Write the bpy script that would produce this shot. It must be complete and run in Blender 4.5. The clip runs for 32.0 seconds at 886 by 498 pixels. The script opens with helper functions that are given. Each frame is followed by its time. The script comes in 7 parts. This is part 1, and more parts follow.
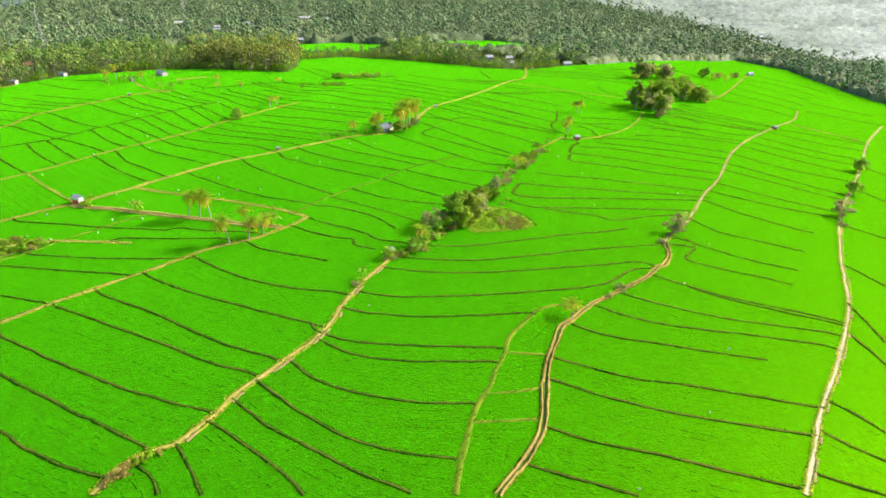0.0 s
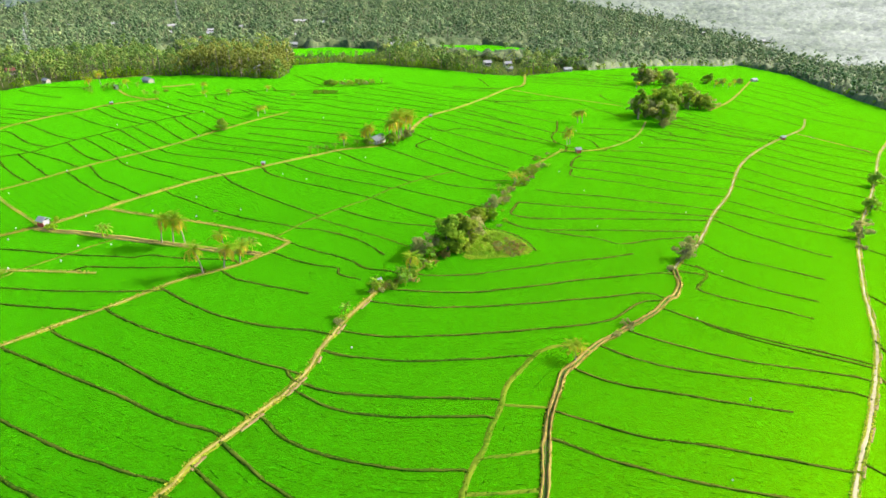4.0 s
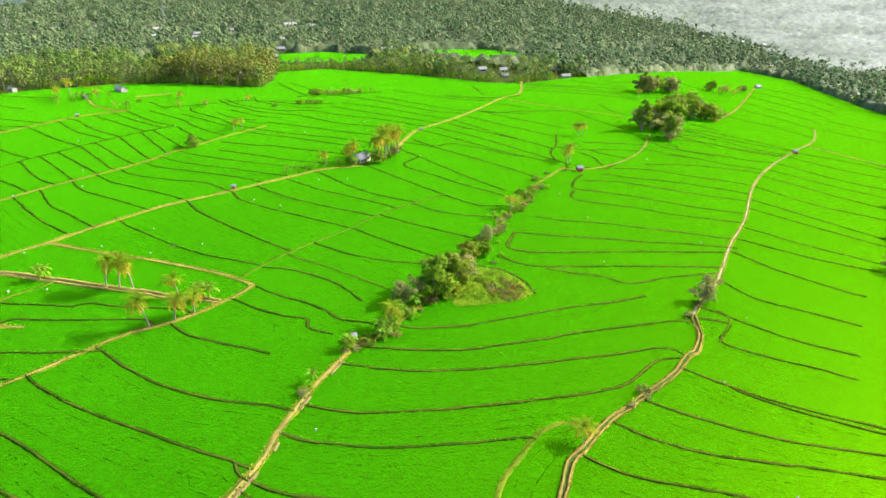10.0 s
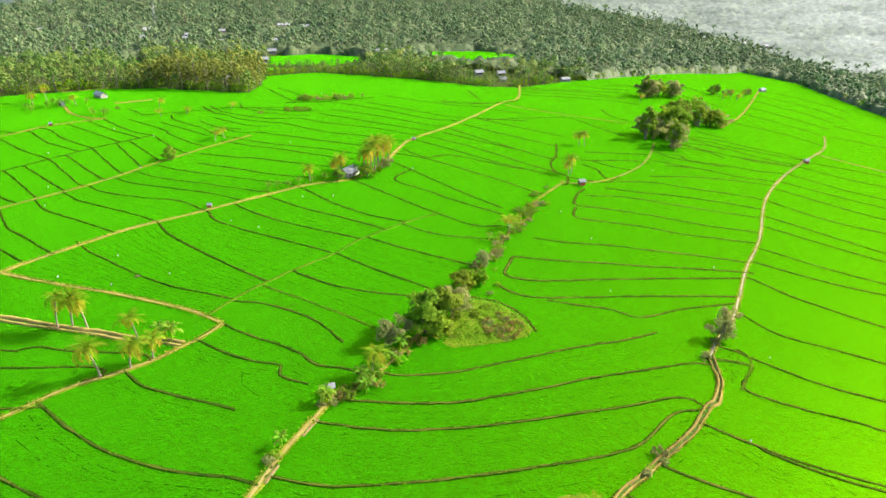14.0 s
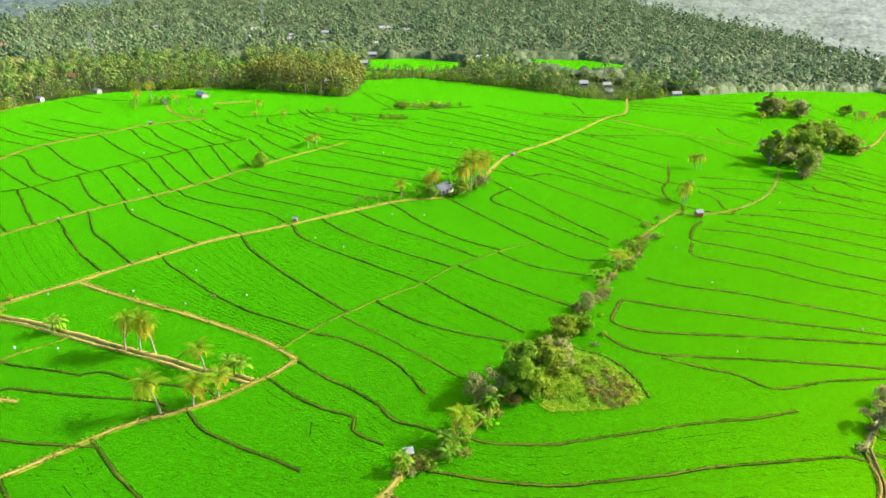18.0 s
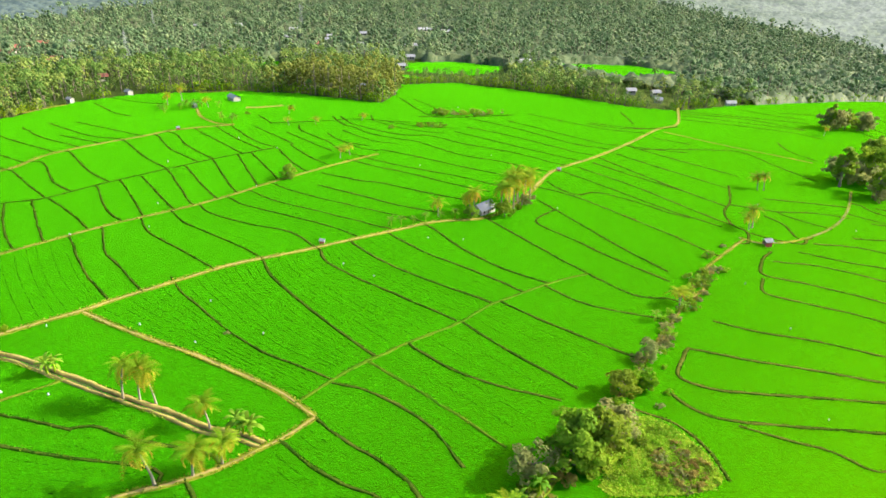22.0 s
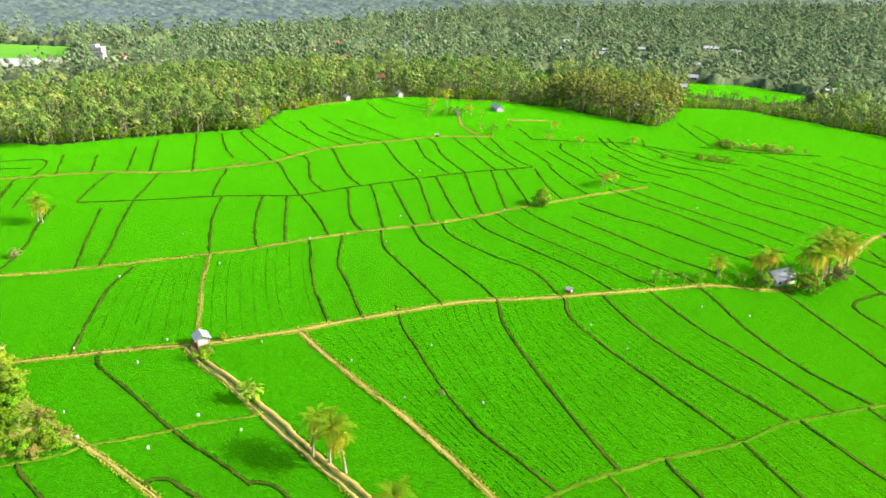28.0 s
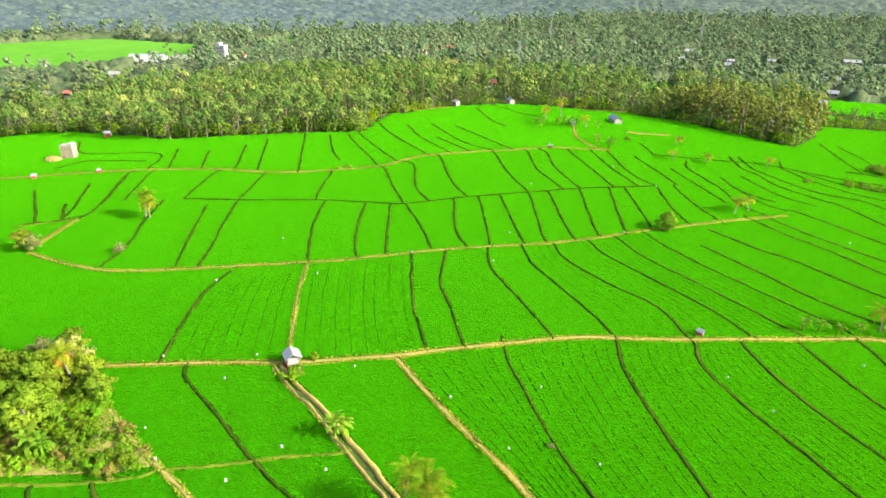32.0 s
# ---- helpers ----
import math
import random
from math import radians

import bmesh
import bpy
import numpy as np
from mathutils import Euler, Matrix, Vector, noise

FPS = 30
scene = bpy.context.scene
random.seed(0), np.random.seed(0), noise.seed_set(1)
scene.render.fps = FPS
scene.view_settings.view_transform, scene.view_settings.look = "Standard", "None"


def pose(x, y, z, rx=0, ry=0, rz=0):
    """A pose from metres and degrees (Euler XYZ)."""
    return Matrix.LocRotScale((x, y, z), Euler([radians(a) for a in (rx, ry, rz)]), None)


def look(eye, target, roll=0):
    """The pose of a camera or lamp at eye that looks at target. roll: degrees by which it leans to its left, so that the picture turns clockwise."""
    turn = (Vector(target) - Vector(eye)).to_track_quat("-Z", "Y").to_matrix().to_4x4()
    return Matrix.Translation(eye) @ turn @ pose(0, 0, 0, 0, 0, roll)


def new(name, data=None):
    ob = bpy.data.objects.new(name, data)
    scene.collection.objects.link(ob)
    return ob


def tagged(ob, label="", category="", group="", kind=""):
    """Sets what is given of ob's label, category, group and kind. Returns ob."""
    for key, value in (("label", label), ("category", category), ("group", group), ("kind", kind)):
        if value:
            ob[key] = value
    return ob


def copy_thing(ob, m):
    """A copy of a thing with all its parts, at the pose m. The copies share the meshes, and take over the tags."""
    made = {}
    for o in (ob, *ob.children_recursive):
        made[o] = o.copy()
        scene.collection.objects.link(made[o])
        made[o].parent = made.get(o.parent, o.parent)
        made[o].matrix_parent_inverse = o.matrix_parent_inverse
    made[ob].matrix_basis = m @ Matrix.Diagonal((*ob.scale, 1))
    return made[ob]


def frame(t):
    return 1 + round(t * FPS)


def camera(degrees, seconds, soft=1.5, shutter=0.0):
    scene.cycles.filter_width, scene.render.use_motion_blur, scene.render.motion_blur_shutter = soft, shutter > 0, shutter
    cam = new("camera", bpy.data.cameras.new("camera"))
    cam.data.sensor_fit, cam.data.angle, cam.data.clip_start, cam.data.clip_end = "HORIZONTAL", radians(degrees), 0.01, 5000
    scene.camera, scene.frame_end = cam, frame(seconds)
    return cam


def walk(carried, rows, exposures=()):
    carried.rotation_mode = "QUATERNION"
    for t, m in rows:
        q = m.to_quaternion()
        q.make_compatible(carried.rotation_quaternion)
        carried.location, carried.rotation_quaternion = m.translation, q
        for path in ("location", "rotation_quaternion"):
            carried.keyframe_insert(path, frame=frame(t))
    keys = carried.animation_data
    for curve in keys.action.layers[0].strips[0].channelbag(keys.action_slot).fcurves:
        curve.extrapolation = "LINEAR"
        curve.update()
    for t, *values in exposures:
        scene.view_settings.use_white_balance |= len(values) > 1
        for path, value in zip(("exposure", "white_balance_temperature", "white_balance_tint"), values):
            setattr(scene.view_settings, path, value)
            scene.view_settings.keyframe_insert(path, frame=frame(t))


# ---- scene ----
cam = camera(66.3, 32.0, soft=1.6)
# seconds, x, y, z, tilt below level, turn to the left, lean
PATH = [
    (0.0, 0.08, 0.36, 69.25, 25.712, 0.293, 0.507),
    (1.0, 0.48, 4.02, 69.38, 25.683, 0.278, 0.506),
    (2.0, 0.87, 7.69, 69.50, 25.687, 0.238, 0.493),
    (3.0, 1.29, 11.41, 69.55, 25.614, 0.241, 0.431),
    (3.5, 1.48, 13.24, 69.52, 25.602, 0.222, 0.413),
    (5.5, 2.28, 20.56, 69.34, 25.505, 0.123, 0.337),
    (6.0, 2.48, 22.44, 69.27, 25.475, 0.105, 0.373),
    (7.0, 2.88, 26.30, 69.08, 25.467, 0.043, 0.298),
    (8.0, 3.20, 30.25, 68.93, 25.446, -0.032, 0.266),
    (9.0, 3.42, 34.23, 68.89, 25.470, -0.112, 0.273),
    (10.0, 3.70, 38.25, 68.89, 25.505, -0.199, 0.228),
    (11.0, 4.05, 42.28, 68.90, 25.532, -0.257, 0.244),
    (12.0, 4.49, 46.35, 68.80, 25.540, -0.319, 0.206),
    (13.0, 4.97, 50.53, 68.70, 25.587, -0.394, 0.160),
    (13.5, 5.16, 52.64, 68.69, 25.585, -0.451, 0.170),
    (15.5, 5.36, 61.01, 68.58, 25.560, 0.329, 0.074),
    (16.0, 4.94, 63.17, 68.47, 25.479, 1.239, 0.072),
    (16.5, 4.16, 65.44, 68.23, 25.380, 4.090, 0.099),
    (17.0, 3.33, 67.81, 67.94, 25.295, 6.464, -0.009),
    (17.5, 2.61, 70.17, 67.69, 25.248, 7.054, -0.056),
    (18.0, 1.98, 72.48, 67.52, 25.240, 7.586, -0.127),
    (18.5, 1.37, 74.75, 67.40, 25.241, 8.095, -0.145),
    (19.0, 0.79, 77.00, 67.30, 25.235, 8.605, -0.177),
    (20.0, -0.35, 81.51, 67.07, 25.215, 9.363, -0.238),
    (21.0, -1.45, 86.00, 66.77, 25.218, 10.060, -0.298),
    (22.0, -2.43, 90.44, 66.41, 25.198, 10.645, -0.359),
    (23.0, -3.31, 94.76, 66.05, 25.180, 11.128, -0.377),
    (24.0, -4.11, 99.02, 65.69, 25.172, 11.582, -0.344),
    (24.5, -4.68, 101.16, 65.49, 25.143, 11.742, -0.419),
    (25.0, -5.60, 103.35, 65.21, 25.077, 12.194, -0.436),
    (25.5, -6.92, 105.59, 64.81, 24.897, 16.128, -0.344),
    (26.0, -8.49, 107.80, 64.30, 24.581, 23.704, -0.183),
    (26.5, -10.11, 109.86, 63.75, 24.402, 29.052, -0.143),
    (28.5, -16.31, 117.06, 61.46, 24.116, 35.054, -0.238),
    (29.0, -17.85, 118.58, 60.99, 23.987, 38.923, -0.229),
    (29.5, -19.23, 119.79, 60.61, 23.949, 39.554, -0.250),
    (30.0, -20.45, 120.76, 60.35, 23.902, 40.020, -0.254),
    (31.0, -22.53, 122.43, 59.98, 23.878, 40.812, -0.353),
    (32.0, -24.47, 123.99, 59.68, 23.839, 41.413, -0.412),
]
walk(cam, [(t, pose(x, y, z, 0, 0, turn) @ pose(0, 0, 0, 90 - tilt) @ pose(0, 0, 0, 0, 0, -lean))
           for t, x, y, z, tilt, turn, lean in PATH], exposures=[(0.0, 1.34), (32.0, 1.34)])

# ---- light ----
SUN_AZ, SUN_EL = 24.0, 30.0          # degrees from +x towards +y, and above level
world = bpy.data.worlds.new("sky")
scene.world = world
world.use_nodes = True
wn = world.node_tree.nodes
sky = wn.new("ShaderNodeTexSky")
sky.sky_type, sky.sun_disc = "NISHITA", False
sky.sun_elevation, sky.sun_rotation = radians(SUN_EL), radians(90 - SUN_AZ)
sky.dust_density = 2.5
wn["Background"].inputs["Strength"].default_value = 0.15
world.node_tree.links.new(sky.outputs[0], wn["Background"].inputs["Color"])
sun = new("sun", bpy.data.lights.new("sun", "SUN"))
sun.data.energy, sun.data.angle, sun.data.color = 4.8, radians(0.6), (1.0, 0.93, 0.78)
sun.matrix_world = look((0, 0, 300), (-math.cos(radians(SUN_AZ)) * 300, -math.sin(radians(SUN_AZ)) * 300,
                                       300 - 300 * math.tan(radians(SUN_EL))))

# ---- materials ----


def nodes_of(name):
    m = bpy.data.materials.new(name)
    m.use_nodes = True
    return m, m.node_tree.nodes, m.node_tree.links


def ramp(nt, lk, fac, stops):
    r = nt.new("ShaderNodeValToRGB")
    while len(r.color_ramp.elements) < len(stops):
        r.color_ramp.elements.new(0.5)
    for e, (p, col) in zip(r.color_ramp.elements, stops):
        e.position, e.color = p, (*col, 1)
    lk.new(fac, r.inputs[0])
    return r.outputs[0]


def noise_tex(nt, lk, scale, detail=4.0, rough=0.6, coords=None):
    n = nt.new("ShaderNodeTexNoise")
    n.inputs["Scale"].default_value, n.inputs["Detail"].default_value, n.inputs["Roughness"].default_value = scale, detail, rough
    if coords is not None:
        lk.new(coords, n.inputs["Vector"])
    return n.outputs["Fac"]


def mixed(nt, lk, fac, a, b, mode="MIX"):
    m = nt.new("ShaderNodeMix")
    m.data_type, m.blend_type = "RGBA", mode
    if isinstance(fac, float):
        m.inputs[0].default_value = fac
    else:
        lk.new(fac, m.inputs[0])
    for sock, v in ((m.inputs[6], a), (m.inputs[7], b)):
        if isinstance(v, tuple):
            sock.default_value = (*v, 1)
        else:
            lk.new(v, sock)
    return m.outputs[2]


def surface(name, dark, mid, light, fine=3.0, broad=0.15, rough=0.85, bump=0.3, depth=0.05, metal=0.0, vary=0.0, spec=0.06):
    """Two scales of variation over world position, with fine relief. vary: shift from one object to the next."""
    m, nt, lk = nodes_of(name)
    geo = nt.new("ShaderNodeNewGeometry").outputs["Position"]
    f1 = noise_tex(nt, lk, fine, 6, 0.65, geo)
    f2 = noise_tex(nt, lk, broad, 3, 0.5, geo)
    col = mixed(nt, lk, f2, ramp(nt, lk, f1, [(0.3, dark), (0.5, mid), (0.72, light)]), mid)
    col = mixed(nt, lk, ramp(nt, lk, f2, [(0.35, (0, 0, 0)), (0.7, (0.5, 0.5, 0.5))]), col, light)
    b = nt["Principled BSDF"]
    if vary:
        info = nt.new("ShaderNodeObjectInfo").outputs["Random"]
        hsv = nt.new("ShaderNodeHueSaturation")
        mul = nt.new("ShaderNodeMath")
        mul.operation, mul.inputs[1].default_value = "MULTIPLY_ADD", vary
        mul.inputs[2].default_value = 1 - vary / 2
        lk.new(info, mul.inputs[0])
        lk.new(mul.outputs[0], hsv.inputs["Value"])
        lk.new(col, hsv.inputs["Color"])
        col = hsv.outputs[0]
    lk.new(col, b.inputs["Base Color"])
    b.inputs["Roughness"].default_value, b.inputs["Metallic"].default_value = rough, metal
    b.inputs["Specular IOR Level"].default_value = spec
    if bump:
        bp = nt.new("ShaderNodeBump")
        bp.inputs["Strength"].default_value, bp.inputs["Distance"].default_value = bump, depth
        lk.new(f1, bp.inputs["Height"])
        lk.new(bp.outputs[0], b.inputs["Normal"])
    return m


def foliage(name, dark, light, island=True, through_light=0.5, hue=0.03):
    """Leaves: colour varies leaf by leaf and tree by tree, and some light passes through."""
    m, nt, lk = nodes_of(name)
    geo = nt.new("ShaderNodeNewGeometry")
    info = nt.new("ShaderNodeObjectInfo").outputs["Random"]
    f = noise_tex(nt, lk, 0.35, 3, 0.6, geo.outputs["Position"])
    col = ramp(nt, lk, geo.outputs["Random Per Island"] if island else f, [(0.0, dark), (1.0, light)])
    col = mixed(nt, lk, f, col, mixed(nt, lk, 0.5, dark, light))
    broad = noise_tex(nt, lk, 0.085, 2, 0.5, geo.outputs["Position"])
    col = mixed(nt, lk, ramp(nt, lk, broad, [(0.36, (0.75, 0.75, 0.75)), (0.5, (0, 0, 0))]), col, mixed(nt, lk, 0.35, dark, light))
    col = mixed(nt, lk, ramp(nt, lk, broad, [(0.52, (0, 0, 0)), (0.66, (0.6, 0.6, 0.6))]), col, (light[0] * 1.15, light[1], light[2]))
    hsv = nt.new("ShaderNodeHueSaturation")
    mul = nt.new("ShaderNodeMath")
    mul.operation, mul.inputs[1].default_value, mul.inputs[2].default_value = "MULTIPLY_ADD", hue, 0.5 - hue / 2
    lk.new(info, mul.inputs[0])
    lk.new(mul.outputs[0], hsv.inputs["Hue"])
    val = nt.new("ShaderNodeMath")
    val.operation, val.inputs[1].default_value, val.inputs[2].default_value = "MULTIPLY_ADD", 0.4, 0.8
    lk.new(info, val.inputs[0])
    lk.new(val.outputs[0], hsv.inputs["Value"])
    lk.new(col, hsv.inputs["Color"])
    b = nt["Principled BSDF"]
    lk.new(hsv.outputs[0], b.inputs["Base Color"])
    b.inputs["Roughness"].default_value, b.inputs["Specular IOR Level"].default_value = 0.6, 0.05
    tr = nt.new("ShaderNodeBsdfTranslucent")
    lk.new(hsv.outputs[0], tr.inputs["Color"])
    ms = nt.new("ShaderNodeMixShader")
    ms.inputs[0].default_value = through_light
    lk.new(b.outputs[0], ms.inputs[1])
    lk.new(tr.outputs[0], ms.inputs[2])
    lk.new(ms.outputs[0], nt["Material Output"].inputs["Surface"])
    return m


def crowns(name, dark, mid, light, through_light=0.3, grain=1.1, relief=0.8):
    """Leafy crowns of a wood: each tree has its own tone, dappled in clusters of leaves."""
    m, nt, lk = nodes_of(name)
    geo = nt.new("ShaderNodeNewGeometry").outputs["Position"]
    own = nt.new("ShaderNodeAttribute")
    own.attribute_name = "tone"
    f1 = noise_tex(nt, lk, grain, 4, 0.65, geo)
    f2 = noise_tex(nt, lk, 0.025, 3, 0.5, geo)
    col = ramp(nt, lk, own.outputs["Fac"], [(0.0, dark), (0.55, mid), (1.0, light)])
    col = mixed(nt, lk, ramp(nt, lk, f1, [(0.40, (0.75, 0.75, 0.75)), (0.52, (0, 0, 0))]), col, dark)
    col = mixed(nt, lk, ramp(nt, lk, f1, [(0.52, (0, 0, 0)), (0.68, (0.6, 0.6, 0.6))]), col, light)
    col = mixed(nt, lk, ramp(nt, lk, f2, [(0.42, (0, 0, 0)), (0.64, (0.45, 0.45, 0.45))]), col, mid)
    b = nt["Principled BSDF"]
    lk.new(col, b.inputs["Base Color"])
    b.inputs["Roughness"].default_value, b.inputs["Specular IOR Level"].default_value = 0.6, 0.08
    bp = nt.new("ShaderNodeBump")
    bp.inputs["Strength"].default_value, bp.inputs["Distance"].default_value = relief, 0.5
    lk.new(f1, bp.inputs["Height"])
    lk.new(bp.outputs[0], b.inputs["Normal"])
    tr = nt.new("ShaderNodeBsdfTranslucent")
    lk.new(col, tr.inputs["Color"])
    ms = nt.new("ShaderNodeMixShader")
    ms.inputs[0].default_value = through_light
    lk.new(b.outputs[0], ms.inputs[1])
    lk.new(tr.outputs[0], ms.inputs[2])
    lk.new(ms.outputs[0], nt["Material Output"].inputs["Surface"])
    return m


def rice_material():
    m, nt, lk = nodes_of("young_rice")
    geo = nt.new("ShaderNodeNewGeometry").outputs["Position"]
    tuft = noise_tex(nt, lk, 1.5, 8, 0.78, geo)
    patch = noise_tex(nt, lk, 0.05, 5, 0.6, geo)
    plot = noise_tex(nt, lk, 0.016, 2, 0.5, geo)
    stretch = nt.new("ShaderNodeMapping")
    stretch.inputs["Rotation"].default_value, stretch.inputs["Scale"].default_value = (0, 0, radians(-28)), (0.35, 2.0, 1.0)
    lk.new(geo, stretch.inputs["Vector"])
    drill = noise_tex(nt, lk, 1.0, 6, 0.7, stretch.outputs[0])
    col = ramp(nt, lk, tuft, [(0.38, (0.0005, 0.0240, 0.0003)), (0.46, (0.0030, 0.0800, 0.0006)), (0.54, (0.0060, 0.1250, 0.0008)), (0.62, (0.0150, 0.2800, 0.0018))])
    col = mixed(nt, lk, ramp(nt, lk, drill, [(0.40, (0.85, 0.85, 0.85)), (0.50, (0, 0, 0))]), col, (0.0017, 0.0602, 0.0004))
    col = mixed(nt, lk, ramp(nt, lk, patch, [(0.42, (0, 0, 0)), (0.72, (0.38, 0.38, 0.38))]), col, (0.0093, 0.1435, 0.001))
    col = mixed(nt, lk, ramp(nt, lk, plot, [(0.45, (0, 0, 0)), (0.7, (0.38, 0.38, 0.38))]), col, (0.0115, 0.1520, 0.001))
    speck = noise_tex(nt, lk, 0.55, 5, 0.75, geo)
    col = mixed(nt, lk, ramp(nt, lk, speck, [(0.33, (0.9, 0.9, 0.9)), (0.43, (0, 0, 0))]), col, (0.0007, 0.0344, 0.0003))
    worn = noise_tex(nt, lk, 0.03, 5, 0.6, geo)
    col = mixed(nt, lk, ramp(nt, lk, worn, [(0.68, (0, 0, 0)), (0.82, (0.6, 0.6, 0.6))]), col, (0.0224, 0.1261, 0.004))
    pits = noise_tex(nt, lk, 1.1, 4, 0.65, geo)
    gate = nt.new("ShaderNodeMath")
    gate.operation = "MULTIPLY"
    lk.new(ramp(nt, lk, pits, [(0.36, (1, 1, 1)), (0.43, (0, 0, 0))]), gate.inputs[0])
    lk.new(ramp(nt, lk, patch, [(0.40, (0, 0, 0)), (0.60, (0.9, 0.9, 0.9))]), gate.inputs[1])
    col = mixed(nt, lk, gate.outputs[0], col, (0.0007, 0.0344, 0.0003))
    col = mixed(nt, lk, 1.0, col, (0.74, 0.80, 0.80), "MULTIPLY")
    b = nt["Principled BSDF"]
    lk.new(col, b.inputs["Base Color"])
    b.inputs["Roughness"].default_value, b.inputs["Specular IOR Level"].default_value = 0.9, 0.0
    b.inputs["Sheen Weight"].default_value, b.inputs["Sheen Roughness"].default_value = 0.58, 0.42
    b.inputs["Sheen Tint"].default_value = (0.18, 1.0, 0.008, 1)
    bp = nt.new("ShaderNodeBump")
    bp.inputs["Strength"].default_value, bp.inputs["Distance"].default_value = 1.0, 0.8
    lk.new(tuft, bp.inputs["Height"])
    lk.new(bp.outputs[0], b.inputs["Normal"])
    shine = nt.new("ShaderNodeBsdfGlossy")
    shine.inputs["Color"].default_value, shine.inputs["Roughness"].default_value = (0.46, 1.0, 0.0, 1), 0.47
    ms = nt.new("ShaderNodeMixShader")
    ms.inputs[0].default_value = 0.055
    lk.new(b.outputs[0], ms.inputs[1])
    lk.new(shine.outputs[0], ms.inputs[2])
    lk.new(ms.outputs[0], nt["Material Output"].inputs["Surface"])
    return m


RICE = rice_material()
GRASS = foliage("verge_grass", (0.07, 0.21, 0.005), (0.44, 0.45, 0.05))
WEEDS = foliage("bund_weeds", (0.005, 0.045, 0.001), (0.14, 0.22, 0.008))
EARTH = surface("dry_earth", (0.14, 0.105, 0.03), (0.27, 0.218, 0.064), (0.42, 0.355, 0.12), 1.3, 0.12, vary=0.1, spec=0.0)
GRAVEL = surface("pale_gravel", (0.15, 0.13, 0.075), (0.26, 0.23, 0.135), (0.40, 0.37, 0.25), 1.3, 0.12, vary=0.1, spec=0.0)
CLAY = surface("clay_bank", (0.082, 0.0615, 0.0246), (0.1476, 0.1107, 0.0451), (0.2214, 0.1722, 0.0738), 2.0, 0.2)
BANK = surface("ragged_bank", (0.08, 0.08, 0.014), (0.23, 0.185, 0.050), (0.45, 0.38, 0.11), 1.0, 0.12, bump=0.6, depth=0.12, spec=0.0)
BANK_DARK = surface("damp_bank", (0.045, 0.05, 0.009), (0.14, 0.105, 0.032), (0.36, 0.29, 0.075), 0.9, 0.12, bump=0.6, depth=0.12, spec=0.0)
MUD = surface("wet_mud", (0.035, 0.027, 0.015), (0.07, 0.052, 0.03), (0.12, 0.09, 0.055), 2.0, 0.2, rough=0.6, spec=0.0)
VERGE = surface("dry_grass_verge", (0.041, 0.0984, 0.00492), (0.1312, 0.1722, 0.01148), (0.2952, 0.2706, 0.0369), 1.6, 0.25, bump=0.6, depth=0.12, spec=0.0)
# BUND: dark weeds, with the shade of a bund's sides put into the colour
BUND = surface("shaded_weedy_bund", (0.003, 0.020, 0.001), (0.006, 0.036, 0.001), (0.03, 0.065, 0.004), 1.8, 0.12, bump=0.5, depth=0.08, vary=0.3, spec=0.0)
BUND_DRY = surface("grassy_bund", (0.012, 0.07, 0.002), (0.032, 0.11, 0.004), (0.12, 0.165, 0.012), 1.8, 0.15, bump=0.6, depth=0.1, vary=0.3, spec=0.0)
BUND_STRAW = surface("straw_grass_bund", (0.02, 0.08, 0.003), (0.06, 0.125, 0.007), (0.20, 0.22, 0.022), 1.8, 0.15, bump=0.6, depth=0.1, vary=0.3, spec=0.0)
GAP = surface("row_gap", (0.001, 0.018, 0.0005), (0.0015, 0.03, 0.0006), (0.003, 0.045, 0.001), 2.0, 0.2, spec=0.0)
CREST = surface("weedy_crest", (0.005, 0.028, 0.0015), (0.018, 0.055, 0.004), (0.11, 0.125, 0.018), 1.5, 0.10, bump=0.5, depth=0.08, spec=0.0)
CREST_DRY = surface("dry_crest", (0.010, 0.036, 0.002), (0.036, 0.060, 0.006), (0.14, 0.14, 0.024), 1.5, 0.10, bump=0.5, depth=0.08, spec=0.0)
FLOOR = surface("woodland_floor", (0.015, 0.032, 0.006), (0.04, 0.068, 0.012), (0.09, 0.11, 0.028), 0.35, 0.02, bump=0.6, depth=0.6, spec=0.0)
SCRUB = surface("scrub_floor", (0.0328, 0.0984, 0.00328), (0.0902, 0.1968, 0.00656), (0.2214, 0.2214, 0.0246), 0.9, 0.15, bump=0.6, depth=0.2, spec=0.0)
BARK = surface("bark", (0.082, 0.0656, 0.0492), (0.164, 0.1312, 0.0984), (0.2706, 0.2296, 0.1804), 6, 1.0, vary=0.3)
PALM_BARK = surface("palm_bark", (0.1394, 0.1148, 0.0738), (0.246, 0.205, 0.1394), (0.3608, 0.3198, 0.2296), 6, 1.0, vary=0.2, spec=0.0)
LEAF = foliage("broad_leaves", (0.06, 0.165, 0.008), (0.30, 0.42, 0.03))
LEAF_BRIGHT = foliage("fresh_leaves", (0.055, 0.22, 0.005), (0.33, 0.50, 0.022))
LEAF_GREY = foliage("dry_twigs", (0.13, 0.155, 0.045), (0.37, 0.38, 0.12))
LEAF_BROWN = foliage("withered_fern", (0.17, 0.135, 0.03), (0.42, 0.34, 0.08))
FROND = foliage("palm_fronds", (0.04, 0.15, 0.004), (0.37, 0.48, 0.02), hue=0.04)
FROND_DRY = foliage("yellowed_fronds", (0.40, 0.27, 0.02), (0.72, 0.52, 0.06))
BANANA = foliage("banana_leaves", (0.03, 0.16, 0.005), (0.26, 0.42, 0.035))
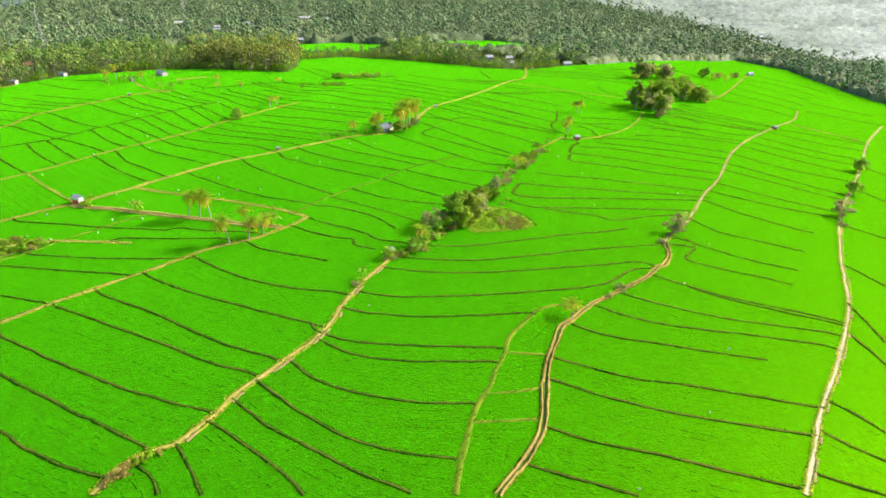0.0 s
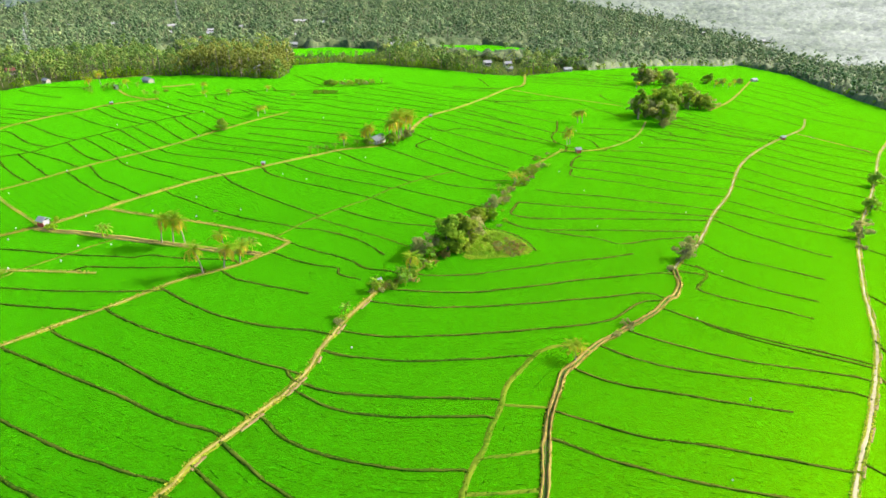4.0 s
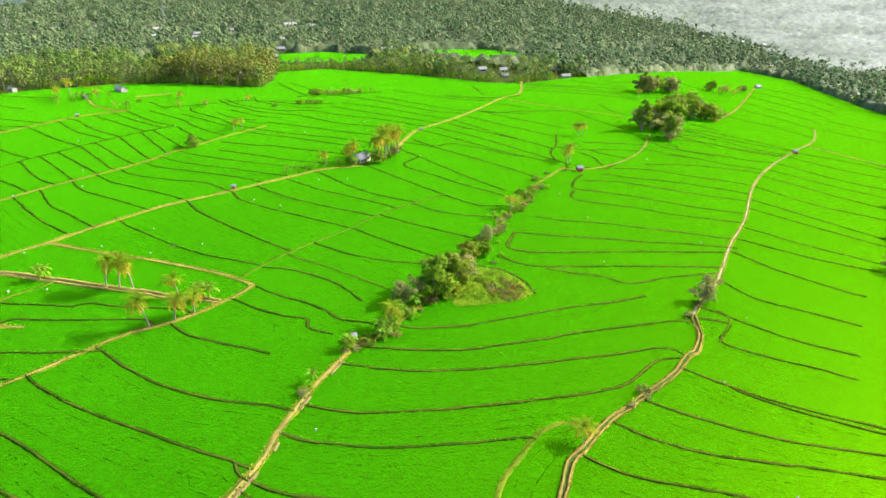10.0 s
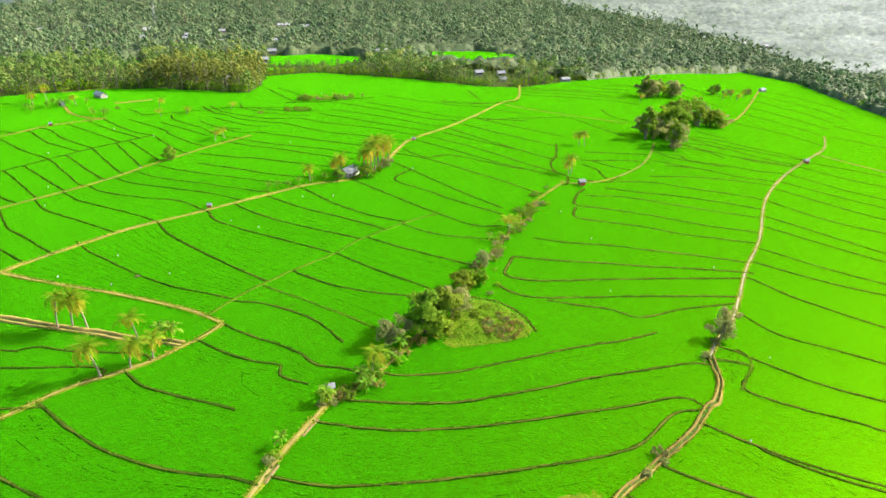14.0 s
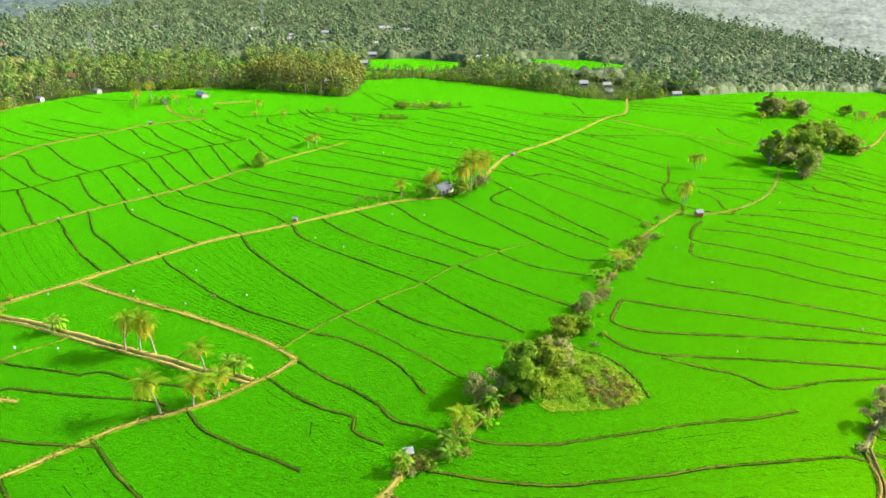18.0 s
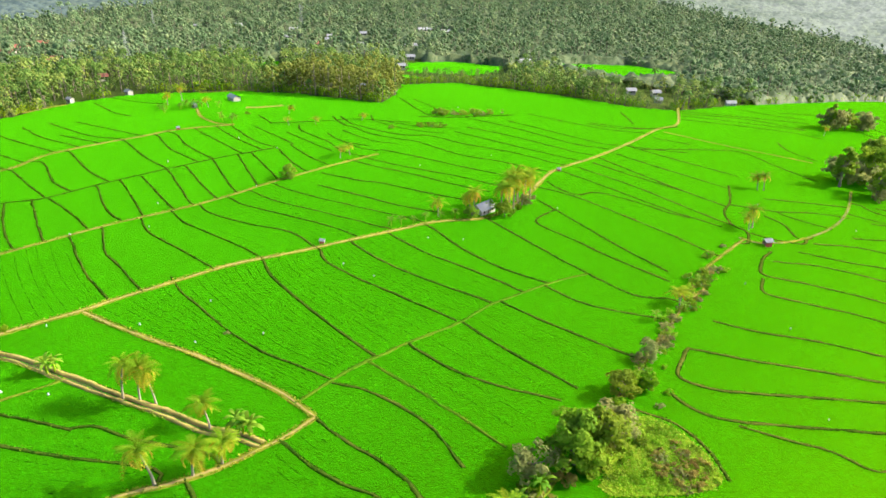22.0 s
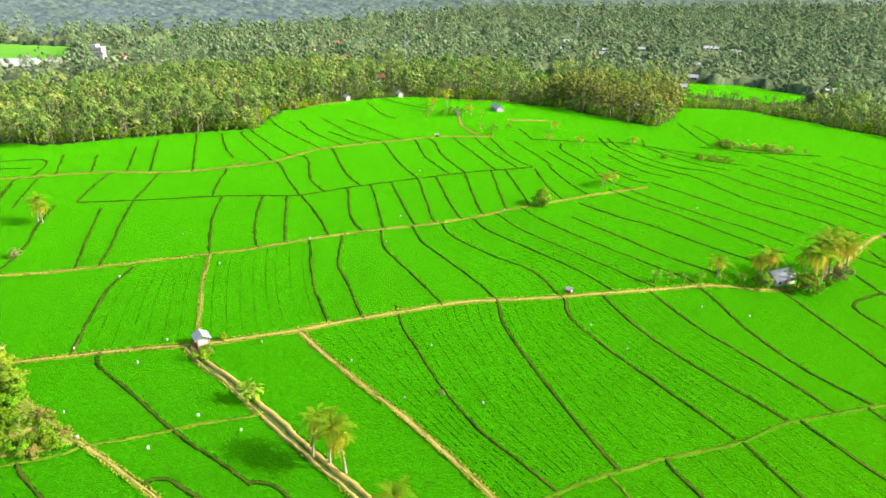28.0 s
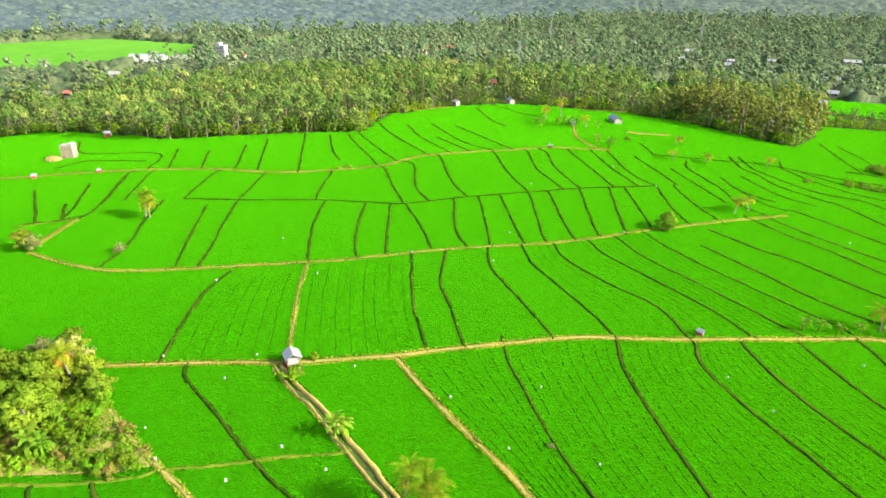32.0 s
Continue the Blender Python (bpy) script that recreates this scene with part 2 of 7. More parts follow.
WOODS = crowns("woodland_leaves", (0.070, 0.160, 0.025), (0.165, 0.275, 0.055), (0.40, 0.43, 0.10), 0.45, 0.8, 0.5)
BAMBOO = crowns("tall_pale_leaves", (0.13, 0.16, 0.025), (0.25, 0.28, 0.05), (0.42, 0.42, 0.095), 0.45, 0.8, 0.5)
# RICE_FAR: rice green paled, the haze of distance put into its colour
RICE_FAR = surface("hazed_rice", (0.0574, 0.1968, 0.0164), (0.082, 0.2542, 0.02296), (0.1312, 0.3116, 0.0369), 0.08, 0.01, bump=0.2, spec=0.0)
# valley woods: haze mixed into the leaf colours, greyer and bluer than WOODS
WOODS_FAR = crowns("hazed_valley_leaves", (0.075, 0.145, 0.062), (0.165, 0.25, 0.11), (0.30, 0.365, 0.17), 0.4, 0.6, 0.3)
# WOODS_LOW: the same leaves, about two thirds as bright, between the trees
WOODS_LOW = crowns("hazed_valley_leaves_dark", (0.060, 0.098, 0.044), (0.11, 0.155, 0.07), (0.20, 0.23, 0.10), 0.3, 0.5, 0.6)
ROOF_GREY = surface("zinc_roof", (0.17, 0.17, 0.18), (0.25, 0.25, 0.265), (0.33, 0.33, 0.35), 1.5, 0.4, rough=0.6, metal=0.0, vary=0.2)
ROOF_WHITE = surface("white_roof", (0.2362, 0.2362, 0.2362), (0.3067, 0.3067, 0.3067), (0.3657, 0.3657, 0.3657), 1.5, 0.4, rough=0.7)
ROOF_RED = surface("red_roof", (0.205, 0.0574, 0.041), (0.328, 0.1066, 0.0738), (0.4264, 0.1804, 0.1312), 1.5, 0.4, vary=0.3)
WALL = surface("plaster", (0.2657, 0.2362, 0.2066), (0.3657, 0.3362, 0.2952), (0.4371, 0.4133, 0.378), 1.0, 0.3, vary=0.2)
BRICKWORK = surface("bare_block_wall", (0.246, 0.1722, 0.0984), (0.3608, 0.2706, 0.1722), (0.4428, 0.3608, 0.246), 2.0, 0.3)
TIMBER = surface("weathered_timber", (0.0984, 0.0656, 0.041), (0.1804, 0.1312, 0.082), (0.2788, 0.2214, 0.1558), 5, 0.8, vary=0.2)
PINK = surface("red_cloth", (0.26, 0.035, 0.035), (0.40, 0.06, 0.055), (0.50, 0.12, 0.10), 4, 0.8)
SACK = surface("white_sacking", (0.3116, 0.3116, 0.2952), (0.41, 0.41, 0.3854), (0.492, 0.492, 0.4674), 6, 1.0, rough=0.9)
DARK = surface("dark_opening", (0.0082, 0.0082, 0.0082), (0.0164, 0.0164, 0.0164), (0.0246, 0.0246, 0.0246), 2, 0.5)
STEEL = surface("galvanised_steel", (0.246, 0.2542, 0.2706), (0.328, 0.3444, 0.3608), (0.41, 0.4264, 0.4428), 4, 0.5, metal=0.5, rough=0.5)

# ---- the lie of the land ----
LAND = (-1.6893, -9.3095, 0.3426, -3.7612, 1.0597, -12.1543, -34.1095, 27.4355, -5.7772, -24.6347, 10.5893, -3.3823, 13.1434, -5.9166, 3.1487)


def height(x, y):
    """Metres above the datum; a low dome that falls away to the far edges, with hills beyond."""
    x, y = np.asarray(x, float), np.asarray(y, float)
    u, v = np.clip(x, -420, 420) / 300, (np.clip(y, 55, 720) - 60) / 300
    z, k = 0.0 * u, 0
    for i in range(5):
        for j in range(5 - i):
            z, k = z + LAND[k] * u ** i * v ** j, k + 1
    r = np.hypot(x, y - 60)
    a = np.degrees(np.arctan2(-x, np.maximum(y - 60, 1)))       # bearing to the left of the first view
    s = np.clip((r - 900) / 1500, 0, 1)
    hills = s * s * (3 - 2 * s) * (150 + 60 * np.sin(a / 9.0) + 35 * np.sin(a / 3.7 + 1.0) + 20 * np.sin(r / 160 + a / 5))
    return z + hills


def ground_at(x, y):
    return float(height(x, y))


# ---- mesh helpers ----


def mesh_np(name, verts, faces, mats, index=None, smooth=False):
    """A mesh from arrays of vertices and equal-sided faces."""
    verts, faces = np.asarray(verts, np.float32), np.asarray(faces, np.int32)
    me = bpy.data.meshes.new(name)
    n, k = faces.shape
    me.vertices.add(len(verts))
    me.vertices.foreach_set("co", verts.ravel())
    me.loops.add(n * k)
    me.loops.foreach_set("vertex_index", faces.ravel())
    me.polygons.add(n)
    me.polygons.foreach_set("loop_start", np.arange(0, n * k, k, dtype=np.int32))
    for m in mats:
        me.materials.append(m)
    if index is not None:
        me.polygons.foreach_set("material_index", np.asarray(index, np.int32))
    if smooth:
        me.polygons.foreach_set("use_smooth", np.ones(n, bool))
    me.update(calc_edges=True)
    return me


def part(name, bm, material, parent=None, label=""):
    """Links a bmesh, or a finished mesh, as one object under a thing or a part."""
    if isinstance(bm, bpy.types.Mesh):
        me = bm
    else:
        me = bpy.data.meshes.new(name)
        bm.to_mesh(me)
        bm.free()
        me.materials.append(material)
    ob = new(name, me)
    if parent is not None:
        ob.parent = parent
    return tagged(ob, label) if label else ob


def spline(pts, step):
    """Even points along a smooth line through pts."""
    p = np.array(pts, float)
    p = np.vstack([2 * p[0] - p[1], p, 2 * p[-1] - p[-2]])
    out = []
    for a, b, c, d in zip(p[:-3], p[1:-2], p[2:-1], p[3:]):
        n = max(1, int(round(np.linalg.norm(c - b) / step)))
        for t in np.arange(n) / n:
            out.append(0.5 * ((2 * b) + (c - a) * t + (2 * a - 5 * b + 4 * c - d) * t * t + (3 * b - a - 3 * c + d) * t ** 3))
    return np.array(out + [p[-2]])


def strip(name, line, offsets, heights, material, wobble=0.0, rise=0.0, seed=0, lift=0.0):
    """A strip of ground along a line: rows of vertices at the offsets, at the heights above the land."""
    rng = np.random.default_rng(seed)
    tang = np.gradient(line, axis=0)
    tang /= np.linalg.norm(tang, axis=1)[:, None] + 1e-9
    side = np.stack([tang[:, 1], -tang[:, 0]], 1)
    n, k = len(line), len(offsets)
    sway = np.convolve(rng.normal(0, wobble, n + 4), np.ones(5) / 5, "valid")[:, None] if wobble else 0
    verts = np.zeros((n, k, 3))
    for j, (o, h) in enumerate(zip(offsets, heights)):
        own = np.convolve(rng.normal(0, wobble * 0.7, n + 2), np.ones(3) / 3, "valid")[:, None] if wobble else 0
        xy = line + side * (o + sway + own)
        verts[:, j, :2] = xy
        verts[:, j, 2] = height(xy[:, 0], xy[:, 1]) + h + lift + (rng.normal(0, rise, n) if rise and 0 < j < k - 1 else 0)
    i = np.arange(n - 1)[:, None] * k + np.arange(k - 1)[None]
    faces = np.stack([i, i + k, i + k + 1, i + 1], -1).reshape(-1, 4)
    return mesh_np(name, verts.reshape(-1, 3), faces, [material], smooth=False)


CANOPY = 0.35      # the rice stands this high over the soil

# ---- ground ----


def spaced(lo, hi, step, far):
    mid = np.arange(lo, hi + step, step)
    out, s = [], step
    while sum(out) < far:
        s *= 1.22
        out.append(s)
    o = np.cumsum(out)
    return np.concatenate([lo - o[::-1], mid, mid[-1] + o])


def sheet(name, xs, ys, material, lift=0.0, keep=None):
    gx, gy = np.meshgrid(xs, ys)
    z = height(gx, gy) + lift
    n = len(xs)
    i = (np.arange(len(ys) - 1)[:, None] * n + np.arange(n - 1)[None])
    faces = np.stack([i, i + 1, i + n + 1, i + n], -1).reshape(-1, 4)
    v = np.stack([gx, gy, z], -1).reshape(-1, 3)
    if keep is not None:
        mid = v[faces].mean(1)
        faces = faces[keep(mid[:, 0], mid[:, 1])]
        used = np.unique(faces)
        remap = np.zeros(len(v), int)
        remap[used] = np.arange(len(used))
        v, faces = v[used], remap[faces]
    return mesh_np(name, v, faces, [material], smooth=True)


def inside(poly):
    """A test for points in a polygon."""
    p = np.array(poly, float)

    def test(x, y):
        r = np.zeros(np.shape(x), bool)
        for (x0, y0), (x1, y1) in zip(p, np.roll(p, -1, axis=0)):
            c = (y0 > y) != (y1 > y)
            r ^= c & (x < (x1 - x0) * (y - y0) / (y1 - y0 + 1e-12) + x0)
        return r
    return test


FIELD_EDGE = [(-480, 200), (-386, 220), (-361, 231), (-304, 238), (-267, 243), (-248, 260), (-230, 281), (-215, 293), (-233, 325),
              (-229, 361), (-216, 388), (-198, 399), (-188, 402), (-169, 414), (-156, 413), (-140, 417), (-130, 413),
              (-113, 411), (-102, 407), (-93, 410), (-92, 424), (-98, 470),
              (-75, 496), (5, 487), (29, 479), (57, 487), (91, 530), (152, 595), (219, 667), (312, 748), (357, 722), (333, 629),
              (321, 542), (320, 480), (430, 420), (430, -80), (-480, -80)]
in_field = inside(FIELD_EDGE)
tagged(new("ground", sheet("ground", spaced(-440, 440, 12, 3200), spaced(-60, 760, 12, 3200), FLOOR, -0.15)),
       "shaded woodland soil and undergrowth reaching to the hills", "ground", kind="structure")
tagged(new("rice", sheet("rice", np.arange(-480, 431, 3.0), np.arange(-80, 750, 3.0), RICE, CANOPY, in_field)),
       "dense bright green young rice filling the paddies", "rice", kind="stuff")


# ---- tracks and bunds ----


def tufts(name, line, off, per_metre, tall, material, both=True, seed=3):
    """Tufts of leaning blades along both edges of a line."""
    rng = np.random.default_rng(seed + len(line))
    d = np.gradient(line, axis=0)
    n = int(np.linalg.norm(d, axis=1).sum() * per_metre * (2 if both else 1))
    k = rng.uniform(0, len(line) - 1.001, n)
    i = k.astype(int)
    f = (k - i)[:, None]
    base = line[i] * (1 - f) + line[i + 1] * f
    t = d[i] / (np.linalg.norm(d[i], axis=1)[:, None] + 1e-9)
    side = np.stack([t[:, 1], -t[:, 0]], 1)
    base = base + side * ((rng.integers(0, 2, n) * 2 - 1) * off * rng.uniform(.75, 1.2, n) if both else rng.normal(0, off, n))[:, None] + rng.normal(0, .08, (n, 2))
    z = height(base[:, 0], base[:, 1]) + CANOPY + .02
    out = []
    for b in range(3):
        a = rng.uniform(0, 2 * math.pi, n)
        h = tall * rng.uniform(.5, 1.5, n)
        ux, uy = np.cos(a), np.sin(a)
        w = h * rng.uniform(.25, .5, n)
        p0 = np.stack([base[:, 0], base[:, 1], z], 1)
        tip = p0 + np.stack([ux * h * .6, uy * h * .6, h], 1)
        mid = (p0 + tip) / 2 + np.stack([0 * h, 0 * h, h * .12], 1)
        sd = np.stack([-uy * w, ux * w, 0 * h], 1)
        out.append(np.stack([p0, mid - sd, tip, mid + sd], 1))
    v = np.concatenate(out).reshape(-1, 3)
    return mesh_np(name, v, np.arange(len(v)).reshape(-1, 4), [material])


ALL_BUNDS = []
ALL_TRACKS = []


def track(label, width, pts, bed=None, ditch=False, gutter=False, key="", wide=1.0, flank=False):
    """A trodden earth track with grassy shoulders; with ditch: a muddy channel between two banks."""
    line = spline(pts, 1.2)
    ALL_TRACKS.append(line)
    w = width / 2
    if key:
        KEYED[key] = np.array(pts, float)
    thing = tagged(new("farm_track"), label, "dirt track", kind="structure")
    if ditch:
        h = [CANOPY, CANOPY + .3, CANOPY + .34, CANOPY - .1]
        part("bank", strip("bank", line, [-w * wide, -w * wide * .85, -w * .5, -w * .29], h, bed or BANK, 0.2, 0.06, 1), BANK, thing)
        part("channel", strip("channel", line, [-w * .3, 0, w * .3], [CANOPY - .06, CANOPY - .12, CANOPY - .06], MUD, 0, 0, 2, .1), MUD, thing, "wet mud channel")
        part("bank", strip("bank", line, [w * .29, w * .5, w * .8, w], h[::-1], bed or BANK, 0.2, 0.06, 3), BANK, thing)
    else:
        part("roadbed", strip("roadbed", line, [-w * .55, -w * .28, 0, w * .28, w * .55], [CANOPY + .06, CANOPY + .09, CANOPY + .11, CANOPY + .09, CANOPY + .06],
                              bed or EARTH, 0.16, 0.02, 4), EARTH, thing)
        for s in (-1, 1):
            o = sorted([s * w * 1.15, s * w * .8, s * w * .46])
            hh = [CANOPY - .05, CANOPY + .12, CANOPY + .10]
            part("verge", strip("verge", line, o, hh if s < 0 else hh[::-1], VERGE, 0.2, 0.04, 5 + s), VERGE, thing, "dry yellowing grass verge")
        if gutter:
            for k in range(3, len(line) - 6, 9):
                n = 3 + k % 4
                seg = line[k:k + n]
                if len(seg) > 2:
                    part("gutter", strip("gutter", seg, [w * .75, w * 1.0, w * 1.35, w * 1.6], [CANOPY + .13, CANOPY + .17, CANOPY + .17, CANOPY + .02], CLAY, .1, .03, k), CLAY, thing, "bare wet clay edge")
    # one-sided strip in the BUND colour, painting the shade beside the bank
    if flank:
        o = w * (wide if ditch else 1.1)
        part("flank", strip("flank", line, [-o - .32, -o - .14, -o + .05], [CANOPY - .05, CANOPY + .06, CANOPY + .05], BUND, .08, .02, 9), BUND, thing, "weedy edge of the bank, darkened for its shaded side")
    part("grass", tufts("grass", line, w * .95, 5.0, .25, GRASS), GRASS, thing, "tufts of yellow and green grass")
    return thing


KEYED = {}


def bund(*flat, width=0.85, dry=False, key=""):
    """A low earth bund between two paddies, from x, y, x, y and so on: flanks coloured dark for weeds and shade, and a
    weedy crest.
    """
    pts = np.array(flat, float).reshape(-1, 2)
    if key:
        KEYED[key] = pts
    line = spline(pts, 1.3)
    ALL_BUNDS.append(line)
    w = width / 2 * (1.1 if pts[:, 1].mean() < 190 else 0.9 if pts[:, 0].mean() < -60 else 1.45 if pts[:, 0].mean() > 20 else 1.25)
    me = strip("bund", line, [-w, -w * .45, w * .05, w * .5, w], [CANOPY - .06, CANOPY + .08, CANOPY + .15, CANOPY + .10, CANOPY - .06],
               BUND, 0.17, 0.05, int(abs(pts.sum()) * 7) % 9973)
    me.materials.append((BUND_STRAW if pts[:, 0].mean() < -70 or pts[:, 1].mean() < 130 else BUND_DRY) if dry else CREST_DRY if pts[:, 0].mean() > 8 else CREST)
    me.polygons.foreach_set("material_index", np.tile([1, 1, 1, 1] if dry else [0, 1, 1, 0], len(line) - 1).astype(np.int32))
    return tagged(new("bund", me), "low grassy yellow-green earth bund between rice paddies" if dry else "low dark weedy earth bund between rice paddies",
                  "field bund", "paddy bunds", "structure")


def rows(a, b, n):
    """Gaps between the planted rows, broken thin dark lines that run with the two bunds of a paddy."""
    la, lb = (spline(KEYED[k], 1.0) for k in (a, b))
    s = np.linspace(0, 1, 60)
    la, lb = (np.stack([np.interp(s * (len(q) - 1), np.arange(len(q)), q[:, c]) for c in (0, 1)], 1) for q in (la, lb))
    rng = np.random.default_rng(n * 31 + len(a))
    vs, fs, m = [], [], 0
    for k in range(1, n + 1):
        t = k / (n + 1) + rng.normal(0, .012)
        line = la * (1 - t) + lb * t
        d = np.gradient(line, axis=0)
        d /= np.linalg.norm(d, axis=1)[:, None]
        nrm = np.stack([d[:, 1], -d[:, 0]], 1)
        for i in range(2, 56):
            for half in (0.0, 0.5):
                if rng.uniform() < 0.30:
                    continue
                p0, p1 = (line[i] * (1 - u) + line[i + 1] * u for u in (half, half + rng.uniform(.25, .5)))
                w = nrm[i] * rng.uniform(.04, .10)
                q = np.array([p0 - w, p0 + w, p1 + w, p1 - w])
                vs.append(np.column_stack([q, height(q[:, 0], q[:, 1]) + CANOPY + .03]))
                fs.append(np.arange(4) + m)
                m += 4
    tagged(new("planting_gaps", mesh_np("planting_gaps", np.concatenate(vs), np.array(fs), [GAP])), "thin dark gaps between planted rice rows", "rice rows", kind="stuff")


track("narrow dry earth track with a stony wet edge", 1.3, [(-48.0, 68.5), (-46.8, 72.8), (-44.0, 76.8), (-40.5, 78.7), (-38.7, 81.9), (-36.5, 86.0), (-34.8, 91.2), (-31.4, 96.9), (-27.8, 103.3), (-25.1, 108.2), (-22.5, 115.7), (-21.6, 121.5), (-18.7, 132.0), (-14.5, 142.6), (-11.0, 151.1)], gutter=True)
track("earth track hidden among hedge trees", 0.8, [(-10.3, 148.6), (-4.6, 157.1), (1.8, 170.2), (7.6, 184.0), (13.6, 198.4), (20.0, 214.4), (27.1, 232.2), (32.4, 241.2), (33.8, 251.3), (40.5, 264.8), (50.1, 282.1)])
track("thin worn earth path across the paddies", 0.7, [(48.6, 282.3), (54.4, 280.9), (67.3, 289.3), (83.0, 308.8), (94.9, 331.3), (105.7, 359.7)], bed=GRAVEL)
track("winding yellow earth track between paddies", 1.3, [(6.9, 69.9), (9.2, 73.3), (12.1, 78.1), (15.2, 84.8), (17.3, 97.3), (19.0, 104.8), (21.4, 111.3), (23.2, 116.9), (26.0, 120.5), (31.3, 127.3), (36.1, 131.7), (40.7, 136.4), (47.2, 142.8), (53.4, 151.1), (54.7, 151.9), (57.8, 157.8), (58.9, 162.0), (59.7, 168.1)], ditch=True, bed=BANK_DARK, flank=True)
track("pale earth footpath rising past a hut", 1.1, [(59.7, 168.1), (64.9, 176.4), (72.9, 187.7), (87.2, 214.9), (102.7, 241.0), (123.4, 282.4), (145.8, 317.2), (176.4, 356.7), (203.6, 390.0), (223.0, 425.0)], bed=GRAVEL)
track("pale gravel track with ruts and grassy edges", 1.2, [(51.1, 72.2), (57.5, 82.4), (63.1, 91.5), (75.3, 108.5), (86.7, 125.6), (95.5, 140.6), (108.2, 166.7), (124.5, 197.0), (136.2, 216.5), (159.2, 249.8), (187.7, 292.8), (219.1, 341.5), (261.2, 398.2)], bed=GRAVEL, gutter=True)
track("pale earth track along the paddies", 1.1, [(-86.7, 112.6), (-81.4, 119.1), (-73.8, 127.6), (-66.2, 135.9), (-61.4, 142.1), (-56.7, 147.8), (-50.3, 152.5), (-45.8, 156.6), (-42.9, 160.6), (-40.1, 164.7), (-37.4, 169.9)])
track("muddy irrigation channel between two earth banks", 1.8, [(-103.5, 174.4), (-100.2, 173.3), (-95.3, 172.4), (-90.7, 171.8), (-73.7, 167.8), (-66.1, 166.1), (-59.1, 164.6), (-52.5, 163.0), (-47.1, 162.9), (-42.6, 161.8)], ditch=True, flank=True, wide=1.25)
track("brown earth bank with a footpath", 1.1, [(-91.9, 189.1), (-83.5, 186.2), (-72.4, 183.0), (-62.2, 180.3), (-47.3, 175.3), (-42.8, 173.1), (-37.5, 170.0)], flank=True, key="D3")
track("main pale earth farm track crossing the fields", 1.4, [(-102.7, 176.2), (-97.6, 182.8), (-92.2, 189.7), (-86.6, 198.4), (-74.5, 215.8), (-63.8, 226.4), (-45.5, 246.6), (-35.9, 257.3), (-22.0, 267.5), (-14.2, 288.5), (-9.4, 311.8), (-5.2, 325.8), (9.1, 352.2), (24.0, 385.1), (39.8, 424.6), (51.7, 446.7), (58.6, 500.3)])
track("pale earth track leading to the copse", 1.1, [(-102.9, 176.4), (-107.8, 171.7), (-114.4, 165.3), (-120.8, 158.8), (-125.6, 153.8)])
track("long straight pale earth track", 1.0, [(-182.2, 165.6), (-174.7, 166.9), (-166.0, 169.2), (-156.8, 173.4), (-146.2, 184.1), (-137.1, 194.9), (-131.1, 202.4), (-126.6, 208.3), (-120.0, 219.4), (-112.9, 231.1), (-104.7, 242.5), (-96.8, 255.7), (-89.9, 272.6), (-86.6, 279.2), (-78.1, 297.2), (-68.4, 315.7)])
track("broad pale track along the far paddies", 1.5, [(-272.5, 180.4), (-256.7, 190.1), (-249.0, 197.3), (-236.7, 207.9), (-222.4, 219.2), (-210.5, 227.9), (-193.0, 236.6), (-182.3, 247.8), (-173.5, 263.7), (-173.3, 279.2), (-166.6, 295.0), (-157.8, 309.7), (-150.3, 323.9), (-134.7, 337.9)])
track("short yellow earth link path", 0.7, [(-130.8, 201.8), (-121.4, 192.2), (-110.9, 182.9), (-103.6, 176.3)], key="H")
track("earth bank along the edge of the copse", 1.0, [(-124.3, 153.5), (-118.1, 152.7), (-109.1, 151.4), (-101.4, 150.8), (-96.0, 150.7), (-88.6, 150.5), (-82.7, 150.3), (-76.6, 150.0)])
track("bare tan soil strip beside the wood", 2.2, [(-185.7, 401.7), (-176.7, 408.9), (-162.1, 417.0)])
track("bare tan soil strip beside the wood", 2.2, [(-233.2, 340.4), (-230.8, 351.0), (-227.9, 360.4)])
track("grey worn path between far paddies", 1.2, [(192.3, 372.8), (201.9, 362.1), (209.0, 354.2), (217.1, 345.0)], bed=GRAVEL)
track("short pale earth path by the bushes", 1.2, [(-186.3, 168.9), (-190.9, 174.5), (-196.3, 181.4)])
track("reddish earth path over far paddies", 1.0, [(41.9, 419.8), (67.9, 409.0), (90.8, 403.9), (103.7, 400.2)])
track("curved earth path by the far trees", 1.1, [(-164.9, 362.8), (-154.5, 347.8), (-142.8, 338.2), (-134.8, 338.1)])
track("bare tan strip of soil by the far trees", 2.6, [(-145.9, 371.3), (-139.8, 374.9), (-132.5, 382.2)])
track("pale far footpath", 1.2, [(159.3, 416.0), (196.5, 473.8), (264.8, 602.0)])
bund(-76.9, 96.1, -65.8, 89.9, -54.6, 83.6, -44.5, 78.0, -44.0, 76.8)
bund(-68.4, 81.6, -60.5, 76.7, -54.1, 73.8, -48.4, 71.9, -47.2, 71.3)
bund(-86.7, 112.6, -84.3, 108.6, -74.8, 102.9, -63.7, 96.9, -50.5, 90.8, -38.5, 86.7, -36.5, 86.0)
bund(-80.5, 120.2, -79.1, 119.1, -68.6, 113.8, -54.9, 107.0, -42.2, 100.0, -34.5, 97.3, -32.2, 95.7)
bund(-74.8, 126.6, -71.6, 123.9, -57.4, 116.2, -43.4, 107.3, -31.7, 102.2, -29.3, 100.7)
bund(-67.6, 134.4, -64.6, 131.8, -53.9, 125.7, -41.6, 120.3, -25.5, 113.8, -23.4, 113.0)
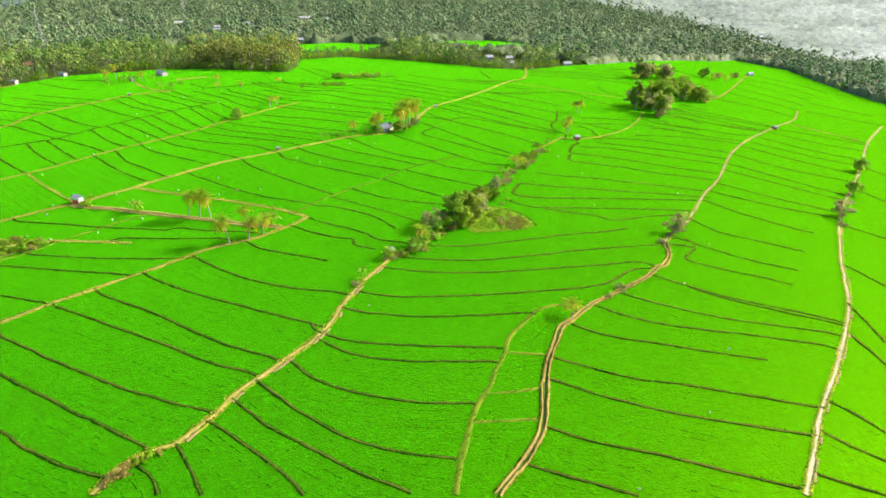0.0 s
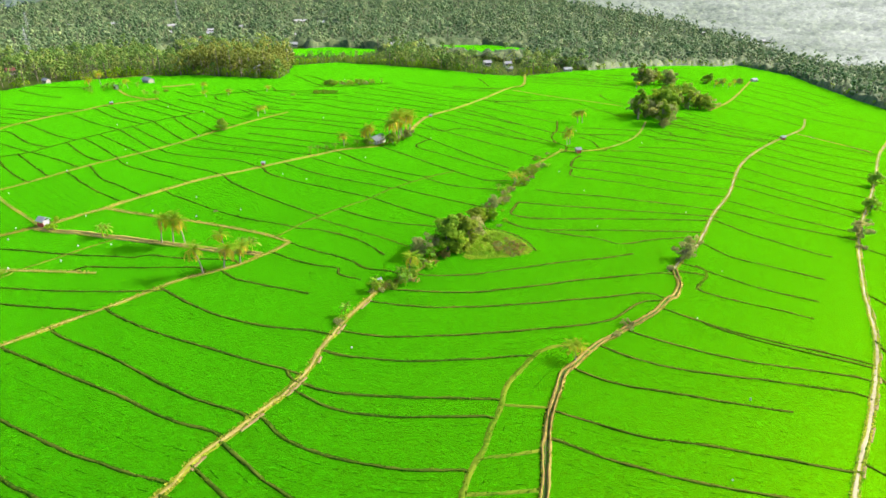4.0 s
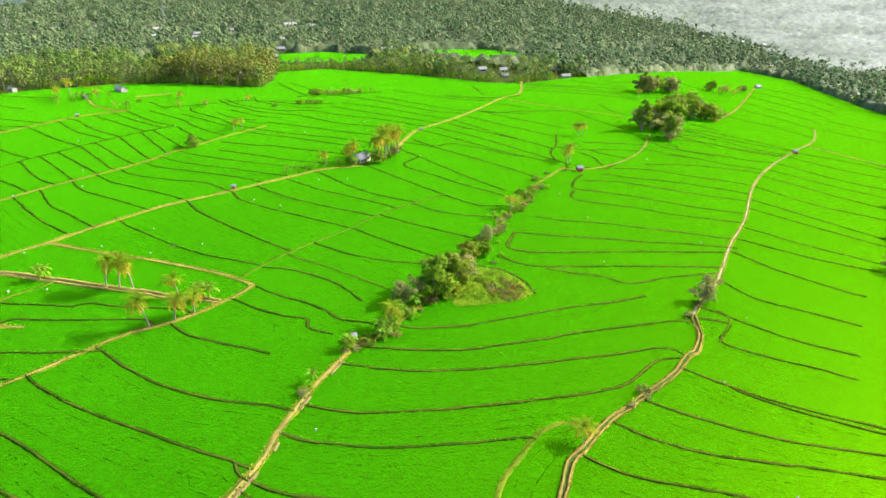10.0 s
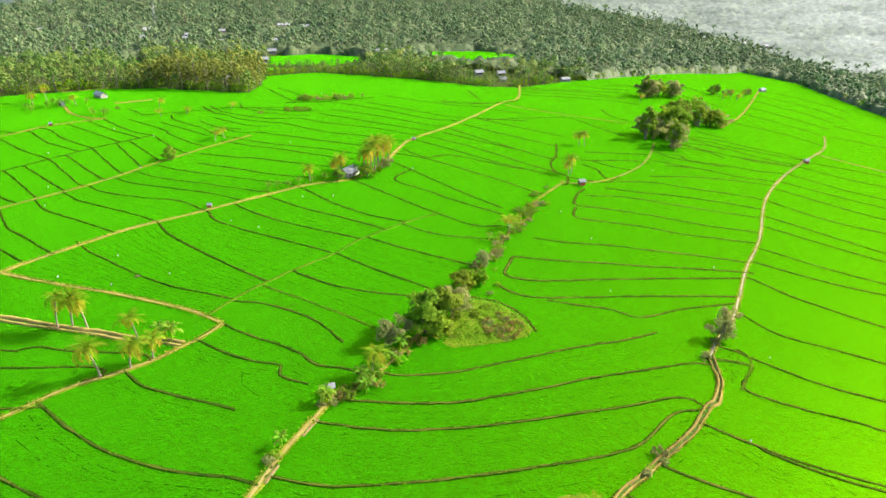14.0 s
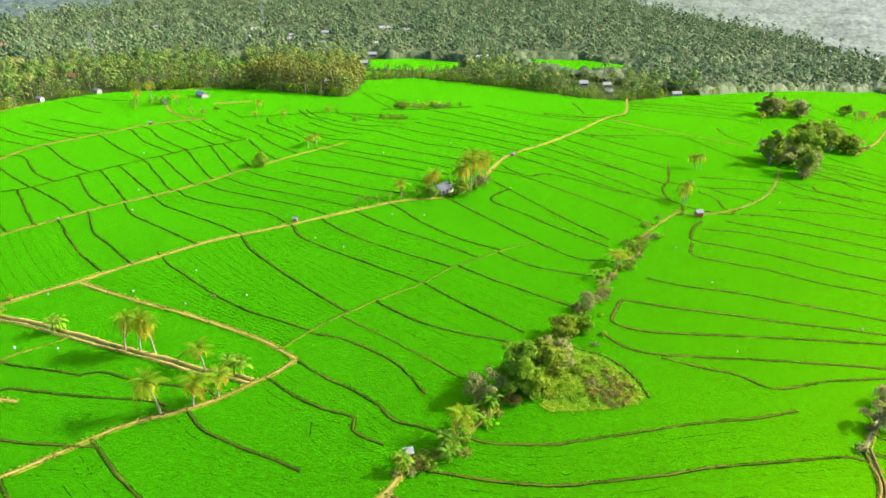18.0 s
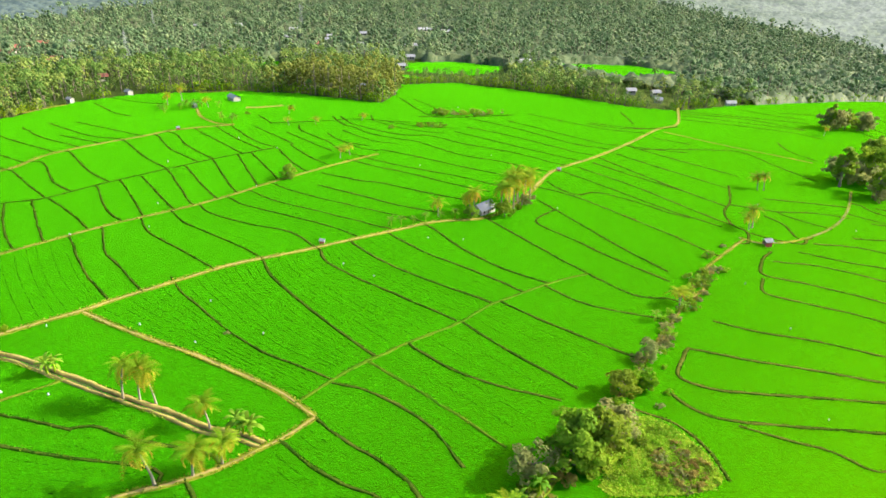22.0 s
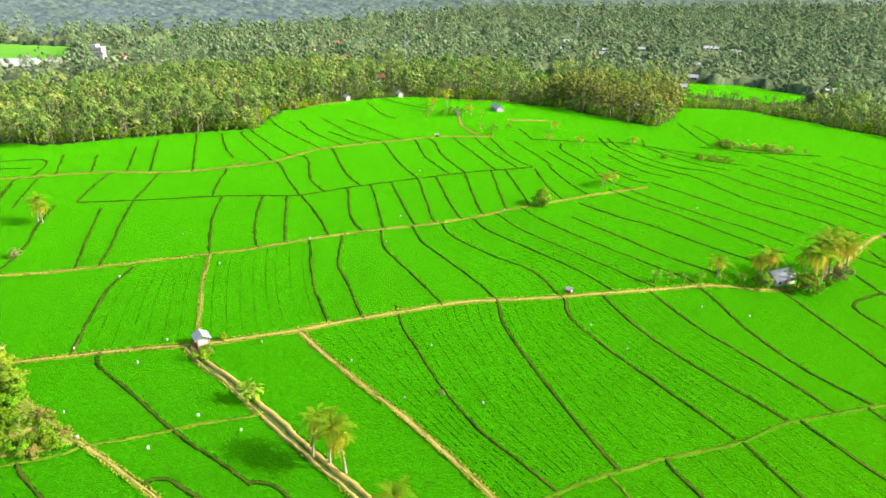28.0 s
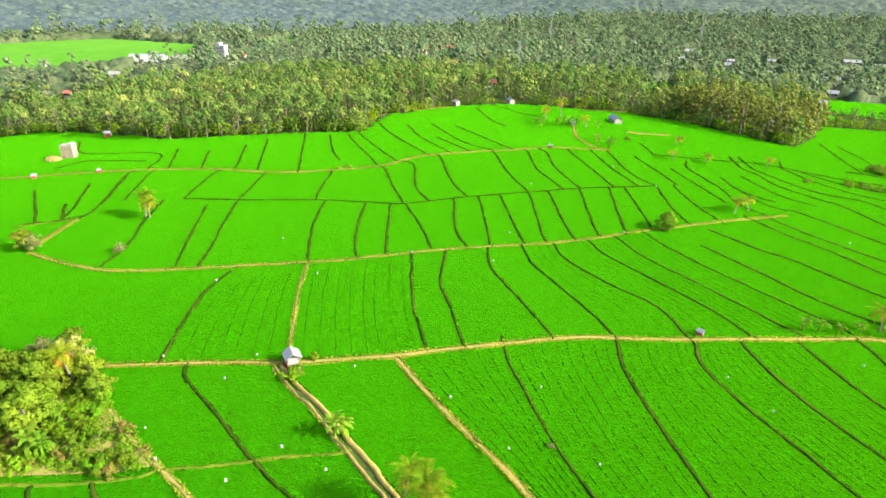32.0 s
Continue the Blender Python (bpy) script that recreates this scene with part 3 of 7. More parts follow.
bund(-60.0, 143.8, -58.1, 142.2, -46.6, 134.0, -35.5, 129.3, -23.6, 127.6, -20.2, 126.4)
bund(-93.4, 123.8, -81.4, 120.3, -80.9, 119.7)
bund(-103.8, 138.8, -101.4, 137.4, -87.5, 135.4, -68.8, 133.0)
bund(-99.2, 143.9, -97.6, 143.3, -80.1, 141.3, -60.7, 142.0, -58.7, 142.7)
bund(-81.9, 150.3, -80.5, 152.9, -68.6, 153.0, -54.9, 153.8, -52.7, 150.8)
bund(-40.5, 78.7, -39.3, 77.5, -36.3, 73.5, -33.1, 68.7)
bund(-45.2, 75.1, -43.7, 73.9, -41.2, 71.7, -39.2, 68.6)
bund(-37.6, 84.0, -36.1, 83.3, -28.5, 77.7, -22.3, 72.1, -19.4, 69.0)
bund(-35.2, 89.7, -34.1, 89.0, -27.2, 82.9, -19.4, 78.0, -12.2, 73.5, -4.8, 70.0)
bund(-32.5, 95.0, -31.8, 94.4, -23.7, 87.1, -14.7, 80.7, -6.0, 77.9, 1.6, 77.0)
bund(-28.9, 101.4, -27.3, 100.6, -22.4, 95.7, -14.2, 92.0, -4.7, 90.2, 4.2, 90.4, 5.2, 89.9)
bund(-24.9, 108.9, -24.0, 108.3, -16.6, 103.9, -7.2, 102.2, 8.3, 103.3, 9.7, 102.7)
bund(1.1, 69.7, 2.0, 76.4, 4.6, 88.5, 7.2, 94.9, 8.5, 99.1, width=1.2, dry=True)
bund(4.4, 85.6, 9.9, 86.2, 15.0, 87.0, dry=True)
bund(11.4, 76.9, 11.9, 76.3, 17.0, 74.2, 21.6, 72.5, 26.7, 70.6)
bund(15.7, 85.3, 22.7, 81.9, 34.9, 78.8, 44.0, 75.8, 51.3, 73.6)
bund(17.6, 98.6, 19.4, 98.0, 27.0, 93.9, 38.5, 90.1, 49.0, 88.0, 58.5, 86.3, 59.7, 86.0)
bund(19.3, 105.6, 20.5, 105.3, 31.6, 100.5, 46.1, 98.0, 55.3, 95.9, 65.4, 94.0)
bund(57.2, 140.3, 58.1, 138.8, 67.8, 133.2, 85.1, 126.6, 86.7, 125.6)
bund(124.8, 197.6, 125.5, 197.3, 128.7, 193.2, 133.8, 187.4)
bund(106.2, 162.5, 108.5, 155.8, 110.3, 149.5)
bund(93.7, 137.4, 92.9, 129.1, 91.6, 119.2)
bund(85.6, 123.0, 85.8, 115.1, 85.9, 109.8)
bund(66.8, 96.6, 69.7, 92.9, 72.3, 87.8)
bund(61.0, 87.5, 64.5, 83.6, 67.9, 80.6)
bund(54.8, 77.1, 58.7, 75.0, 63.3, 73.0)
bund(154.8, 243.4, 157.0, 242.0, 160.0, 229.8)
bund(181.1, 282.8, 182.6, 281.9, 186.9, 273.3)
bund(-26.2, 114.0, -24.6, 111.4, -18.1, 108.4, -10.8, 107.5, -0.0, 107.7, 9.9, 108.0, 11.2, 107.8)
bund(-21.7, 121.2, -16.0, 119.3, -6.1, 118.6, 5.7, 120.0, 16.5, 122.2, 18.5, 122.0)
bund(8.5, 99.1, 10.6, 105.6, 12.6, 112.9, 16.7, 119.7, 20.3, 124.4, 24.9, 126.7, 28.7, 123.9, width=1.25, dry=True)
bund(10.7, 106.6, 14.3, 106.3, 18.3, 106.4, 19.5, 106.3, dry=True)
bund(25.1, 119.3, 26.4, 118.0, 32.5, 114.5, 41.6, 112.7, 50.4, 110.8, 61.9, 108.9)
bund(31.9, 127.8, 33.8, 126.2, 39.6, 122.7, 49.1, 120.1, 63.6, 118.3, 76.8, 116.4, 79.2, 114.4)
bund(39.2, 134.9, 41.0, 133.3, 47.2, 130.0, 58.5, 125.6, 71.4, 123.4, 81.1, 121.9, 83.1, 120.3)
bund(49.4, 145.8, 51.3, 144.6, 56.5, 140.6, 66.1, 135.3, 78.6, 130.8, 85.8, 127.9, 87.4, 126.9)
bund(122.3, 384.6, 125.3, 384.5, 148.8, 368.7, 176.4, 356.7)
bund(118.1, 364.6, 118.7, 363.5, 141.3, 349.3, 166.3, 344.4)
bund(85.0, 209.8, 86.3, 208.9, 94.1, 198.5, 105.9, 189.1, 110.7, 186.4)
bund(91.1, 221.6, 92.9, 220.4, 108.4, 210.8, 123.1, 205.5, 127.8, 202.5)
bund(97.6, 232.5, 99.8, 231.4, 113.3, 220.9, 129.3, 211.5, 132.2, 209.8)
bund(108.6, 252.9, 109.9, 252.6, 123.2, 241.2, 141.1, 227.0, 142.7, 225.9)
bund(114.0, 263.5, 116.3, 262.8, 130.9, 248.4, 146.1, 233.7, 147.5, 232.9)
bund(123.4, 282.4, 125.3, 281.5, 139.5, 265.7, 162.8, 254.6)
bund(135.1, 300.7, 136.9, 299.9, 154.7, 281.9, 172.3, 268.2)
bund(143.1, 313.1, 144.8, 312.1, 162.6, 296.7, 183.3, 284.1)
bund(153.5, 327.2, 155.0, 325.9, 171.4, 308.7, 192.4, 297.5)
bund(166.1, 343.4, 167.9, 341.8, 184.4, 327.8, 205.6, 318.7)
bund(175.5, 355.6, 178.0, 353.9, 197.4, 346.4, 215.6, 334.8)
bund(190.7, 374.2, 193.2, 372.5, 208.1, 355.2, 216.7, 340.3, 218.0, 339.7)
bund(173.7, 438.4, 178.3, 435.3, 196.2, 419.9, 206.9, 399.7, 208.4, 398.6)
bund(196.5, 473.8, 197.2, 473.1, 215.3, 445.8, 223.0, 425.0)
bund(212.6, 504.1, 213.6, 503.3, 231.5, 472.1, 238.8, 448.7)
bund(231.1, 538.8, 232.3, 538.0, 249.8, 501.8, 256.4, 475.1)
bund(248.6, 571.6, 250.8, 570.8, 271.8, 529.2, 274.1, 493.4)
bund(264.8, 602.0, 273.4, 600.6, 292.0, 560.3, 295.7, 525.4)
bund(227.6, 427.1, 242.3, 415.5, 258.5, 403.8, 261.2, 398.2)
bund(249.9, 462.8, 263.5, 446.6, 276.3, 432.7)
bund(55.0, 471.8, 56.6, 471.6, 83.8, 477.9, 123.2, 482.9)
bund(54.3, 485.4, 91.0, 497.1, 133.6, 508.5)
bund(122.9, 533.7, 163.2, 555.0)
bund(97.7, 436.5, 98.9, 418.6, 107.5, 406.1)
bund(-5.4, 155.9, -3.2, 154.8, 6.3, 156.0, 18.5, 161.2, 30.6, 166.9, 43.5, 172.1, 51.4, 176.3)
bund(-12.4, 147.8, -9.6, 146.7, 5.2, 147.0, 17.4, 150.6, 28.6, 155.4, 40.4, 159.7, 54.3, 164.5, 59.2, 164.3)
bund(-15.0, 141.2, -13.1, 140.6, -2.3, 139.6, 11.8, 141.4, 26.8, 145.6, 37.7, 149.1, 49.2, 152.7, 52.5, 149.9)
bund(-19.6, 128.5, -18.9, 128.3, -9.9, 126.7, 2.5, 128.2, 15.5, 131.2, 24.8, 133.8, 33.7, 137.0, 38.1, 139.6, 45.4, 147.4, 50.7, 149.3, 51.6, 148.7)
bund(59.4, 167.4, 66.8, 165.1, 62.1, 156.8, 70.2, 151.9, 79.1, 148.5, 84.6, 145.8)
bund(62.5, 172.5, 66.0, 170.6, 70.4, 166.7, 79.8, 159.6, 90.6, 155.3)
bund(73.2, 188.3, 74.8, 187.2, 78.8, 179.8, 88.0, 175.1, 99.5, 169.4)
bund(9.2, 187.9, 14.2, 186.3, 18.1, 185.4, 21.1, 182.9, 23.7, 178.7, 25.3, 173.0)
bund(-40.9, 163.5, -39.7, 162.9, -35.0, 160.0, -28.5, 157.2, -23.3, 156.1, -22.9, 153.1, -17.3, 150.9)
bund(-37.4, 169.9, -36.7, 169.2, -30.1, 165.4, -24.6, 162.9, -20.2, 159.9, -16.8, 156.9, -11.0, 155.9, -7.1, 153.5)
bund(-49.8, 153.0, -48.4, 151.7, -45.2, 148.9, -39.4, 146.7, -33.0, 144.8, -27.8, 142.9)
bund(-71.6, 158.4, -68.8, 159.8, -62.1, 158.9, -55.3, 158.5, -48.2, 158.1, -46.4, 156.0)
bund(6.6, 413.7, 24.7, 415.2, 49.0, 435.7, 48.3, 440.4)
bund(23.8, 457.7, 28.8, 428.1)
bund(-11.7, 300.8, -9.2, 300.6, 1.5, 296.7, 17.9, 283.9, 29.3, 274.4, 38.2, 266.1, 40.5, 264.8)
bund(-13.8, 290.5, -12.4, 290.5, -4.5, 281.6, 5.4, 269.4, 13.5, 259.6, 25.1, 247.9)
bund(-4.5, 281.6, -9.1, 268.6, 0.5, 260.0, 11.6, 250.9, 24.5, 241.9)
bund(-23.8, 266.2, -22.4, 265.0, -14.0, 256.7, -3.8, 247.1, 5.4, 238.6, 15.2, 231.3, 22.9, 232.4, 26.5, 230.9)
bund(-5.6, 324.4, -3.2, 323.8, 13.3, 311.2, 28.2, 299.4, 45.3, 289.6)
bund(2.0, 332.3, 19.7, 319.5, 34.5, 305.7, 47.8, 293.6, 49.5, 292.8)
bund(8.7, 351.5, 9.9, 351.2, 30.8, 329.0, 49.1, 312.9, 51.0, 312.3)
bund(14.0, 363.1, 14.8, 363.0, 32.6, 349.6, 55.8, 334.4)
bund(22.2, 380.0, 22.8, 378.5, 39.0, 367.7, 62.7, 354.8)
bund(28.2, 374.9, 30.2, 377.3, 57.2, 393.8, 73.6, 399.5, 84.8, 381.9, 95.3, 367.4)
bund(53.6, 461.3, 58.0, 461.0, 89.8, 467.4, 114.8, 469.7, 128.5, 464.6)
bund(56.3, 482.2, 62.3, 481.7, 94.6, 491.3, 125.1, 485.0)
bund(97.7, 524.5, 117.5, 520.0, 135.3, 522.2)
bund(51.6, 314.3, 52.3, 314.5, 67.2, 315.4, 80.3, 320.8, 92.4, 321.8)
bund(56.5, 338.8, 53.0, 318.3, 49.0, 306.3, 48.7, 294.1, 52.2, 288.4, 50.3, 278.6, 47.7, 277.8)
bund(52.2, 288.4, 60.4, 285.8, 67.5, 286.4, 70.0, 292.6)
bund(61.7, 308.2, 66.0, 302.4, 67.0, 291.5, 70.6, 291.5, 73.1, 296.5)
bund(67.2, 315.4, 68.5, 312.8, 75.1, 308.6, 81.9, 306.0)
bund(66.1, 328.6, 83.6, 332.9, 96.8, 335.6)
bund(99.1, 342.5, 102.7, 340.9, 106.4, 333.7, 125.8, 328.0)
bund(92.9, 327.5, 98.3, 324.8, 109.7, 321.1, 120.9, 316.5)
bund(120.2, 386.7, 130.8, 376.6, 140.1, 361.4)
bund(112.7, 367.8, 124.8, 360.7, 133.1, 345.1)
bund(139.9, 400.5, 151.8, 388.7)
bund(170.7, 536.4, 181.3, 509.7, 190.9, 493.3)
bund(161.1, 503.1, 171.1, 482.6, 176.6, 469.7)
bund(189.9, 581.9, 203.0, 548.0, 212.5, 537.2)
bund(-84.0, 207.1, -77.9, 201.1, -69.8, 195.3, -62.4, 190.1, -53.4, 185.0, -46.2, 182.7, -38.3, 180.1, key="k1")
bund(-69.8, 221.5, -64.5, 214.3, -56.1, 206.4, -45.8, 198.1, -35.2, 190.4, -33.0, 188.9, key="k2")
bund(-59.9, 230.7, -58.8, 229.9, -54.4, 223.4, -45.3, 217.7, -34.0, 212.3, -21.1, 206.1, key="k3")
bund(-53.7, 237.6, -50.6, 234.5, -43.4, 228.8, -31.4, 222.5, -15.0, 215.9, key="k4")
bund(-46.5, 245.6, -43.9, 243.4, -33.0, 235.8, -19.9, 229.6, -9.2, 223.7, key="k5")
bund(-38.3, 254.6, -34.8, 251.6, -25.8, 242.0, -15.3, 234.4, -4.0, 229.8)
bund(-41.9, 172.3, -38.2, 179.8, -34.2, 187.1, -29.4, 194.1, -20.9, 205.4, -15.0, 215.9, -4.0, 229.8, 4.1, 238.0, 4.9, 239.1, dry=True)
bund(-38.0, 179.4, -32.1, 178.8, -24.8, 175.8, -18.6, 171.6, -13.2, 164.8)
bund(-34.2, 187.1, -33.5, 186.8, -25.5, 182.3, -18.0, 177.8, -7.5, 171.0, dry=True, key="n1")
bund(-28.5, 195.2, -27.2, 193.8, -17.0, 188.1, -8.1, 186.0, 0.2, 185.5)
bund(-20.6, 206.1, -18.6, 204.7, -9.2, 197.7, 3.0, 189.8, key="n2")
bund(-13.7, 217.6, -12.1, 216.2, -1.5, 210.6, 10.2, 205.3, 15.4, 203.1, key="n3")
bund(-4.9, 228.7, -3.3, 227.2, 5.2, 222.5, 20.2, 221.5, 22.4, 220.3)
bund(-109.7, 133.6, -103.3, 139.3, -98.7, 144.5, -95.9, 148.3, -95.5, 149.8, dry=True)
bund(-303.5, 224.4, -274.9, 215.1, -247.0, 228.3, -230.0, 216.6, -228.5, 214.4)
bund(-246.8, 235.6, -223.8, 220.0, -223.0, 218.8)
bund(-234.3, 240.3, -214.7, 226.1, -213.9, 225.4)
bund(-231.7, 253.5, -206.5, 232.9, -205.3, 230.5)
bund(-232.9, 263.5, -198.9, 235.6, -198.2, 234.0)
bund(-229.1, 277.5, -189.9, 244.5, -187.6, 242.2)
bund(-207.9, 229.2, -206.2, 225.3, -196.7, 213.9, -189.5, 206.3)
bund(-194.3, 236.0, -193.1, 234.2, -178.7, 217.0, -164.3, 202.6, -153.2, 192.6, -146.9, 186.2, -145.3, 185.2)
bund(-179.7, 207.3, -160.6, 191.2, -150.3, 182.8, -148.7, 181.6)
bund(-225.2, 217.1, -221.6, 212.3, -201.5, 195.6)
bund(-230.7, 212.7, -227.1, 207.9, -202.7, 189.3, -197.0, 182.4, -196.3, 181.4)
bund(-193.2, 202.6, -182.2, 192.1, -174.1, 185.8, -167.4, 179.8, -161.9, 172.2, -161.4, 171.3)
bund(-236.3, 185.2, -202.7, 174.1)
bund(-212.9, 184.9, -201.5, 179.7, -199.8, 179.0)
bund(-204.4, 171.7, -200.4, 176.9, -198.6, 182.4, -198.0, 183.6)
bund(-219.7, 281.4, -202.2, 268.0, -188.0, 259.1)
bund(-215.6, 286.8, -202.4, 278.7, -174.7, 263.6, -173.8, 263.0)
bund(-214.9, 291.3, -193.5, 280.1, -175.1, 271.6, -173.4, 271.4)
bund(-222.9, 309.4, -202.3, 297.2, -172.6, 284.0, -171.3, 283.8)
bund(-211.2, 314.0, -190.7, 300.6, -170.7, 292.3, -168.3, 291.1)
bund(-206.6, 322.7, -176.7, 307.0, -162.1, 305.3, -160.7, 304.8)
bund(-188.1, 305.6, -166.8, 298.3, -165.2, 297.5)
bund(-196.9, 326.7, -178.2, 319.0, -159.3, 311.7, -157.1, 311.0)
bund(-216.8, 364.9, -194.2, 346.6, -182.5, 341.0)
bund(-217.4, 378.6, -196.4, 370.5, -183.6, 369.8)
bund(-181.3, 249.7, -179.2, 248.6, -168.0, 235.0, -162.0, 228.7)
bund(-173.5, 263.7, -169.1, 261.2, -156.5, 252.0, -145.4, 244.2, -143.7, 242.6)
bund(-173.4, 272.2, -167.4, 271.7, -151.6, 256.4, -142.5, 250.3, -140.0, 249.3)
bund(-170.5, 285.8, -167.4, 284.6, -148.1, 267.6, -136.0, 259.9, -134.9, 259.4)
bund(-161.5, 303.6, -157.8, 301.4, -139.4, 284.8, -126.3, 275.6)
bund(-155.4, 314.2, -151.3, 311.7, -138.3, 297.3, -120.8, 285.3)
bund(-152.7, 319.4, -147.0, 316.3, -135.5, 303.3, -119.0, 290.5, -117.8, 290.2)
bund(-146.0, 327.8, -141.1, 322.8, -129.5, 313.1, -111.7, 298.5)
bund(-140.1, 333.1, -135.9, 328.9, -123.1, 317.1, -107.7, 305.7)
bund(-135.8, 337.0, -130.6, 331.3, -115.1, 316.0, -104.1, 309.9)
bund(-125.3, 337.6, -113.9, 328.0, -100.6, 316.8)
bund(-109.9, 332.8, -97.3, 322.5, -84.0, 312.3)
bund(-110.7, 347.1, -105.9, 337.7, -91.0, 325.5)
bund(-189.9, 206.6, -174.4, 217.7, -162.0, 228.7, -150.4, 237.2, -143.1, 243.0, -135.6, 258.2, -126.0, 275.1, -117.8, 290.2, -104.3, 310.5)
bund(-159.7, 230.4, -159.0, 229.2, -147.3, 216.2, -133.8, 204.2, -131.1, 202.4)
bund(-151.0, 236.8, -149.2, 234.5, -139.3, 223.1, -128.7, 213.0, -125.2, 210.8)
bund(-145.9, 240.8, -145.1, 240.0, -133.8, 227.9, -123.6, 217.5, -121.8, 216.4)
bund(-143.1, 243.0, -142.1, 242.7, -127.8, 233.4, -118.7, 226.6, -116.6, 225.0)
bund(-137.2, 255.0, -135.7, 254.6, -121.9, 238.9, -113.3, 232.7, -112.5, 231.7)
bund(-133.8, 261.3, -131.8, 260.4, -119.2, 247.1, -110.7, 238.1, -108.8, 236.8)
bund(-130.6, 266.9, -129.3, 266.5, -117.3, 255.0, -105.7, 244.0, -104.3, 243.2)
bund(-126.3, 274.5, -124.5, 273.6, -112.4, 259.8, -103.7, 249.7, -101.3, 248.2)
bund(-123.3, 280.1, -121.9, 279.4, -111.2, 267.5, -98.9, 255.1, -97.5, 254.4)
bund(-118.1, 289.6, -117.5, 288.8, -105.7, 273.3, -96.3, 261.7, -94.7, 260.9)
bund(-113.0, 297.2, -100.2, 279.2, -93.0, 269.2, -91.5, 268.7)
bund(-110.3, 301.5, -109.7, 300.8, -95.8, 284.1, -88.9, 275.5)
bund(-104.1, 309.9, -92.4, 295.0, -83.3, 286.0)
bund(-101.1, 317.2, -100.4, 314.3, -88.9, 302.8, -77.8, 294.2)
bund(-91.0, 325.5, -80.0, 313.2, -71.0, 311.1)
bund(-89.2, 330.5, -76.8, 321.0, -69.8, 320.1)
bund(-118.8, 220.6, -109.9, 211.4, -101.5, 203.3, -96.1, 198.9, -91.4, 195.6, -89.4, 194.0, key="v1")
bund(-115.1, 227.5, -114.0, 226.4, -105.6, 215.4, -98.4, 209.5, -88.6, 201.5, -85.8, 199.5)
bund(-109.4, 235.4, -102.9, 228.1, -95.6, 223.7, -86.8, 218.7, -77.7, 213.3, -76.9, 212.3, key="e1")
bund(-105.0, 242.3, -97.3, 235.7, -88.1, 231.0, -75.4, 224.9, -69.5, 221.2, key="e2")
bund(-100.9, 248.8, -100.0, 248.3, -94.0, 243.5, -81.0, 239.3, -69.5, 237.7, -60.9, 231.3, -59.9, 230.7, key="e3")
bund(-96.5, 256.3, -95.0, 255.9, -88.2, 251.8, -74.5, 248.0, -61.2, 244.4, -51.2, 239.7, key="e4")
bund(-93.6, 263.5, -92.2, 263.2, -82.4, 257.9, -66.2, 253.3, -45.0, 247.7, key="e5")
bund(-90.2, 271.9, -88.4, 271.2, -79.1, 266.5, -60.2, 261.1, -41.0, 256.9, -38.3, 254.6, key="e6")
bund(-133.4, 358.0, -123.1, 346.8, -122.3, 345.1)
bund(-122.3, 345.1, -105.4, 356.4, -92.5, 367.1, -79.1, 369.3, -66.6, 372.5, -56.7, 377.4)
bund(-88.4, 426.3, -73.3, 400.8, -64.3, 387.4)
bund(-81.9, 427.4, -69.9, 413.1, -60.9, 398.6)
bund(-135.1, 180.7, -127.3, 171.8, -118.6, 163.1, -117.6, 162.0, key="v0")
bund(-114.4, 165.3, -113.6, 164.3, -110.2, 162.8, -100.0, 161.4, -90.6, 159.8, -84.3, 159.0, -79.3, 158.9, -70.9, 158.3)
bund(-95.5, 149.8, -91.8, 154.3, -88.2, 159.1, -83.9, 164.5, -80.9, 168.6, -80.8, 169.5, dry=True)
bund(31.6, 224.8, 41.7, 223.5, 52.0, 224.0, 63.8, 222.8, 72.9, 222.3, 90.9, 220.3)
bund(24.4, 210.9, 36.1, 210.5, 49.1, 211.1, 60.5, 211.4, 69.6, 212.4, 88.3, 213.2)
bund(24.4, 210.9, 22.4, 205.0, 21.5, 199.2, 28.0, 197.6, 37.3, 199.3, 67.4, 205.6, 84.2, 209.2)
bund(19.1, 193.6, 22.8, 190.0, 28.3, 188.7, 44.6, 191.6, 63.9, 195.1, 78.2, 197.5)
bund(29.5, 187.5, 36.3, 186.2, 43.2, 185.3, 48.4, 182.4, 52.6, 183.8, 61.7, 188.4, 74.9, 193.1)
bund(48.8, 254.2, 47.1, 245.1, 55.5, 243.1, 67.3, 241.6, 78.3, 238.4, 101.0, 236.5)
bund(55.7, 275.2, 52.4, 269.0, 50.0, 261.7, 50.0, 256.4, 60.7, 255.4, 73.4, 253.0, 87.8, 248.7, 105.3, 246.2)
bund(54.3, 267.7, 69.2, 269.9, 86.8, 266.1, 100.3, 263.3, 113.6, 261.8)
bund(63.9, 278.6, 76.5, 277.2, 90.5, 277.2, 102.8, 275.3, 118.8, 271.2)
bund(70.6, 288.1, 85.1, 291.8, 98.9, 288.9, 113.9, 286.6, 125.8, 283.5)
bund(85.7, 300.0, 104.7, 305.5, 122.1, 306.9, 137.8, 305.2)
bund(98.3, 319.8, 113.5, 320.1, 125.1, 314.3, 142.2, 312.1)
bund(107.4, 340.5, 111.8, 339.8, 112.4, 333.4, 126.5, 330.8, 140.6, 326.9, 152.1, 327.6)
bund(116.2, 355.0, 132.6, 353.7, 148.3, 344.4, 163.5, 341.5)
bund(119.9, 368.3, 139.9, 365.3, 154.5, 352.2, 169.6, 346.9)
bund(125.6, 383.4, 141.1, 384.1, 155.8, 375.2, 171.9, 364.8, 177.7, 357.4)
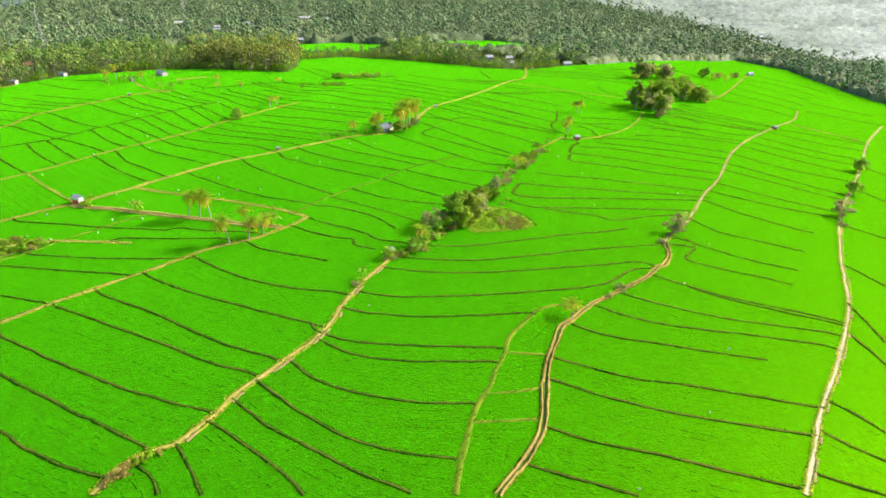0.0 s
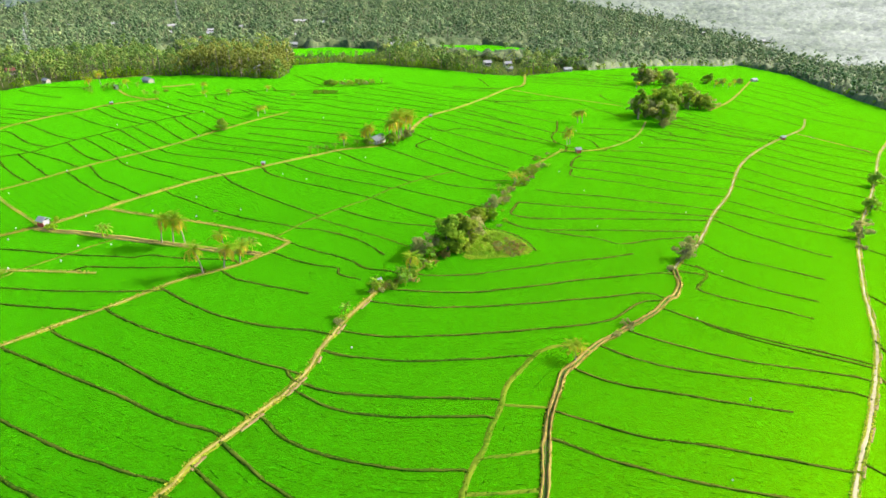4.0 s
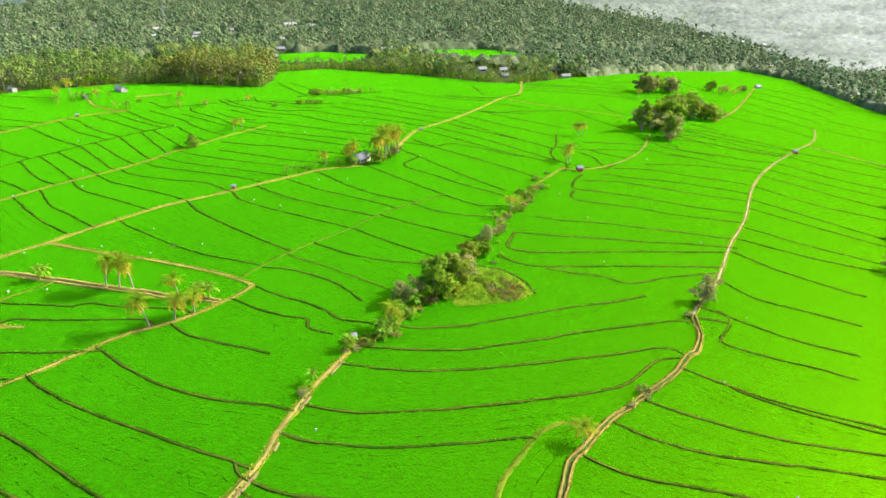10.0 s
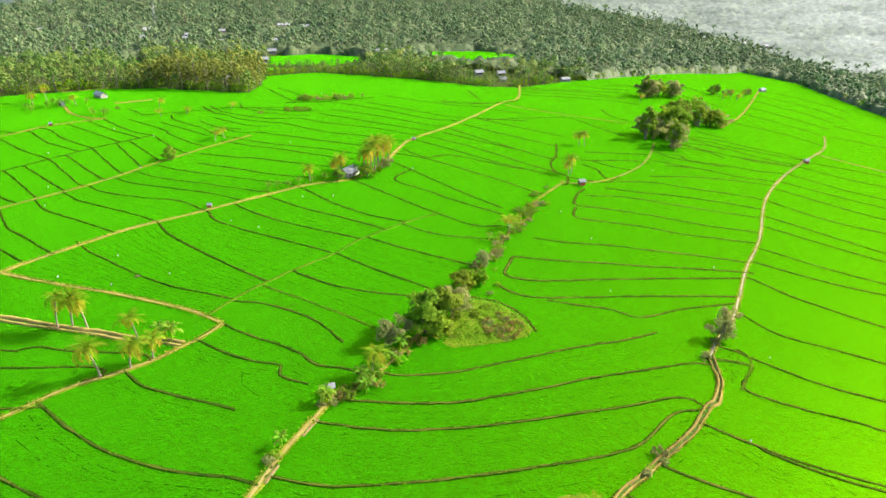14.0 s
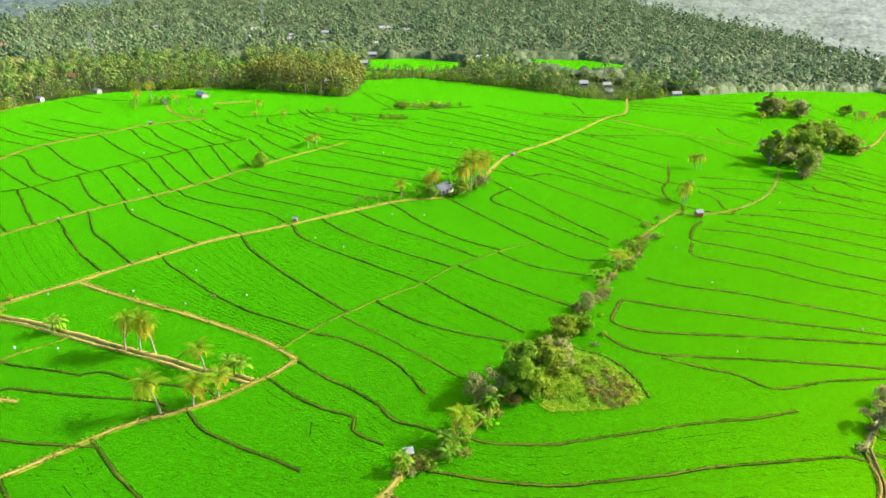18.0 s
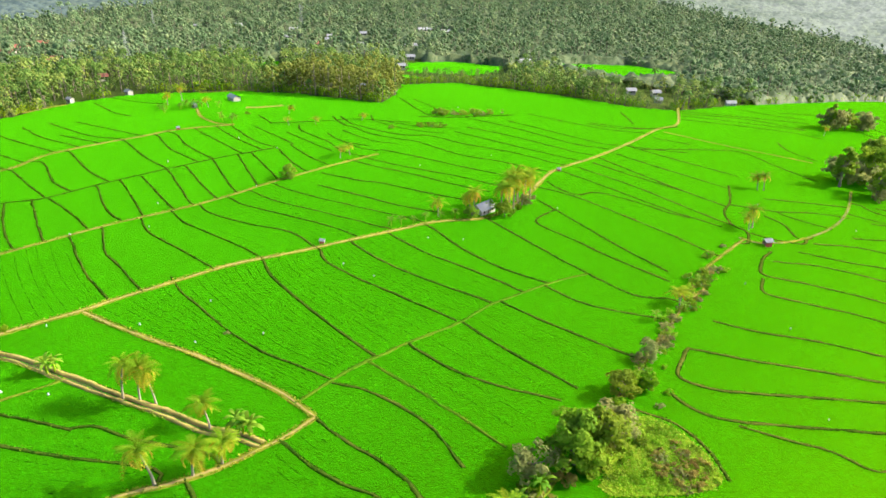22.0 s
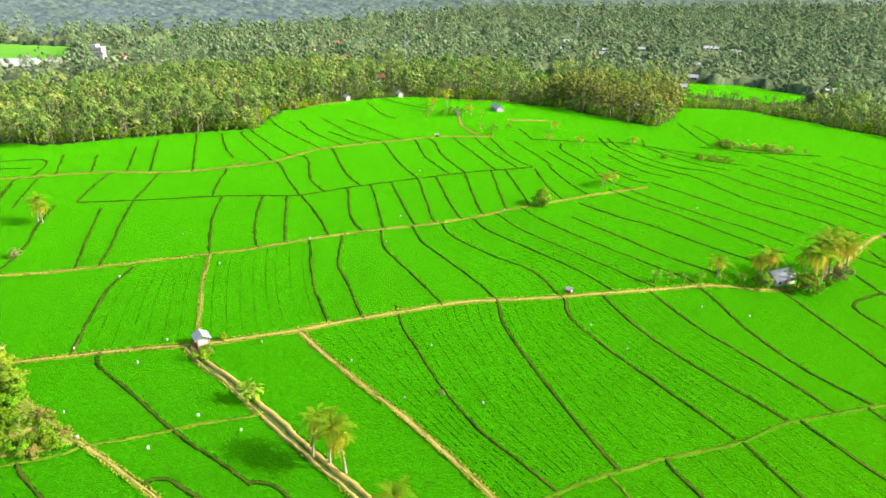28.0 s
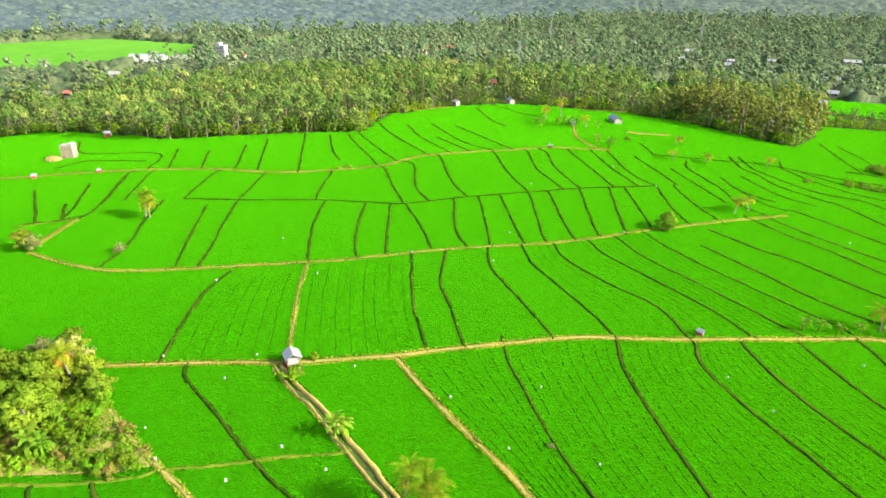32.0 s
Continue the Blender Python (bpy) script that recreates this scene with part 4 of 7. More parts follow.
bund(-103.8, 367.9, -94.8, 355.1, -88.6, 351.3, -79.1, 343.5, -65.0, 339.8, -61.2, 339.9, -41.1, 328.0, -28.1, 326.0, -17.4, 323.3, -8.1, 321.1)
bund(-100.8, 369.3, -92.5, 358.2, -89.2, 355.7, -75.1, 348.9, -66.9, 347.5, -56.6, 350.8, -44.0, 345.2, -30.0, 342.1, -18.7, 339.5, -7.6, 333.9, 0.1, 332.5)
bund(-89.4, 378.2, -86.2, 369.5, -84.0, 366.3, -70.4, 358.7, -58.7, 357.0, -52.6, 358.3)
bund(-81.6, 369.6, -72.2, 365.9, -60.5, 365.7, -48.2, 370.3)
bund(-49.5, 363.7, -31.6, 355.2, -15.7, 348.3, 0.7, 342.7, 4.3, 341.8)
bund(-45.5, 373.9, -33.5, 370.7, -16.7, 363.5, 0.5, 354.9, 8.8, 353.9)
bund(-49.4, 393.6, -35.5, 388.1, -17.8, 379.0, 0.4, 368.2, 14.5, 368.0)
bund(-91.2, 344.2, -81.8, 337.1, -73.7, 332.5, -65.4, 332.4)
bund(-94.8, 336.6, -86.7, 328.4, -79.0, 325.4, -74.5, 325.2)
bund(-69.3, 322.1, -50.3, 316.6, -38.6, 312.9, -26.2, 310.1, -23.5, 309.5)
bund(-73.5, 309.9, -57.0, 304.5, -36.6, 300.9, -24.6, 297.0)
bund(-76.8, 305.1, -64.5, 300.1, -55.4, 298.0, -35.0, 291.3, -25.0, 289.5)
bund(-79.2, 286.8, -65.5, 283.8, -58.8, 284.0, -51.5, 282.2, -42.0, 280.1, -30.5, 278.3)
bund(-76.1, 274.9, -61.5, 270.5, -47.6, 266.0, -35.0, 264.9)
bund(-30.5, 397.8, -9.9, 386.6, 10.7, 376.3, 18.8, 377.6)
bund(-22.5, 420.1, -1.9, 411.3, 15.8, 407.2, 35.3, 411.7)
bund(7.1, 417.3, 27.0, 419.2, 44.1, 428.8)
bund(-8.2, 308.7, -4.4, 303.4, 1.9, 299.0, 7.4, 304.3, 14.8, 303.3, 24.3, 298.9, 29.8, 295.4, 36.5, 293.2)
bund(7.5, 342.2, 16.9, 334.9, 26.7, 328.8, 40.3, 320.8)
bund(24.0, 378.4, 35.6, 379.3, 48.7, 382.4)
bund(35.4, 403.5, 44.5, 400.8, 51.1, 400.2)
bund(-69.5, 385.1, -52.1, 393.4, -28.9, 413.4, width=1.6)
bund(-260.1, 199.5, -260.2, 209.6, -239.7, 220.7)
bund(-227.8, 197.6, -208.0, 185.2, -198.9, 178.5)
bund(-226.2, 207.7, -214.9, 199.3, -203.7, 190.3)
bund(-139.1, 188.8, -137.1, 184.3, -134.3, 179.8)
bund(-204.7, 169.4, -200.9, 175.1, -196.5, 181.8, dry=True)
bund(6.4, 92.9, 11.5, 94.2, 16.6, 95.6, dry=True)
bund(58.4, 167.0, 62.5, 166.3, 67.2, 165.5, width=0.8, dry=True)
bund(66.6, 171.4, 67.8, 169.4, 67.2, 165.5, 63.1, 159.0, 61.4, 156.3, width=0.8, dry=True)
rows("k1", "k2", 8)
rows("k2", "k3", 7)
rows("k3", "k4", 6)
rows("k4", "k5", 4)
rows("v0", "H", 6)
rows("H", "v1", 8)
rows("e2", "e3", 3)
rows("e3", "e4", 4)
rows("e4", "e5", 4)
rows("e5", "e6", 4)
rows("D3", "k1", 6)
rows("n1", "n2", 4)
rows("n2", "n3", 3)


def furrows(line, offsets, seed):
    """Faint broken gaps in the rice that run beside a bund, kept off the other bunds and the tracks."""
    rng = np.random.default_rng(seed)
    d = np.gradient(line, axis=0)
    d /= np.linalg.norm(d, axis=1)[:, None] + 1e-9
    nrm = np.stack([d[:, 1], -d[:, 0]], 1)
    vs = []
    for o in offsets:
        lane = line + nrm * (o + rng.normal(0, .25) + np.cumsum(rng.normal(0, .03, len(line)))[:, None])
        clear = np.min(np.hypot(lane[:, None, 0] - BORDERS[None, :, 0], lane[:, None, 1] - BORDERS[None, :, 1]), axis=1) > 1.3
        run = rng.uniform(.25, .7)
        for k in range(len(lane) - 1):
            if clear[k] and clear[k + 1] and rng.uniform() < run:
                a, b = lane[k], lane[k] + (lane[k + 1] - lane[k]) * rng.uniform(.4, 1.0)
                q = nrm[k] * rng.uniform(.025, .065)
                vs.append(np.array([a - q, a + q, b + q, b - q]))
    return vs


BORDERS = np.concatenate(ALL_BUNDS + ALL_TRACKS)
gaps = []
for k, line in enumerate(ALL_BUNDS):
    x, y = line.mean(0)
    if len(line) > 6 and y < 172 and -80 < x < 75:
        gaps += furrows(line, (2.2, 4.3, 6.5), k)
gaps = np.concatenate(gaps)
gaps = np.column_stack([gaps, height(gaps[:, 0], gaps[:, 1]) + CANOPY + .03])
tagged(new("planting_gaps", mesh_np("planting_gaps", gaps, np.arange(len(gaps)).reshape(-1, 4), [GAP])), "faint broken gaps between planted rice rows", "rice rows", kind="stuff")
weeds = [tufts("w", ln, .24, 3.6, .19, WEEDS, False, 7 + k) for k, ln in enumerate(ALL_BUNDS)]
wv = np.concatenate([np.array([v.co[:] for v in m.vertices]) for m in weeds])
tagged(new("bund_weeds", mesh_np("bund_weeds", wv, np.arange(len(wv)).reshape(-1, 4), [WEEDS])), "weeds and grass growing along the bunds", "weeds", kind="stuff")
for m in weeds:
    bpy.data.meshes.remove(m)


# ---- plants: shapes ----


def tube(path, radii, sides=7):
    """Vertices and quads of a round tapered tube along a path."""
    p = np.array(path, float)
    v, f = [], []
    t = np.gradient(p, axis=0)
    for k in range(len(p)):
        d = t[k] / (np.linalg.norm(t[k]) + 1e-9)
        a = np.cross(d, (0, 0, 1.0)) if abs(d[2]) < 0.95 else np.cross(d, (1.0, 0, 0))
        a /= np.linalg.norm(a)
        b = np.cross(d, a)
        for s in range(sides):
            w = 2 * math.pi * s / sides
            v.append(p[k] + radii[k] * (a * math.cos(w) + b * math.sin(w)))
    for k in range(len(p) - 1):
        for s in range(sides):
            f.append((k * sides + s, k * sides + (s + 1) % sides, (k + 1) * sides + (s + 1) % sides, (k + 1) * sides + s))
    return np.array(v), np.array(f)


def joined(pieces):
    vs, fs, n = [], [], 0
    for v, f in pieces:
        vs.append(v)
        fs.append(np.asarray(f) + n)
        n += len(v)
    return np.concatenate(vs), np.concatenate(fs)


def leaves(rng, centres, outward, size, slim=0.55):
    """Diamond-shaped leaves, one to a centre, that face roughly outward."""
    n = len(centres)
    nrm = outward + rng.normal(0, 0.38, (n, 3))
    nrm /= np.linalg.norm(nrm, axis=1)[:, None] + 1e-9
    a = np.cross(nrm, rng.normal(0, 1, (n, 3)))
    a /= np.linalg.norm(a, axis=1)[:, None] + 1e-9
    b = np.cross(nrm, a)
    s = size * rng.uniform(0.6, 1.4, (n, 1))
    v = np.stack([centres - a * s, centres + b * s * slim - nrm * s * .15, centres + a * s, centres - b * s * slim - nrm * s * .15], 1).reshape(-1, 3)
    return v, np.arange(4 * n).reshape(-1, 4)


def crown(rng, rx, rz, base, clumps, per, size, droop=0.0, ragged=0.25):
    """A crown of leaf clumps with an uneven outline and gaps, rx wide, rz high, from the height base up."""
    cs, outs, hubs = [], [], []
    for k in range(clumps):
        th = rng.uniform(0, 2 * math.pi)
        u = rng.uniform(-0.75, 1.0)
        r = math.sqrt(max(0, 1 - u * u)) * rng.uniform(0.45, 1.0 + ragged)
        c = np.array([rx * r * math.cos(th), rx * r * math.sin(th), base + rz * (1 + u * rng.uniform(0.75, 1.0 + ragged)) / 1.0])
        hubs.append(c)
        d = rng.normal(0, 1, (per, 3))
        d[:, 2] = np.abs(d[:, 2]) * 0.8 - 0.25 - droop
        d /= np.linalg.norm(d, axis=1)[:, None]
        rad = rx * rng.uniform(0.24, 0.42)
        cs.append(c + d * rad * rng.uniform(0.55, 1.1, (per, 1)) * (1, 1, 0.8))
        outs.append(d + 0.5 * (c - (0, 0, base + rz)) / (rx + 1e-6))
    return leaves(rng, np.concatenate(cs), np.concatenate(outs), size), hubs


def tree_shape(seed, h, spread, trunk_to, clumps, per, size, lo, ragged=0.25):
    """Trunk with limbs, and crown, of a tree h high."""
    rng = np.random.default_rng(seed)
    rz = (h - lo) / 2.2
    (cv, cf), hubs = crown(rng, spread, rz, lo, clumps, per, size, ragged=ragged)
    lean = rng.normal(0, 0.05 * h, 2)
    spine = [np.array([lean[0] * s * s, lean[1] * s * s, h * trunk_to * s]) for s in np.linspace(0, 1, 5)]
    wood = [tube(spine, np.linspace(0.035, 0.018, 5) * h)]
    for hub in hubs[:9]:
        s = spine[rng.integers(2, 5)]
        mid = (s + hub) / 2 + rng.normal(0, 0.03 * h, 3)
        wood.append(tube([s, mid, hub], [0.014 * h, 0.010 * h, 0.004 * h], 5))
    return joined(wood), (cv, cf)


def make_tree(kind, seed):
    spec = {"round": (8, 3.4, .55, 46, 60, .36, 0.8, LEAF), "bright": (8, 2.7, .6, 38, 56, .34, 1.2, LEAF_BRIGHT),
            "tall": (10, 2.2, .7, 40, 48, .36, 2.6, LEAF), "grey": (6, 2.6, .6, 32, 46, .26, 0.7, LEAF_GREY)}[kind]
    h, sp, tt, cl, per, size, lo, leaf = spec
    wood, top = tree_shape(seed, h, sp, tt, cl, per, size, lo, 0.35)
    ob = tagged(new("tree"), {"round": "leafy dark green broadleaf tree with a dense crown", "bright": "fresh light green leafy tree with an open crown",
                              "tall": "tall slim green tree with a narrow crown", "grey": "feathery grey-green tree with thin foliage"}[kind], "tree", "field trees")
    part("trunk", mesh_np("trunk", *wood, [BARK], smooth=True), BARK, ob)
    part("crown", mesh_np("crown", *top, [leaf]), leaf, ob)
    return ob, h


def make_bush(kind, seed):
    leaf, lab = {"round": (LEAF, "dense dark green rounded bush"), "bright": (LEAF_BRIGHT, "low bright green leafy bush"),
                 "grey": (LEAF_GREY, "dry grey-green twiggy bush"), "brown": (LEAF_BROWN, "withered brown and yellow low bush")}[kind]
    rng = np.random.default_rng(seed)
    (cv, cf), hubs = crown(rng, 1.25, 0.72, 0.05, 16, 30, 0.19, ragged=0.4)
    ob = tagged(new("bush"), lab, "bush", "bushes")
    part("stem", mesh_np("stem", *joined([tube([(0, 0, -.1), h * .5 + (0, 0, .1), h], [.06, .04, .015], 5) for h in hubs[:6]]), [BARK]), BARK, ob)
    part("foliage", mesh_np("foliage", cv, cf, [leaf]), leaf, ob)
    return ob, 2.0


def frond_mesh(name, length, sag, mat, leaflets=11):
    """A feathered palm frond from the origin along +x, arching up and over."""
    s = np.linspace(0, 1, leaflets + 1)
    rach = np.stack([length * (s - 0.18 * s ** 2), 0 * s, length * (0.42 * s - sag * s ** 2)], 1)
    v, f = tube(rach, np.linspace(0.05, 0.012, leaflets + 1), 4)
    vs, fs, n = [v], [f], len(v)
    for k in range(1, leaflets + 1):
        for side in (-1, 1):
            L = length * 0.24 * math.sin(math.pi * (0.15 + 0.78 * s[k])) + .08
            p, q = rach[k], rach[max(k - 1, 0)]
            tip = p + np.array([0.55 * L, side * L * .75, -0.42 * L])
            m = (p + tip) / 2 + np.array([0, 0, 0.12 * L])
            w = (p - q) * 0.62
            vs.append(np.array([p, p - w, m - w * .8, m, m, m - w * .8, tip, tip]))
            fs.append(np.array([(0, 1, 2, 3), (4, 5, 6, 7)]) + n)
            n += 8
    return mesh_np(name, np.concatenate(vs), np.concatenate(fs), [mat])


FROND_MESHES = [frond_mesh("frond", 3.0, 0.68, FROND), frond_mesh("frond", 3.2, 1.02, FROND), frond_mesh("frond", 3.0, 1.3, FROND_DRY)]


def make_palm(seed):
    """A coconut palm 9 m high to the crown's top: curved ringed trunk, fronds and nuts."""
    rng = np.random.default_rng(seed)
    ob = tagged(new("coconut_palm"), "coconut palm with a slim pale trunk and arching fronds", "palm tree", "coconut palms")
    bend = rng.uniform(-.9, .9, 2)
    s = np.linspace(0, 1, 12)
    spine = np.stack([bend[0] * s ** 1.7, bend[1] * s ** 1.7, 7.2 * s - .2], 1)
    rad = 0.15 - 0.06 * s + 0.10 * np.exp(-s * 14)
    rad[::2] *= 1.08
    part("trunk", mesh_np("trunk", *tube(spine, rad, 8), [PALM_BARK], smooth=True), PALM_BARK, ob)
    top = spine[-1]
    nuts = bmesh.new()
    for k in range(7):
        a = k * 0.9
        bmesh.ops.create_icosphere(nuts, subdivisions=1, radius=0.15, matrix=Matrix.Translation((top[0] + .26 * math.cos(a), top[1] + .26 * math.sin(a), top[2] - .12 - .05 * (k % 3))))
    part("coconut_bunch", nuts, LEAF_BRIGHT, ob, "bunch of green coconuts")
    n = 23
    for k in range(n):
        up = k / n
        fr = part("frond", FROND_MESHES[0 if up > .5 else (1 if up > .3 else 2)], FROND, ob, "" if up > .3 else "yellowed hanging frond")
        fr.matrix_basis = Matrix.Translation(tuple(top)) @ pose(0, 0, 0, rng.uniform(-18, 18), 46 - 108 * up + rng.uniform(-12, 12), k * 137.5 + rng.uniform(-12, 12)) @ Matrix.Scale(rng.uniform(.7, 1.12), 4)
    return ob


def make_banana(seed):
    rng = np.random.default_rng(seed)
    ob = tagged(new("banana_plant"), "banana plant with broad pale green drooping leaves", "banana plant", "banana plants")
    part("stem", mesh_np("stem", *tube([(0, 0, -.1), (.03, 0, .8), (.05, .04, 1.7)], [.17, .13, .08], 7), [LEAF_BRIGHT]), LEAF_BRIGHT, ob)
    s = np.linspace(0, 1, 7)
    L = 2.1
    rach = np.stack([L * (s - .25 * s * s), 0 * s, L * (.95 * s - .95 * s * s)], 1)
    w = .21 * np.sin(np.pi * np.clip(s * .93 + .07, 0, 1)) ** .6
    v = np.concatenate([rach + np.stack([0 * s, -w, -.12 * w], 1), rach, rach + np.stack([0 * s, w, -.12 * w], 1)])
    f = [(r * 7 + k, r * 7 + k + 1, (r + 1) * 7 + k + 1, (r + 1) * 7 + k) for r in (0, 1) for k in range(6)]
    leaf = mesh_np("leaf", v, np.array(f), [BANANA])
    for k in range(13):
        lf = part("leaf", leaf, BANANA, ob)
        lf.matrix_basis = pose(.05, .04, 1.55, rng.uniform(-20, 20), -42 + 75 * k / 13, k * 137.5) @ Matrix.Scale(rng.uniform(.7, 1.1), 4)
    return ob


KINDS = {k: [make_tree(k, 11 + 7 * i + j) for j in range(2)] for i, k in enumerate(("round", "bright", "tall", "grey"))}
BUSHES = {k: [make_bush(k, 41 + 5 * i + j) for j in range(2)] for i, k in enumerate(("round", "bright", "grey", "brown"))}
PALMS = [make_palm(s) for s in (3, 8, 14)]
BANANAS = [make_banana(s) for s in (2, 5)]
USED = set()
turns = random.Random(12)


def planted(proto, x, y, scale, stretch=1.0, sink=0.0):
    """The first use moves the prototype itself, later ones copy it."""
    m = pose(x, y, ground_at(x, y) + sink, 0, 0, turns.uniform(0, 360)) @ Matrix.Diagonal((scale, scale, scale * stretch, 1))
    if proto.name in USED:
        return copy_thing(proto, m)
    USED.add(proto.name)
    proto.matrix_basis = m
    return proto


def palm(x, y, h, k):
    s = 0.74 + 0.44 * h / 9.0
    planted(PALMS[k], x, y, s, (h / 9.0) / s, 0.2)


def tree(x, y, h, kind):
    ob, h0 = KINDS[kind][turns.randrange(2)]
    planted(ob, x, y, h / h0, turns.uniform(.92, 1.08))


def bush(x, y, h, kind):
    ob, h0 = BUSHES[kind][turns.randrange(2)]
    planted(ob, x, y, h / h0, turns.uniform(.8, 1.0), 0.25)


def banana(x, y, h):
    planted(BANANAS[turns.randrange(2)], x, y, h / 2.9, 1.0, 0.25)


# ---- buildings: shapes ----


def box(bm, x0, y0, z0, x1, y1, z1):
    bmesh.ops.create_cube(bm, size=1, matrix=Matrix.Translation(((x0 + x1) / 2, (y0 + y1) / 2, (z0 + z1) / 2)) @ Matrix.Diagonal((x1 - x0, y1 - y0, z1 - z0, 1)))
    return bm


def slope(bm, x0, x1, y0, z0, y1, z1, thick=0.06):
    """One roof slope from the eave (y0, z0) to the ridge (y1, z1)."""
    vs = [bm.verts.new(p) for p in ((x0, y0, z0), (x1, y0, z0), (x1, y1, z1), (x0, y1, z1), (x0, y0, z0 + thick), (x1, y0, z0 + thick), (x1, y1, z1 + thick), (x0, y1, z1 + thick))]
    for f in ((3, 2, 1, 0), (4, 5, 6, 7), (0, 1, 5, 4), (1, 2, 6, 5), (2, 3, 7, 6), (3, 0, 4, 7)):
        bm.faces.new([vs[i] for i in f])
    return bm


def gables(bm, x0, x1, w, z0, z1):
    for x in (x0, x1):
        vs = [bm.verts.new((x + dx, y, z)) for dx in (0, .1) for y, z in ((-w, z0), (w, z0), (0, z1))]
        for f in ((0, 1, 2), (5, 4, 3), (0, 3, 4, 1), (1, 4, 5, 2), (2, 5, 3, 0)):
            bm.faces.new([vs[i] for i in f])
    return bm


def roof_ribs(thing, parent, x0, x1, w, z0, z1, step=0.9):
    bm = bmesh.new()
    n = int((x1 - x0) / step)
    for k in range(1, n):
        x = x0 + (x1 - x0) * k / n
        for s in (-1, 1):
            slope(bm, x - .03, x + .03, s * w, z0 + .06, 0, z1 + .06, .05)
    return part("roof_ridge_rib", bm, ROOF_GREY, parent)


def field_hut(x, y, size, turn):
    """A raised field shelter: four posts, a deck, low boarded sides with a cloth, and a sheet-metal gable roof."""
    ob = tagged(new("field_hut"), "small raised field hut with a zinc gable roof on posts", "hut", "field huts")
    ob.matrix_basis = pose(x, y, ground_at(x, y) + .3, 0, 0, turn)
    a = size / 2
    for sx in (-1, 1):
        for sy in (-1, 1):
            part("post", box(bmesh.new(), sx * a * .9 - .06, sy * a * .8 - .06, -.4, sx * a * .9 + .06, sy * a * .8 + .06, size * .85), TIMBER, ob)
    part("deck", box(bmesh.new(), -a, -a * .9, size * .28, a, a * .9, size * .33), TIMBER, ob)
    part("side_panel", box(bmesh.new(), -a * .98, -a * .97, size * .04, a * .98, -a * .93, size * .58), PINK, ob, "faded red cloth side")
    part("side_panel", box(bmesh.new(), -a * .92, a * .80, size * .33, a * .92, a * .84, size * .7), TIMBER, ob)
    part("end_panel", box(bmesh.new(), a * .88, -a * .78, size * .33, a * .92, a * .78, size * .85), ROOF_GREY, ob)
    bm = slope(bmesh.new(), -a * 1.25, a * 1.25, -a * 1.2, size * .78, 0, size * 1.15)
    r = part("roof", slope(bm, -a * 1.25, a * 1.25, a * 1.2, size * .78, 0, size * 1.15), ROOF_GREY, ob, "pale zinc sheet gable roof")
    roof_ribs(ob, r, -a * 1.25, a * 1.25, a * 1.2, size * .78, size * 1.15, .45)
    return ob


ROOFS = {"grey": (ROOF_GREY, "grey zinc"), "white": (ROOF_WHITE, "white sheet-metal"), "red": (ROOF_RED, "red")}


def house(x, y, length, width, turn, kind):
    """A single-storey farmhouse with gable roof, door, windows and porch posts."""
    mat, word = ROOFS[kind]
    ob = tagged(new("farmhouse"), f"low farmhouse with pale walls and a {word} gable roof", "house", "farmhouses")
    ob.matrix_basis = pose(x, y, ground_at(x, y) + .2, 0, 0, turn) @ Matrix.Scale(.72, 4)
    a, w, h = length / 2, width / 2, 2.5
    bm = box(bmesh.new(), -a, -w, -.6, a, -w + .15, h)
    box(bm, -a, w - .15, -.6, a, w, h)
    box(bm, -a, -w + .15, -.6, -a + .15, w - .15, h)
    box(bm, a - .15, -w + .15, -.6, a, w - .15, h)
    part("wall", gables(bm, -a, a - .1, w, h, h + w * .62), WALL, ob)
    bm = slope(bmesh.new(), -a - .5, a + .5, -w - .6, h - .3, 0, h + w * .68)
    r = part("roof", slope(bm, -a - .5, a + .5, w + .6, h - .3, 0, h + w * .68), mat, ob, f"{word} ribbed roof")
    roof_ribs(ob, r, -a - .5, a + .5, w + .6, h - .3, h + w * .68, 1.1)
    part("door", box(bmesh.new(), -.45, -w - .04, -.1, .45, -w - .004, 2.0), TIMBER, ob)
    for s in (-1, 1):
        for k in (-.62, .62):
            wd = part("window", box(bmesh.new(), a * k - .5, s * w + (.004 if s > 0 else -.05), .9, a * k + .5, s * w + (.05 if s > 0 else -.004), 1.9), TIMBER, ob)
            part("pane", box(bmesh.new(), a * k - .4, s * (w + .052) - .004, 1.0, a * k + .4, s * (w + .052) + .004, 1.8), DARK, wd)
    return ob


def far_house(x, y, length, width, turn, kind):
    mat, word = ROOFS[kind]
    ob = tagged(new("village_house"), f"village house among trees with a {word} roof", "house", "village houses")
    ob.matrix_basis = pose(x, y, ground_at(x, y), 0, 0, turn + 15)
    a, w, h = length / 2, width / 2, 2.8 if length < 30 else 5.0
    part("wall", gables(box(bmesh.new(), -a, -w, -2, a, w, h), -a - .02, a - .08, w, h, h + w * .5), WALL, ob)
    bm = slope(bmesh.new(), -a - .6, a + .6, -w - .7, h - .35, 0, h + w * .58, .12)
    r = part("roof", slope(bm, -a - .6, a + .6, w + .7, h - .35, 0, h + w * .58, .12), mat, ob)
    for k in range(-1, 2):
        part("window", box(bmesh.new(), a * k * .6 - .6, -w - .06, 1.2, a * k * .6 + .6, -w - .005, 2.6), DARK, ob)
    return ob


